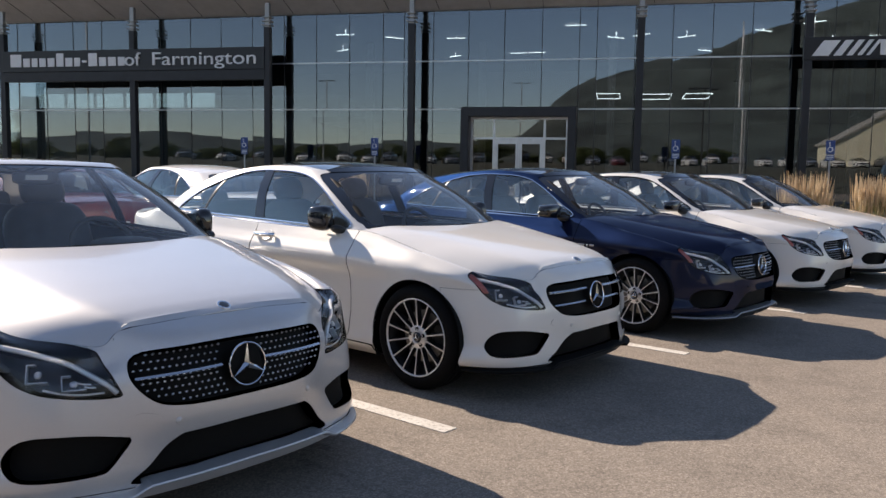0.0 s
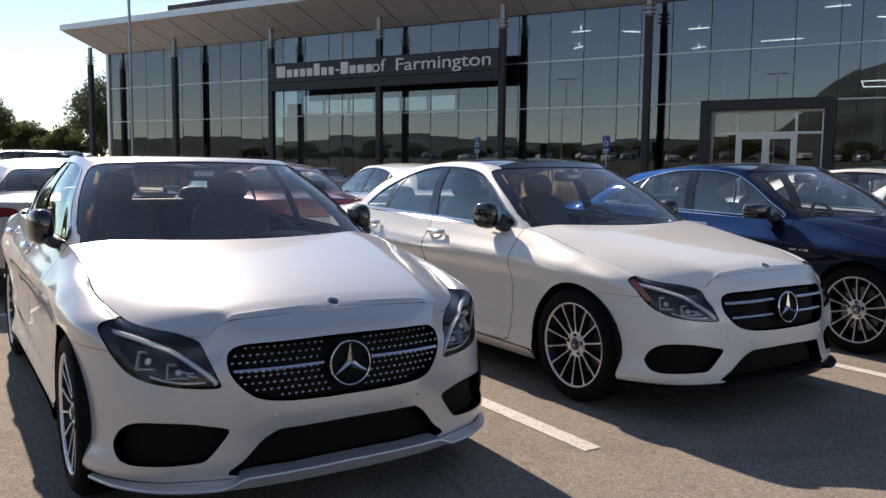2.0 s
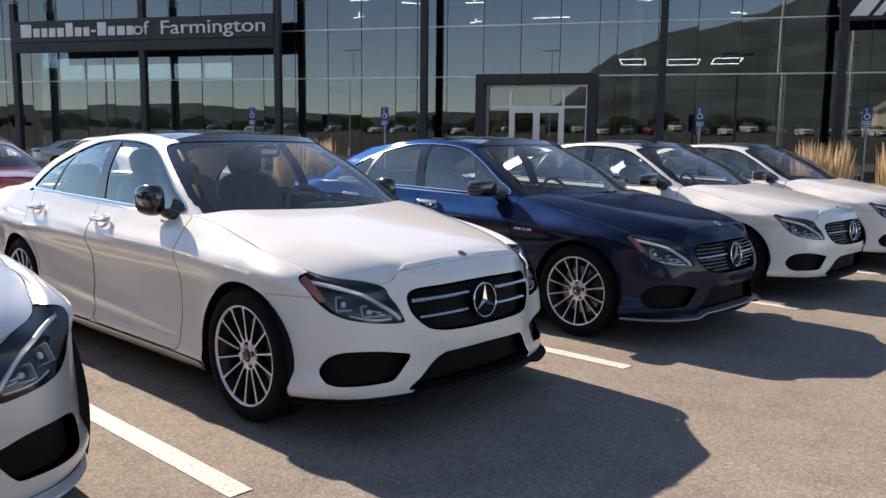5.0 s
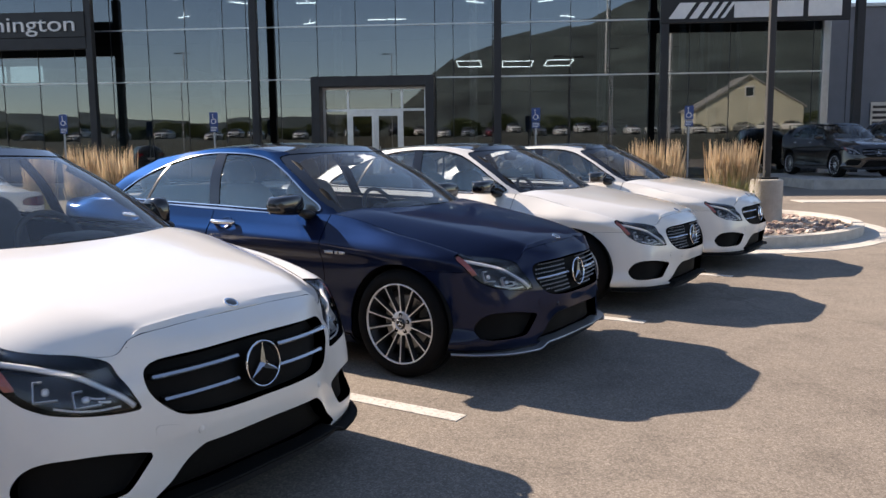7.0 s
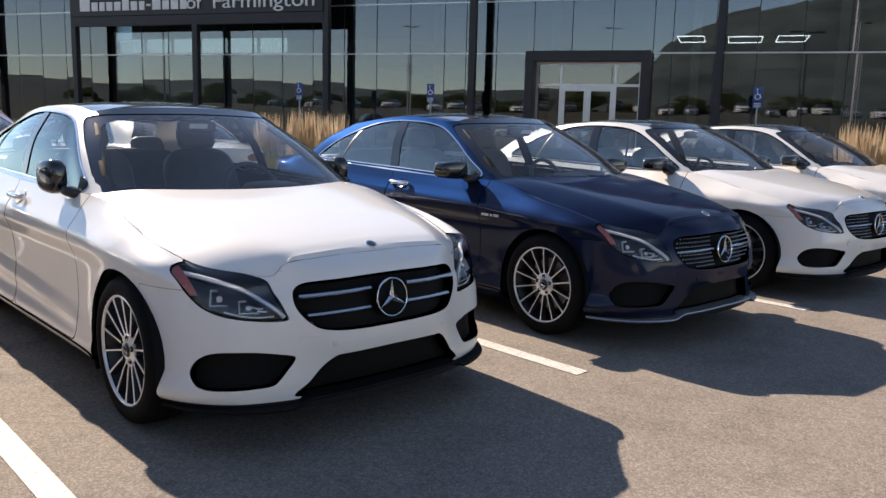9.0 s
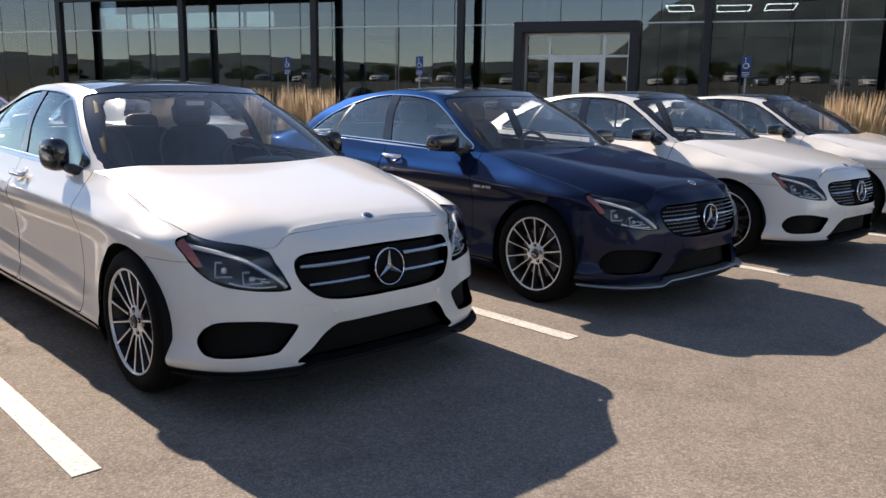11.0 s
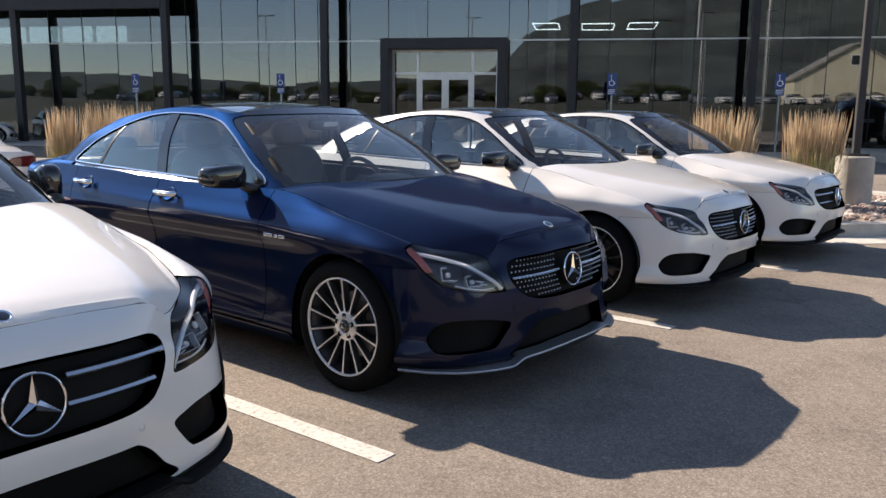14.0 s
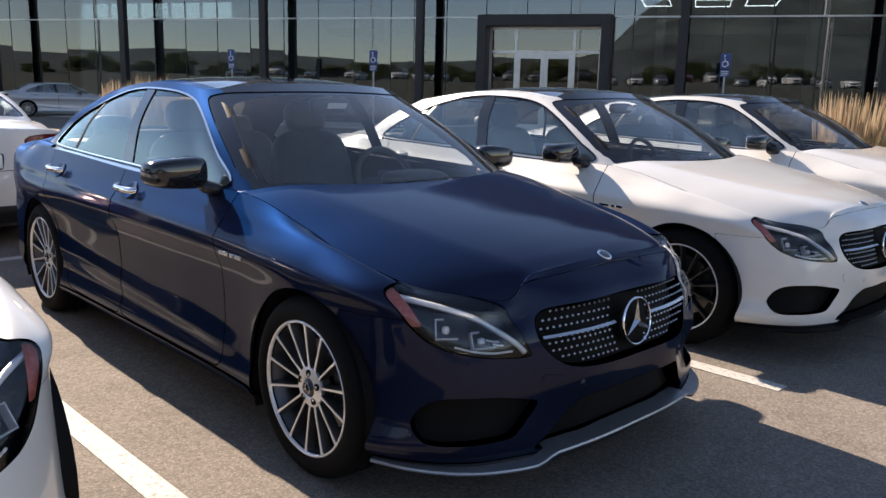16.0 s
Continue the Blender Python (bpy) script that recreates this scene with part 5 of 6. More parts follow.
SIGNWHITE = plain("sign_letters", (0.78, 0.78, 0.77), 0.4, 0.0, 0.05, 4)
SIGNBLUE = plain("parking_sign_blue", (0.03, 0.075, 0.24), 0.45, 0.0, 0.1, 6)
GALV = plain("galvanised_steel", (0.38, 0.39, 0.40), 0.45, 0.8, 0.15, 12)

GY = 37.2                  # plane of the glass front
GZ = 0.0                 # ground at the building
XL, XR = -44.9, 14.9
TOP = 8.85
MULL_X = [-5.85, -4.2, -2.5, -0.85, -0.09, 1.55, 3.13, 4.78, 6.38, 8.0, 9.62, 11.25, 12.9, 14.55] + [-9.92 - 1.655 * k for k in range(22)] + [-8.9, -7.5]
COLS = (-45.2, -37.3, -29.55, -22.2, -15.15, -8.2, 1.77, 8.35, 15.8)


def showroom():
    house = tagged(new("showroom"), "modern car showroom with a tall dark glass front and steel columns", "building")
    xs = sorted({XL, XR, *[x for x in MULL_X if XL + 0.3 < x < XR - 0.2]})
    zs = (0.12, 4.37, 6.56, TOP)
    # panes between the joints
    for x0, x1 in zip(xs, xs[1:]):
        for z0, z1 in zip(zs, zs[1:]):
            if z0 < 1 and x0 > -6.2 and x1 < -0.6:
                continue
            bm = bmesh.new()
            g = 0.012
            rnd = random.Random(int(x0 * 31 + z0 * 7))
            tx, tz = rnd.uniform(-0.0022, 0.0022), rnd.uniform(-0.0022, 0.0022)
            box(bm, (x0 + g, GY, z0 + g), (x1 - g, GY + 0.02, z1 - g))
            cx, cz = (x0 + x1) / 2, (z0 + z1) / 2
            for v in bm.verts:
                v.co.y += (v.co.x - cx) * tx + (v.co.z - cz) * tz
            p = part("window_pane", bm, GLASS, house)
            p.visible_shadow = False
    for x in xs[1:-1]:
        lo = 4.40 if -6.0 < x < -0.9 else 0.1
        part("mullion", boxes(((x - 0.016, GY - 0.008, lo), (x + 0.016, GY + 0.10, TOP))), MULLION, house)
    for z in (4.37, 6.56):
        for x0, x1 in ((XL, -6.1), (-0.8, XR)) if z < 5 else ((XL, XR),):
            part("transom", boxes(((x0, GY - 0.045, z - 0.028), (x1, GY - 0.014, z + 0.028))), ALU, house, "pale aluminium transom")
    part("base_rail", boxes(((XL, GY - 0.05, GZ), (-6.1, GY + 0.12, 0.115)), ((-0.8, GY - 0.05, GZ), (XR, GY + 0.12, 0.115))), DARKMETAL, house)
    part("corner_post", boxes(((XR, GY - 0.12, GZ), (XR + 0.28, GY + 0.25, TOP)), bevel=0.01), ALU, house, "pale aluminium corner post")
    part("corner_post", boxes(((XL - 0.25, GY - 0.12, GZ), (XL, GY + 0.25, TOP)), bevel=0.01), ALU, house, "pale aluminium corner post")
    # steel columns in front of the glass
    for x in COLS:
        c = part("column", boxes(((x - 0.15, GY - 1.40, GZ), (x + 0.15, GY - 1.10, 8.05)), bevel=0.02), DARKMETAL, house, "dark square steel column")
        bm = bmesh.new()
        for z in (8.12, 8.30, 8.48):
            box(bm, (x - 0.22, GY - 1.47, z), (x + 0.22, GY - 1.03, z + 0.05), 0.01)
        box(bm, (x - 0.10, GY - 1.35, 8.05), (x + 0.10, GY - 1.15, 9.16), 0)
        part("column_head", bm, GALV, c, "grey ringed column head")
        part("base_plate", boxes(((x - 0.25, GY - 1.5, GZ), (x + 0.25, GY - 1.0, GZ + 0.05))), DARKMETAL, c)
    # roof with its overhang
    bm = bmesh.new()
    y0 = GY - 3.4
    vs = [bm.verts.new(c) for x in (XL - 0.2, XR + 1.6) for c in ((x, y0, 9.92), (x, y0, 10.24), (x, 60, 10.35), (x, 60, TOP), (x, GY - 0.2, TOP))]
    a, b = vs[:5], vs[5:]
    for i in range(5):
        j = (i + 1) % 5
        bm.faces.new((a[i], a[j], b[j], b[i]))
    bm.faces.new(a)
    bm.faces.new(b)
    bmesh.ops.recalc_face_normals(bm, faces=bm.faces[:])
    roof = part("roof", bm, SOFFIT, house, "grey flat roof with a deep overhang")
    n = 26
    for k in range(1, n):
        x = XL - 0.2 + (XR - XL + 1.8) * k / n
        bm = bmesh.new()
        m = Matrix.Translation((x, GY - 0.25, TOP - 0.004)) @ Matrix.Rotation(math.atan2(1.07, -3.2), 4, "X")
        box(bm, (-0.012, 0.0, -0.006), (0.012, 3.1, 0.006), 0, m)
        part("soffit_joint", bm, DARKMETAL, roof)
    part("roof_edge", boxes(((XL - 0.25, y0 - 0.04, 9.90), (XR + 1.65, y0 - 0.002, 10.28)), bevel=0.01), ALU, roof, "pale metal roof edge")
    part("roof_plant_screen", boxes(((-50.0 + 4.2, 43.0, 10.30), (-20.0, 52.0, 13.2)), bevel=0.02), DARKMETAL, roof, "dark plant screen on the roof")
    # side and rear walls, floor
    part("rear_wall", boxes(((XL, 58, GZ), (XR, 58.3, TOP))), INWALL, house)
    part("side_wall", boxes(((XR + 0.002, GY + 0.26, GZ), (XR + 0.28, 58.3, TOP))), INWALL, house)
    part("showroom_floor", boxes(((XL, GY + 0.13, GZ), (XR, 58, 0.05))), INFLOOR, house, "polished grey floor")
    part("showroom_ceiling", boxes(((XL, GY + 0.3, TOP - 0.12), (XR, 58, TOP - 0.02))), INWALL, house)
    # bright strip of back windows, glowing in place of daylight, and pale inner walls
    wb = part("inner_wall", boxes(((-40.5, 50.0, 0.05), (-17, 50.2, 6.4)), ((-17, 50.0, 0.05), (-16.8, 57.9, 6.4))), INWHITE, house, "pale inner wall")
    for k in range(6):
        part("clerestory", boxes(((-39 + 2.3 * k, 49.93, 5.6), (-37 + 2.3 * k, 49.99, 6.55))), glow("daylight_pane", (0.72, 0.90, 0.92), 0.9) if k == 0 else bpy.data.materials["daylight_pane"], wb, "bright window strip")
    part("inner_wall", boxes(((2.5, 46.0, 0.05), (14.7, 46.2, 5.2))), INWALL, house)
    # pale upright strips added indoors for faint pale lines in the glass
    for x, w in ((8.9, 0.22), (9.6, 0.30), (10.5, 0.18), (11.1, 0.34), (12.0, 0.22), (13.2, 0.40)):
        part("pale_strip", boxes(((x, GY + 1.9, 4.6), (x + w, GY + 1.93, 8.3))), INWHITE, house, "pale upright strip behind the glass")
    part("mezzanine", boxes(((-16.6, 45.0, 4.3), (14.7, 57.9, 4.6))), INWALL, house)
    for x in (-13.0, -6.5, 0.5, 7.0, 12.5):
        part("inner_column", boxes(((x - 0.2, 44.6, 0.05), (x + 0.2, 45.0, TOP - 0.12))), INWHITE, house)
    return house


showroom()


def led_frame(x, y, z, w, d):
    bm = boxes(((x - w / 2, y - d / 2, z), (x + w / 2, y - d / 2 + 0.03, z + 0.035)), ((x - w / 2, y + d / 2 - 0.03, z), (x + w / 2, y + d / 2, z + 0.035)),
               ((x - w / 2, y - d / 2 + 0.03, z), (x - w / 2 + 0.03, y + d / 2 - 0.03, z + 0.035)), ((x + w / 2 - 0.03, y - d / 2 + 0.03, z), (x + w / 2, y + d / 2 - 0.03, z + 0.035)))
    lamp = tagged(part("ceiling_lamp", bm, LED), "square white LED frame hung in the showroom", "lamp", "square lamps")
    bm = bmesh.new()
    for sx in (-1, 1):
        tube(bm, [(x + sx * w * 0.45, y, z + 0.05), (x + sx * w * 0.45, y, TOP - 0.12)], 0.01, 5)
    part("cord", bm, TRIM, lamp)


for x, y, w in ((0.40, 42.0, 1.15), (2.70, 42.4, 1.45), (4.65, 42.2, 1.25)):
    led_frame(x, y, 5.38, w, 2.6)
rnd = random.Random(5)
for k in range(16):
    x, y = -15 + 1.9 * k + rnd.uniform(-0.5, 0.5), rnd.choice((40.5, 43.0, 45.5, 49.0))
    m = Matrix.Translation((x, y, TOP - 0.16 - 0.3 * rnd.random())) @ Matrix.Rotation(rnd.choice((0, 0.6, -0.6)), 4, "Z")
    bm = bmesh.new()
    box(bm, (-0.5, -0.03, 0), (0.5, 0.03, 0.04), 0, m)
    box(bm, (-0.02, -0.02, 0.04), (0.02, 0.02, 0.3), 0, m)
    tagged(part("linear_lamp", bm, LED), "slim white linear lamp under the showroom ceiling", "lamp", "linear lamps")


def portal():
    p = tagged(new("entrance"), "dark framed showroom entrance with glazed double doors", "entrance")
    x0, x1, zt = -6.02, -0.86, 4.42
    yf = GY - 0.75
    part("portal_frame", boxes(((x0, yf, GZ), (x0 + 0.36, GY + 0.3, zt)), ((x1 - 0.36, yf, GZ), (x1, GY + 0.3, zt)), ((x0 + 0.36, yf, zt - 0.42), (x1 - 0.36, GY + 0.3, zt)), bevel=0.012), DARKMETAL, p, "dark metal portal")
    t = 0.05
    y = GY - 0.1
    bars = [((x, y, GZ), (x + 2 * t, y + 0.1, 4.0)) for x in (-5.66, -4.63, -2.33, -1.32)] + [((-5.56, y + 0.004, 3.0), (-1.32, y + 0.096, 3.1)), ((-5.56, y + 0.004, 3.9), (-1.32, y + 0.096, 4.0))]
    part("storefront_frame", boxes(*bars), ALU, p, "pale aluminium storefront frame")
    for a, b in ((-5.56, -4.63), (-4.53, -2.33), (-2.23, -1.32)):
        part("transom_pane", boxes(((a, y + 0.04, 3.1), (b, y + 0.06, 3.9))), DOORGLASS, p).visible_shadow = False
    for a, b in ((-5.56, -4.63), (-2.23, -1.32)):
        part("side_pane", boxes(((a, y + 0.04, 0.05), (b, y + 0.06, 3.0))), DOORGLASS, p).visible_shadow = False
    for a, b, s in ((-4.53, -3.435, 1), (-3.425, -2.33, -1)):
        d = part("door", boxes(((a, y + 0.01, 0.0), (a + 0.14, y + 0.09, 2.995)), ((b - 0.14, y + 0.01, 0.0), (b, y + 0.09, 2.995)), ((a + 0.14, y + 0.012, 2.8), (b - 0.14, y + 0.088, 2.995)), ((a + 0.14, y + 0.012, 0.0), (b - 0.14, y + 0.088, 0.25))), ALU, p, "glazed aluminium door leaf, closed")
        part("door_pane", boxes(((a + 0.14, y + 0.04, 0.25), (b - 0.14, y + 0.06, 2.8))), DOORGLASS, d).visible_shadow = False
        hx = b - 0.2 if s > 0 else a + 0.2
        part("pull_handle", tube(bmesh.new(), [(hx, y - 0.0, 0.9), (hx, y - 0.06, 0.92), (hx, y - 0.06, 1.5), (hx, y - 0.0, 1.52)], 0.016, 8), ALU, d)
    return p


portal()


def text_mesh(body, size, extrude):
    cu = bpy.data.curves.new("text", "FONT")
    cu.body, cu.size, cu.extrude, cu.align_x = body, size, extrude, "LEFT"
    ob = new("text", cu)
    bpy.context.view_layer.update()
    me = bpy.data.meshes.new_from_object(ob.evaluated_get(bpy.context.evaluated_depsgraph_get()))
    bpy.data.objects.remove(ob)
    bpy.data.curves.remove(cu)
    return me


def name_sign():
    s = tagged(new("dealer_sign"), "long black sign band with pale letters on the columns", "sign")
    y = GY - 1.46
    part("sign_panel", boxes(((-29.45, y, 6.14), (-15.25, y + 0.22, 7.16)), bevel=0.01), SIGNBLACK, s)
    part("sign_beam", boxes(((-29.45, y + 0.03, 5.66), (-15.25, y + 0.30, 6.13)), bevel=0.01), DARKMETAL, s, "dark carrier beam")
    # brand word as plain bars of letter size
    x = -28.95
    for k, (w, h) in enumerate(((0.62, 0.62), (0.38, 0.42), (0.32, 0.42), (0.36, 0.42), (0.38, 0.42), (0.40, 0.64), (0.38, 0.42), (0.32, 0.42), (0.24, 0.10), (0.48, 0.62), (0.38, 0.42), (0.42, 0.42), (0.36, 0.42))):
        z0 = 6.38 if h > 0.2 else 6.56
        part("letter_bar", boxes(((x, y - 0.05, z0), (x + w, y - 0.002, z0 + h)), bevel=0.01), SIGNWHITE, s)
        x += w + 0.115
    for word, x0, x1 in (("of", -22.55, -21.65), ("Farmington", -21.1, -15.65)):
        me = text_mesh(word, 0.88, 0.03)
        wv = max(v.co.x for v in me.vertices)
        me.transform(Matrix.Translation((x0, y - 0.035, 6.38)) @ Matrix.Rotation(math.pi / 2, 4, "X") @ Matrix.Diagonal(((x1 - x0) / wv, 1, 1, 1)))
        mesh_ob("lettering", me, SIGNWHITE, s, 'white letters "' + word + '"')


def stripe_sign():
    s = tagged(new("stripe_sign"), "black sign band with slanted pale stripes and block shapes", "sign")
    y = GY - 1.46
    z0, z1 = 6.18, 7.08
    part("sign_panel", boxes(((8.15, y, z0), (15.35, y + 0.22, z1)), bevel=0.01), SIGNBLACK, s)
    zb, zt = 6.33, 6.93
    for x, w in ((8.45, 0.62), (9.25, 0.30), (9.73, 0.22), (10.12, 0.17), (10.45, 0.13)):
        bm = bmesh.new()
        vs = [bm.verts.new((x + dx, yy, zz)) for yy in (y - 0.05, y - 0.002) for dx, zz in ((0, zb), (w, zb), (w + 0.42, zt), (0.42, zt))]
        for q in ((0, 1, 2, 3), (4, 5, 6, 7), (0, 1, 5, 4), (1, 2, 6, 5), (2, 3, 7, 6), (3, 0, 4, 7)):
            bm.faces.new([vs[i] for i in q])
        bmesh.ops.recalc_face_normals(bm, faces=bm.faces[:])
        part("slant_bar", bm, SIGNWHITE, s)
    for x, w in ((10.95, 1.35), (12.5, 1.05), (13.75, 1.25)):
        part("block_bar", boxes(((x, y - 0.05, zb), (x + w, y - 0.002, zt)), bevel=0.01), SIGNWHITE, s)


name_sign()
stripe_sign()


def disabled_sign(x, y):
    s = tagged(new("parking_sign"), "blue parking sign with a white wheelchair mark on a steel post", "sign", "parking signs")
    s.location = (x, y, GZ)
    part("post", boxes(((-0.03, -0.02, 0), (0.03, 0.02, 2.25)), bevel=0.006), GALV, s)
    p = part("sign_plate", boxes(((-0.16, -0.035, 2.36), (0.16, -0.022, 2.86)), bevel=0.004), SIGNBLUE, s, "blue plate")
    part("lower_plate", boxes(((-0.15, -0.035, 2.12), (0.15, -0.022, 2.33)), bevel=0.004), SIGNBLUE, s, "blue lower plate")
    bm = boxes(((-0.12, -0.042, 2.28), (0.12, -0.036, 2.305)), ((-0.12, -0.042, 2.22), (0.12, -0.036, 2.245)), ((-0.12, -0.042, 2.16), (0.08, -0.036, 2.185)))
    part("lettering_bar", bm, SIGNWHITE, s)
    bm = lathe(bmesh.new(), [(0.085 + 0.014 * math.cos(a), 0.005 * math.sin(a)) for a in np.linspace(0, 2 * math.pi, 6, endpoint=False)], 20, Matrix.Translation((-0.01, -0.041, 2.52)), True)
    tube(bm, [(-0.03, -0.041, 2.72), (-0.02, -0.041, 2.60), (0.06, -0.041, 2.60), (0.10, -0.041, 2.48)], 0.015, 6)
    rounded(bm, (-0.035, -0.041, 2.775), (0.06, 0.012, 0.06), 2, 12, 6)
    part("wheelchair_mark", bm, SIGNWHITE, s, "white wheelchair mark")


for x in (-15.1, -9.1, 3.2, 8.8):
    disabled_sign(x, 33.4)

# pavement before the building
tagged(part("pavement", boxes(((-60, 33.0, GZ - 0.1), (15.0, GY - 0.06, GZ + 0.06)), bevel=0.02), CONCRETE), "pale concrete pavement before the showroom", "pavement", kind="structure")


# ---------------------------------------------------------------- service wing
def service_wing():
    w = tagged(new("service_wing"), "low grey panelled service wing beside the showroom", "building")
    part("wall", boxes(((XR + 0.3, 47.6, GZ), (60, 48.2, 8.55))), WALLGREY, w, "grey panelled wall")
    for x in [XR + 0.5 + 2.4 * k for k in range(18)]:
        part("panel_joint", boxes(((x, 47.58, GZ), (x + 0.03, 47.605, 8.55))), DARKMETAL, w)
    part("parapet", boxes(((XR + 0.3, 47.45, 8.55), (60, 48.3, 8.72))), ALU, w)
    d = part("roller_door", boxes(((21.5, 47.52, GZ), (27.0, 47.597, 3.6))), ALU, w, "louvred aluminium roller door")
    for k in range(12):
        part("slat", boxes(((21.6, 47.46, 0.2 + 0.28 * k), (26.9, 47.517, 0.34 + 0.28 * k))), DARKMETAL, d)
    sg = part("service_sign", boxes(((22.3, 47.42, 6.1), (25.6, 47.59, 6.75)), bevel=0.01), SIGNWHITE, w, "white sign box")
    me = text_mesh("service", 0.5, 0.01)
    me.transform(Matrix.Translation((22.6, 47.405, 6.3)) @ Matrix.Rotation(math.pi / 2, 4, "X"))
    mesh_ob("lettering", me, SIGNBLACK, sg, 'dark letters "service"')


service_wing()

# ---------------------------------------------------------------- the cars
TURN_DEG = math.degrees(math.atan2(HEAD.y, HEAD.x))


def park(car, along, across, turn=0.0):
    x, y = row(along, across)
    car.matrix_world = pose(x, y, ground_z(x, y), 0, 0, TURN_DEG + turn)
    return car


LOWROOF = dict(SKIN)        # the silver car's roof arches less
for key in ("roof", "rails", "header"):
    LOWROOF[key] = SKIN[key].copy()
    for v in LOWROOF[key].vertices:
        v.co.z = min(v.co.z, 1.385 + (v.co.z - 1.385) * 0.36)
G = "cars in the front row"
c1 = park(tagged(build_car("metallic silver saloon with a studded grille and folded mirrors", PEARL, PEARL, "pins", skins=(LOWROOF, SMALL), folded=True, marker=LAMPBOX, near_row=True), group=G), -0.02, -0.01, 2.4)
c2 = park(tagged(build_car("white saloon with a two-bar grille and dark roof", WHITE, GLOSSBLACK, "bars", MESH, folded=True, near_row=True), group=G), -0.08, 2.657, 2.3)
c3 = park(tagged(build_car("deep blue saloon with a studded grille and bright alloy wheels", BLUE, GLOSSBLACK, "pins", LIPGREY, WHEEL_A, WHEELFACE, ALLOY, seats=SEATGREY, near_row=True), group=G), -0.025, 5.315, 0.9)
c4 = park(tagged(build_car("white saloon with a studded grille and dark wheels", WHITE, GLOSSBLACK, "pins", MESH, WHEEL_A, ALLOY, GUNMETAL, GLOSSBLACK, GLOSSBLACK, near_row=True), group=G), -0.04, 7.80)
c5 = park(tagged(build_car("white saloon with dark roof, last in the row beside the island", WHITE, GLOSSBLACK, "bars", MESH, WHEEL_A, WHEELFACE, GUNMETAL, GLOSSBLACK, GLOSSBLACK, near_row=True), group=G), -0.05, 10.4)
G = "cars in the second row"
r1 = park(tagged(build_car("silver saloon parked with its tail to the front row", SILVER, SILVER), group=G), -8.9, -0.40, 180)
r2 = park(tagged(build_car("dark red saloon parked with its tail to the front row", RED, RED), group=G), -8.9, 2.1, 180)
r3 = park(tagged(build_car("white saloon parked with its tail to the front row", WHITE, WHITE), group=G), -8.9, 4.45, 180)
G = "dark cars by the service wing"
s1 = tagged(build_car("black sport utility car parked in the shade by the service wing", BLACKPAINT, BLACKPAINT, "bars", skins=TALL, size=1.12), group=G)
s1.matrix_world = pose(14.0, 30.9, 0.30, 0, 0, -83) @ Matrix.Scale(1.10, 4)
s2 = copy_thing(s1, pose(17.6, 31.9, 0.30, 0, 0, -83) @ Matrix.Scale(1.10, 4))
f1 = tagged(build_car("pale silver saloon parked near the glass front", PEARL, PEARL, "bars"))
f1.matrix_world = pose(-22.8, 34.9, 0, 0, 0, 45)
f2 = tagged(copy_thing(s1, pose(-23.9, 15.1, 0, 0, 0, -122)), "black sport utility car parked behind the silver saloon", group="x")
del f2["group"]

# ---------------------------------------------------------------- island with kerb, stones, lamp post
STONE = plain("river_stone", (0.33, 0.235, 0.195), 0.75, 0.0, 0.25, 7, 0.003)
STONE2 = plain("pale_stone", (0.56, 0.48, 0.41), 0.75, 0.0, 0.2, 7, 0.003)
SOIL = plain("island_gravel", (0.30, 0.25, 0.20), 0.9, 0.0, 0.3, 14, 0.02)
POLE = plain("dark_pole_paint", (0.030, 0.030, 0.032), 0.5, 0.1, 0.1, 4)


def island_outline(along_back, along_nose, c0, c1, inset, n=18):
    """Plan of an island with a rounded nose towards the cars' fronts."""
    mid, half = (c0 + c1) / 2, (c1 - c0) / 2 - inset
    nose = min(half, 2.6)
    pts = [row(along_back + inset, mid - half)]
    for k in range(n + 1):
        a = -math.pi / 2 + math.pi * k / n
        pts.append(row(along_nose - inset - nose + nose * math.cos(a), mid + half * math.sin(a)))
    pts.append(row(along_back + inset, mid + half))
    return pts


def slab(bm, pts, z0, z1, inner=None):
    top = [bm.verts.new((*p, z1)) for p in pts]
    low = [bm.verts.new((*p, z0)) for p in pts]
    n = len(pts)
    for i in range(n):
        bm.faces.new((low[i], low[(i + 1) % n], top[(i + 1) % n], top[i]))
    if inner is None:
        bm.faces.new(top)
    else:
        it, il = [bm.verts.new((*p, z1)) for p in inner], [bm.verts.new((*p, z0)) for p in inner]
        for i in range(n):
            j = (i + 1) % n
            bm.faces.new((top[i], top[j], it[j], it[i]))
            bm.faces.new((it[i], it[j], il[j], il[i]))
    bmesh.ops.recalc_face_normals(bm, faces=bm.faces[:])
    return bm


def island(label, along_back, along_nose, c0, c1):
    isl = tagged(new("planted_island"), label, "island", kind="structure")
    part("kerb", slab(bmesh.new(), island_outline(along_back, along_nose, c0, c1, 0.0), 0.0, 0.15, island_outline(along_back, along_nose, c0, c1, 0.16)), KERB, isl, "pale concrete kerb")
    part("gutter", slab(bmesh.new(), island_outline(along_back - 0.4, along_nose + 0.42, c0 - 0.42, c1 + 0.42, 0.0), -0.01, 0.006, island_outline(along_back, along_nose, c0, c1, 0.002)), KERB, isl, "pale concrete gutter")
    part("gravel_bed", slab(bmesh.new(), island_outline(along_back, along_nose, c0, c1, 0.162), 0.0, 0.10), SOIL, isl, "brown gravel bed")
    return isl


isl = island("kerbed island with river stones at the end of the row", -5.2, 1.38, 11.2, 17.2)
rnd = random.Random(11)


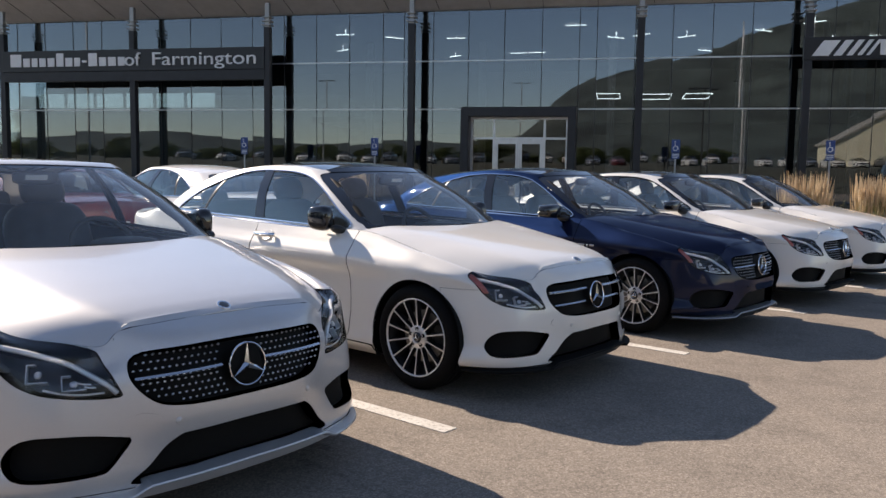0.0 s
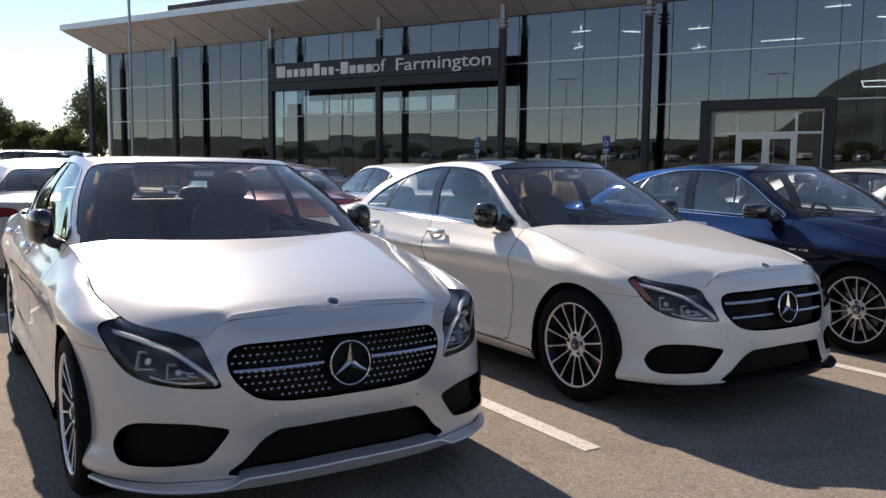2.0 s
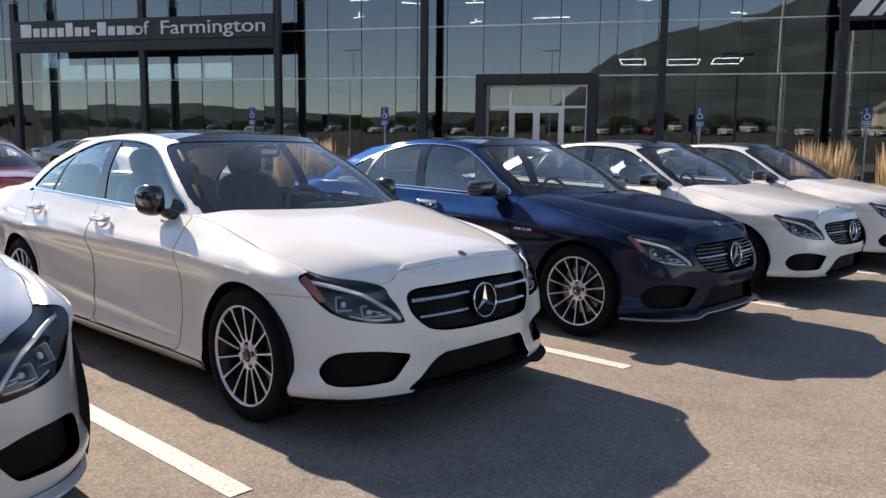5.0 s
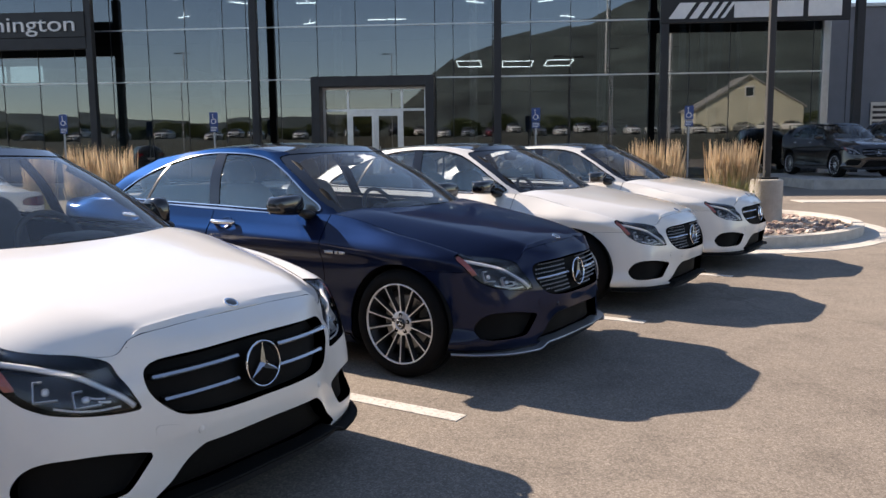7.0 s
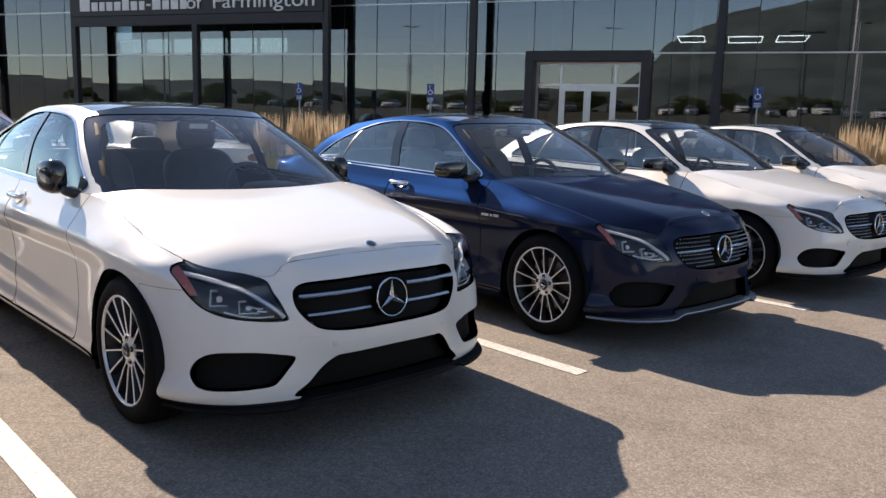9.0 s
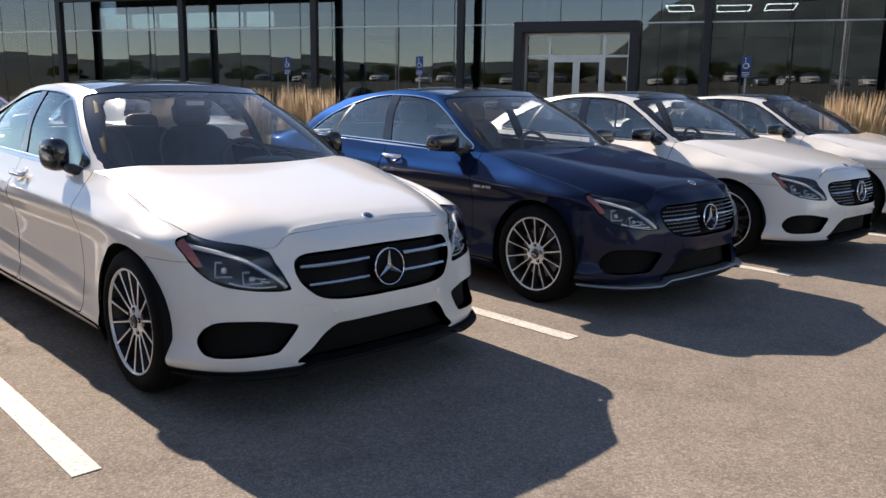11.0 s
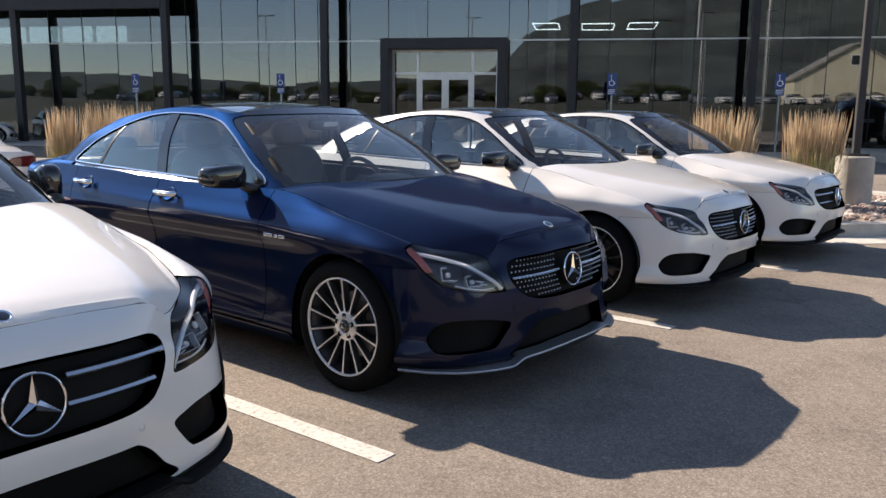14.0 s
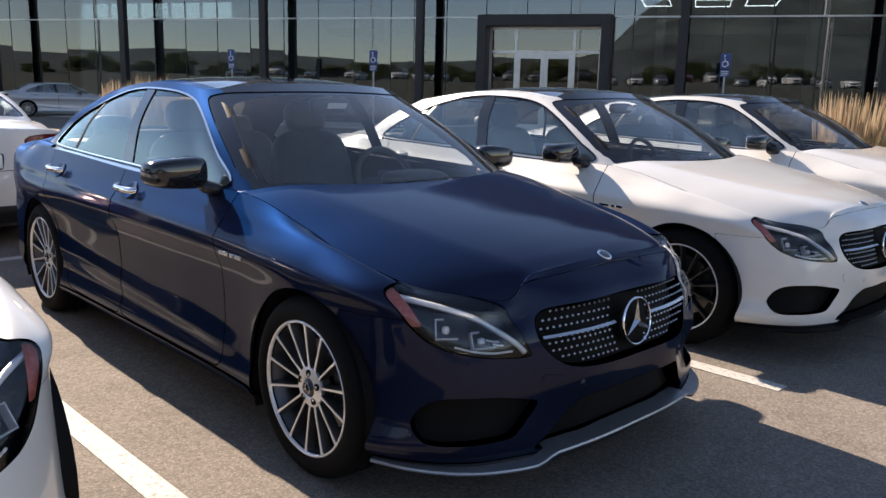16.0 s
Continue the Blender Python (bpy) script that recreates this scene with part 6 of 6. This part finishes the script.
def stone_mesh(seed, mat_):
    r = random.Random(seed)
    bm = bmesh.new()
    bmesh.ops.create_icosphere(bm, subdivisions=1, radius=1)
    for v in bm.verts:
        v.co = v.co * r.uniform(0.68, 1.2)
        v.co.z *= 0.62
    me = as_mesh("stone", bm, False)
    me.materials.append(mat_)
    return me


stones = [stone_mesh(k, STONE2 if k % 2 else STONE) for k in range(8)]
for k in range(299):
    al, ac = rnd.uniform(-0.9, 1.2), rnd.uniform(11.7, 16.9)
    if al > 1.15 - ((ac - 14.3) / 2.75)**2 * 2.2:
        continue
    x, y = row(al, ac)
    s = rnd.uniform(0.035, 0.075)
    ob = new("stone", stones[k % 8])
    ob.parent = isl
    ob.matrix_world = pose(x, y, 0.10 + s * 0.25, rnd.uniform(-15, 15), rnd.uniform(-15, 15), rnd.uniform(0, 360)) @ Matrix.Diagonal((s * rnd.uniform(0.9, 1.5), s, s, 1))
small = bmesh.new()
for k in range(900):
    al, ac = rnd.uniform(-0.9, 1.2), rnd.uniform(11.6, 17.0)
    if al > 1.12 - ((ac - 14.3) / 2.75)**2 * 2.2:
        continue
    x, y = row(al, ac)
    s = rnd.uniform(0.022, 0.05)
    m = pose(x, y, 0.10 + s * 0.3, rnd.uniform(-30, 30), rnd.uniform(-30, 30), rnd.uniform(0, 360))
    vs = [small.verts.new(m @ (Vector(d) * s * rnd.uniform(0.7, 1.3))) for d in ((1, 0, 0), (0, 1, 0), (-1, 0, 0), (0, -1, 0), (0, 0, 0.7), (0, 0, -0.7))]
    for a, b in ((0, 1), (1, 2), (2, 3), (3, 0)):
        small.faces.new((vs[a], vs[b], vs[4]))
        small.faces.new((vs[b], vs[a], vs[5]))
part("rubble", small, STONE, isl, "small broken stones")["kind"] = "stuff"
isl2 = island("narrow kerbed island at the end of the second row", -10.6, -4.9, 6.15, 8.4)


def lamp_post(x, y, height=7.5, pole_paint=POLE):
    lp = tagged(new("lamp_post"), "tall dark steel lamp post on a round concrete base", "lamp post", "lamp posts")
    lp.location = (x, y, 0)
    bm = bmesh.new()
    m = Matrix.Rotation(math.pi / 2, 4, "X")
    lathe(bm, [(0.0001, 0.82), (0.22, 0.82), (0.255, 0.81), (0.265, 0.79), (0.265, 0.0)], 40, m)
    part("concrete_base", bm, CONCRETE, lp, "round pale concrete base", smooth=False)
    p = part("pole", boxes(((-0.052, -0.052, 0.85), (0.052, 0.052, height)), bevel=0.01), pole_paint, lp, "square steel pole")
    part("foot_plate", boxes(((-0.15, -0.15, 0.82), (0.15, 0.15, 0.855)), bevel=0.005), DARKMETAL, p)
    for s in (1, -1):
        a = part("arm", boxes(((min(0.07 * s, 0.5 * s), -0.03, height - 0.12), (max(0.07 * s, 0.5 * s), 0.03, height - 0.06))), DARKMETAL, p)
        part("lamp_head", boxes(((min(0.45 * s, 1.05 * s), -0.17, height - 0.14), (max(0.45 * s, 1.05 * s), 0.17, height - 0.04)), bevel=0.02), DARKMETAL, a)
    return lp


lamp_post(6.36, 17.0)
# pale steel puts the sunlight on these poles into their colour
for x, y in ((-11.0, -24.0), (14.2, -20.6), (20.7, -20.6), (-34.0, -18.0), (-32.1, 28.5)):
    lamp_post(x, y, 12.5, GALV)

# ---------------------------------------------------------------- feather grass
GREENBLADE = make_leaf("grass_leaf", (0.13, 0.15, 0.05), (0.32, 0.29, 0.13))
PLUME = make_leaf("grass_plume", (0.40, 0.285, 0.19), (0.74, 0.61, 0.44), 0.8)


def blade(bm, root, tip, bend, w):
    root, tip = Vector(root), Vector(tip)
    side = Vector((-(tip - root).y, (tip - root).x, 0))
    side = side.normalized() if side.length > 1e-4 else Vector((1, 0, 0))
    prev = None
    for k in range(4):
        u = k / 3
        p = root.lerp(tip, u) + bend * (u * u)
        hw = w * (1 - 0.85 * u) / 2
        a, b = bm.verts.new(p - side * hw), bm.verts.new(p + side * hw)
        if prev:
            bm.faces.new((prev[0], prev[1], b, a))
        prev = (a, b)


def grass_clump(seed, size, z=0.1):
    r = random.Random(seed)
    g = tagged(new("feather_grass"), "clump of tan feather reed grass with upright plumes", "grass", "feather grass clumps")
    bm = bmesh.new()
    for k in range(260):
        a, d = r.uniform(0, 6.283), r.uniform(0, 0.22) * size
        q = r.uniform(0.15, 0.55) * size
        blade(bm, (d * math.cos(a), d * math.sin(a), z), (q * math.cos(a), q * math.sin(a), z + r.uniform(0.5, 0.98) * size), Vector((0.12 * math.cos(a), 0.12 * math.sin(a), -0.08)), 0.012)
    tuft, bm = bm, bmesh.new()
    for k in range(420):
        a, d = r.uniform(0, 6.283), math.sqrt(r.random()) * 0.31 * size
        q = d + r.uniform(0.0, 0.17) * size
        root = Vector((d * math.cos(a), d * math.sin(a), z))
        tip = Vector((q * math.cos(a), q * math.sin(a), z + r.uniform(0.80, 1.36) * size))
        blade(tuft, root, tip, Vector((0.03, -0.02, 0)), 0.006)
        # the plume: crossed slim diamonds on the upper third
        ax = (tip - root).normalized()
        for t in (0, 1.57):
            sv = Vector((math.cos(a + t), math.sin(a + t), 0)) * r.uniform(0.005, 0.011)
            p0, p1, p2 = root.lerp(tip, 0.70), root.lerp(tip, 0.84), tip + ax * 0.02 + Vector((0.03, -0.02, 0))
            mid = p1 + Vector((0.02, -0.015, 0))
            vs = [bm.verts.new(v) for v in (p0 + Vector((0.015, -0.01, 0)), mid - sv, p2, mid + sv)]
            bm.faces.new(vs)
    part("leaf_tuft", tuft, GREENBLADE, g, "green and straw leaves")["kind"] = "stuff"
    part("plume_cluster", bm, PLUME, g, "tan feathery plumes")["kind"] = "stuff"
    return g


clumps = [grass_clump(3 + k, 1.0) for k in range(3)]
spots = [(-1.25, 12.40, 1.04), (-0.55, 14.0, 1.04), (-8.45, 6.95, 0.96), (-7.40, 7.0, 1.0), (-6.75, 7.1, 0.98)]
for k, (al, ac, s) in enumerate(spots):
    x, y = row(al, ac)
    m = pose(x, y, 0, 0, 0, 77 * k) @ (Matrix.Scale(s, 4) if k < 2 else Matrix.Diagonal((s * 0.6, s * 0.6, s * 1.04, 1)))
    if k < 3:
        clumps[k].matrix_world = m
    else:
        copy_thing(clumps[k % 3], pose(x, y, 0, 0, 0, 77 * k)).scale = (s * 0.6, s * 0.6, s * 1.04)

# kerb and drive before the service wing
tagged(part("drive_kerb", boxes(((9.2, 23.0, 0), (70, 23.9, 0.012))), KERB), "pale concrete gutter strip across the drive", "kerb", kind="structure")
tagged(part("service_pavement", boxes(((11.6, 28.7, 0.0), (70, 35.55, 0.30)), ((15.25, 35.55, 0.0), (70, 47.55, 0.30))), CONCRETE), "concrete apron before the service wing", "pavement", kind="structure")

# ---------------------------------------------------------------- trees
BARK = plain("bark", (0.10, 0.08, 0.06), 0.9, 0.0, 0.3, 9, 0.01)
LEAF = make_leaf("tree_leaf", (0.065, 0.085, 0.035), (0.14, 0.16, 0.07))


def tree(seed, height, spread):
    r = random.Random(seed)
    t = tagged(new("tree"), "broad green tree with an uneven crown", "tree", "trees beyond the car park")
    bm = bmesh.new()
    tube(bm, [(0, 0, -0.1), (0.05, 0, height * 0.2), (0.0, 0.1, height * 0.45), (0.1, 0.1, height * 0.8)], [0.22, 0.18, 0.13, 0.04], 8)
    tips = []
    for k in range(12):
        a, z0 = r.uniform(0, 6.283), height * r.uniform(0.18, 0.6)
        q = spread * r.uniform(0.5, 1.0)
        tip = Vector((q * math.cos(a), q * math.sin(a), z0 + height * r.uniform(0.12, 0.32)))
        tube(bm, [(0, 0, z0), tip * 0.5 + Vector((0, 0, z0 * 0.5)), tip], [0.09, 0.06, 0.02], 6)
        tips.append(tip)
    part("trunk", bm, BARK, t)
    tips += [Vector((r.uniform(-0.4, 0.4) * spread, r.uniform(-0.4, 0.4) * spread, height * r.uniform(0.6, 0.95))) for _ in range(10)]
    verts, faces = [], []
    for tip in tips:
        cr = spread * r.uniform(0.28, 0.5)
        for k in range(420):
            d = Vector((r.gauss(0, 1), r.gauss(0, 1), r.gauss(0, 0.8)))
            p = tip + d.normalized() * cr * r.uniform(0.35, 1.05)
            u = Vector((r.uniform(-1, 1), r.uniform(-1, 1), r.uniform(-1, 1))).normalized()
            w = u.orthogonal().normalized()
            s = r.uniform(0.11, 0.22)
            b = len(verts)
            verts += [p - u * s, p + w * s * 0.6, p + u * s, p - w * s * 0.6]
            faces.append((b, b + 1, b + 2, b + 3))
    me = bpy.data.meshes.new("crown")
    me.from_pydata(verts, [], faces)
    mesh_ob("crown", me, LEAF, t, "many small dark green leaves")["kind"] = "stuff"
    return t


kinds = [tree(21, 8.5, 3.4), tree(22, 7.0, 3.0), tree(23, 10.5, 4.0)]
rnd = random.Random(4)
places = [(-48.5, 44), (-51, 47), (-55, 44), (-58, 52), (-53, 50), (-63, 50), (-68, 46), (-55, 62), (-74, 44), (-80, 46), (-87, 40), (-93, 44), (-100, 36), (-104, 42), (-70, 58), (-62, 60), (-112, 30), (-118, 38), (-50, 64), (-84, 56), (-96, 54), (-126, 26), (-60, 44), (-65, 41), (-71, 40), (-77, 38), (-83, 36), (-90, 33), (-97, 31), (-52, 56), (-57, 57)]
for k, (x, y) in enumerate(places):
    m = pose(x, y, 0, 0, 0, 60 * k) @ (Matrix.Scale(0.8, 4) if k < 3 else Matrix.Identity(4))
    if k < 3:
        kinds[k].matrix_world = m
    else:
        s = rnd.uniform(0.58, 0.86)
        copy_thing(kinds[k % 3], m).scale = (s, s, s)

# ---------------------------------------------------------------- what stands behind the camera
# cool green base colour with the distance haze mixed into it
HILLMAT = plain("dry_hazed_hillside", (0.052, 0.066, 0.060), 0.95, 0.0, 0.62, 0.035)


def hills():
    xs = [-900, -600, -430, -296, -200, -127, -80, -57, -44, -26, -10, 7, 25, 45, 60, 72, 96, 130, 183, 260, 420, 600, 900]
    hs = [24, 30, 26, 28, 22, 25, 24, 30, 45, 59, 64, 68, 72, 77, 80, 86, 93, 106, 126, 138, 130, 100, 60]
    q = np.linspace(-900, 900, 181)
    top = glide(np.array(hs, float)[:, None], xs, q)[:, 0]
    bm = bmesh.new()
    rows = []
    for j, (f, y) in enumerate(((0.0, -180), (0.08, -230), (0.30, -300), (0.65, -370), (1.0, -440), (0.9, -560))):
        line = []
        for x, h in zip(q, top):
            n = noise.fractal(Vector((x / 60, y / 60, 0)), 1.0, 2.0, 5)
            line.append(bm.verts.new((x, y + 14 * n, max(-1, h * f * (1 + (0.10 if f < 0.9 else 0.03) * n)))))
        rows.append(line)
    for a, b in zip(rows, rows[1:]):
        for i in range(len(q) - 1):
            bm.faces.new((a[i], b[i], b[i + 1], a[i + 1]))
    bmesh.ops.recalc_face_normals(bm, faces=bm.faces[:])
    tagged(part("hillside", bm, HILLMAT, smooth=True), "dry green hillside beyond the car park, tinted cool for haze", "hill", kind="structure")


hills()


def barn():
    WALL = plain("tan_boarding", (0.62, 0.56, 0.41), 0.8, 0.0, 0.12, 0.8)
    ROOF = plain("barn_roof", (0.30, 0.28, 0.25), 0.7, 0.0, 0.15, 1.0)
    b = tagged(new("gabled_house"), "tan gabled house across the road", "house")
    bm = bmesh.new()
    x0, x1, y0, y1, e, r = 28.6, 43.0, -49.0, -42.0, 6.5, 10.7
    xm = (x0 + x1) / 2
    vs = [bm.verts.new(p) for y in (y0, y1) for p in ((x0, y, 0), (x1, y, 0), (x1, y, e), (xm, y, r), (x0, y, e))]
    for f in ((0, 1, 2, 3, 4), (9, 8, 7, 6, 5), (0, 5, 6, 1), (1, 6, 7, 2), (4, 9, 5, 0)):
        bm.faces.new([vs[i] for i in f])
    bmesh.ops.recalc_face_normals(bm, faces=bm.faces[:])
    part("wall", bm, WALL, b)
    for s in (1, -1):
        bm = bmesh.new()
        xe = x1 + 0.3 if s > 0 else x0 - 0.3
        pts = [(xm, y, r + 0.02) for y in (y0 - 0.3, y1 + 0.3)] + [(xe, y, e - 0.15) for y in (y1 + 0.3, y0 - 0.3)]
        v = [bm.verts.new(p) for p in pts]
        f = bm.faces.new(v)
        ex = bmesh.ops.extrude_face_region(bm, geom=[f])
        for g in ex["geom"]:
            if isinstance(g, bmesh.types.BMVert):
                g.co.z += 0.25
        bmesh.ops.recalc_face_normals(bm, faces=bm.faces[:])
        part("roof_slope", bm, ROOF, b)
    for x, z0, z1 in ((35.2, 8.0, 9.4),):
        w = part("window", boxes(((x, y1 + 0.004, z0), (x + 1.2, y1 + 0.06, z1))), SIGNWHITE, b, "white window frame")
        part("pane", boxes(((x + 0.12, y1 + 0.061, z0 + 0.12), (x + 1.08, y1 + 0.075, z1 - 0.12))), GLOSSBLACK, w)


barn()


def flagpole(x, y, height):
    """A bare tapered pole with a ball finial and a rope on its cleat."""
    fp = tagged(new("flagpole"), "tall pale bare flagpole across the drive", "flagpole", "flagpoles")
    fp.location = (x, y, 0)
    p = part("pole", tube(bmesh.new(), [(0, 0, 0.0), (0, 0, height * 0.5), (0, 0, height)], [0.085, 0.075, 0.05], 14), PALEPOLE, fp, "white painted tapered pole", smooth=True)
    part("finial", rounded(bmesh.new(), (0, 0, height + 0.1), (0.24, 0.24, 0.24), 2, 16, 10), GALV, p, smooth=True)
    part("collar", lathe(bmesh.new(), [(0.0001, 0.12), (0.16, 0.12), (0.24, 0.02), (0.25, 0.0)], 20, Matrix.Rotation(math.pi / 2, 4, "X")), GALV, p)
    part("rope", tube(bmesh.new(), [(0.16, 0, 1.2), (0.21, 0, height * 0.5), (0.10, 0, height - 0.15)], 0.012, 5), SIGNWHITE, p)


PALEPOLE = plain("pale_pole_paint", (0.62, 0.62, 0.60), 0.45, 0.0, 0.08, 3)
for x in (12.6, 18.9):
    flagpole(x, -11.0, 16.5)
# the upper lot behind the camera, with parked cars and trees, which the glass front mirrors
bm = bmesh.new()
prof = [(-24.0, -0.05), (-27.0, 0.25), (-33.0, 2.6), (-36.0, 3.15), (-80.0, 3.3), (-190.0, 3.4)]
lines = [[bm.verts.new((x, y + 0.5 * math.sin(x * 0.13), z)) for x in range(-260, 261, 20)] for y, z in prof]
for a, b in zip(lines, lines[1:]):
    for i in range(len(a) - 1):
        bm.faces.new((a[i], b[i], b[i + 1], a[i + 1]))
bmesh.ops.recalc_face_normals(bm, faces=bm.faces[:])
BANK = plain("dry_grass_bank", (0.060, 0.060, 0.045), 0.95, 0.0, 0.35, 0.8, 0.02)
tagged(part("upper_lot", bm, BANK, smooth=True), "dry grass bank and upper lot across the road", "bank", kind="structure")
G = "cars parked across the lot"


def far_car(src, x, y, z, turn):
    cp = copy_thing(src, pose(x, y, z, 0, 0, turn))
    cp["group"] = G
    cp["label"] = str(src["label"]).split(" parked")[0].split(", last")[0].split(" with")[0] + " parked across the lot"


for k, (src, x) in enumerate(((r1, -66), (c5, -59), (r1, -52.5), (c5, -46), (c4, -39), (r1, -32.5), (c5, -26), (r1, -19), (s1, -12.5), (c4, -6), (r2, 0.5), (r1, 7), (c5, 13), (c4, 19.5), (r1, 25.5), (c5, 31.5), (c4, 38), (r1, 44.5))):
    far_car(src, x, -39.5 + (k % 3) * 0.4, 3.16, 84 + 5 * (k % 2))
for k, (src, x) in enumerate(((c5, -35.7), (r1, -22.5), (c4, -9.2), (r1, -2.8), (c5, 3.8), (c4, 10.1), (r1, 16.3), (c5, 22.6), (c4, 28.6), (r1, 34.8), (c5, 41.2))):
    far_car(src, x, -39.2 + (k % 2) * 0.5, 3.16, 86)
for src, x in ((c4, 27.0), (r1, 8.5), (s1, -8.0), (c5, -22.0)):
    far_car(src, x, -17.0, 0, 98)
for k in range(74):
    x, y = -125 + 3.3 * k + rnd.uniform(-2, 2), -68 + rnd.uniform(-9, 9)
    if 22 < x < 50:
        continue
    s = rnd.uniform(0.24, 0.44)
    cp = copy_thing(kinds[k % 3], pose(x, y, 3.0, 0, 0, 50 * k))
    cp.scale = (s * 2.2, s * 2.2, s)
    cp["group"] = "trees across the road"
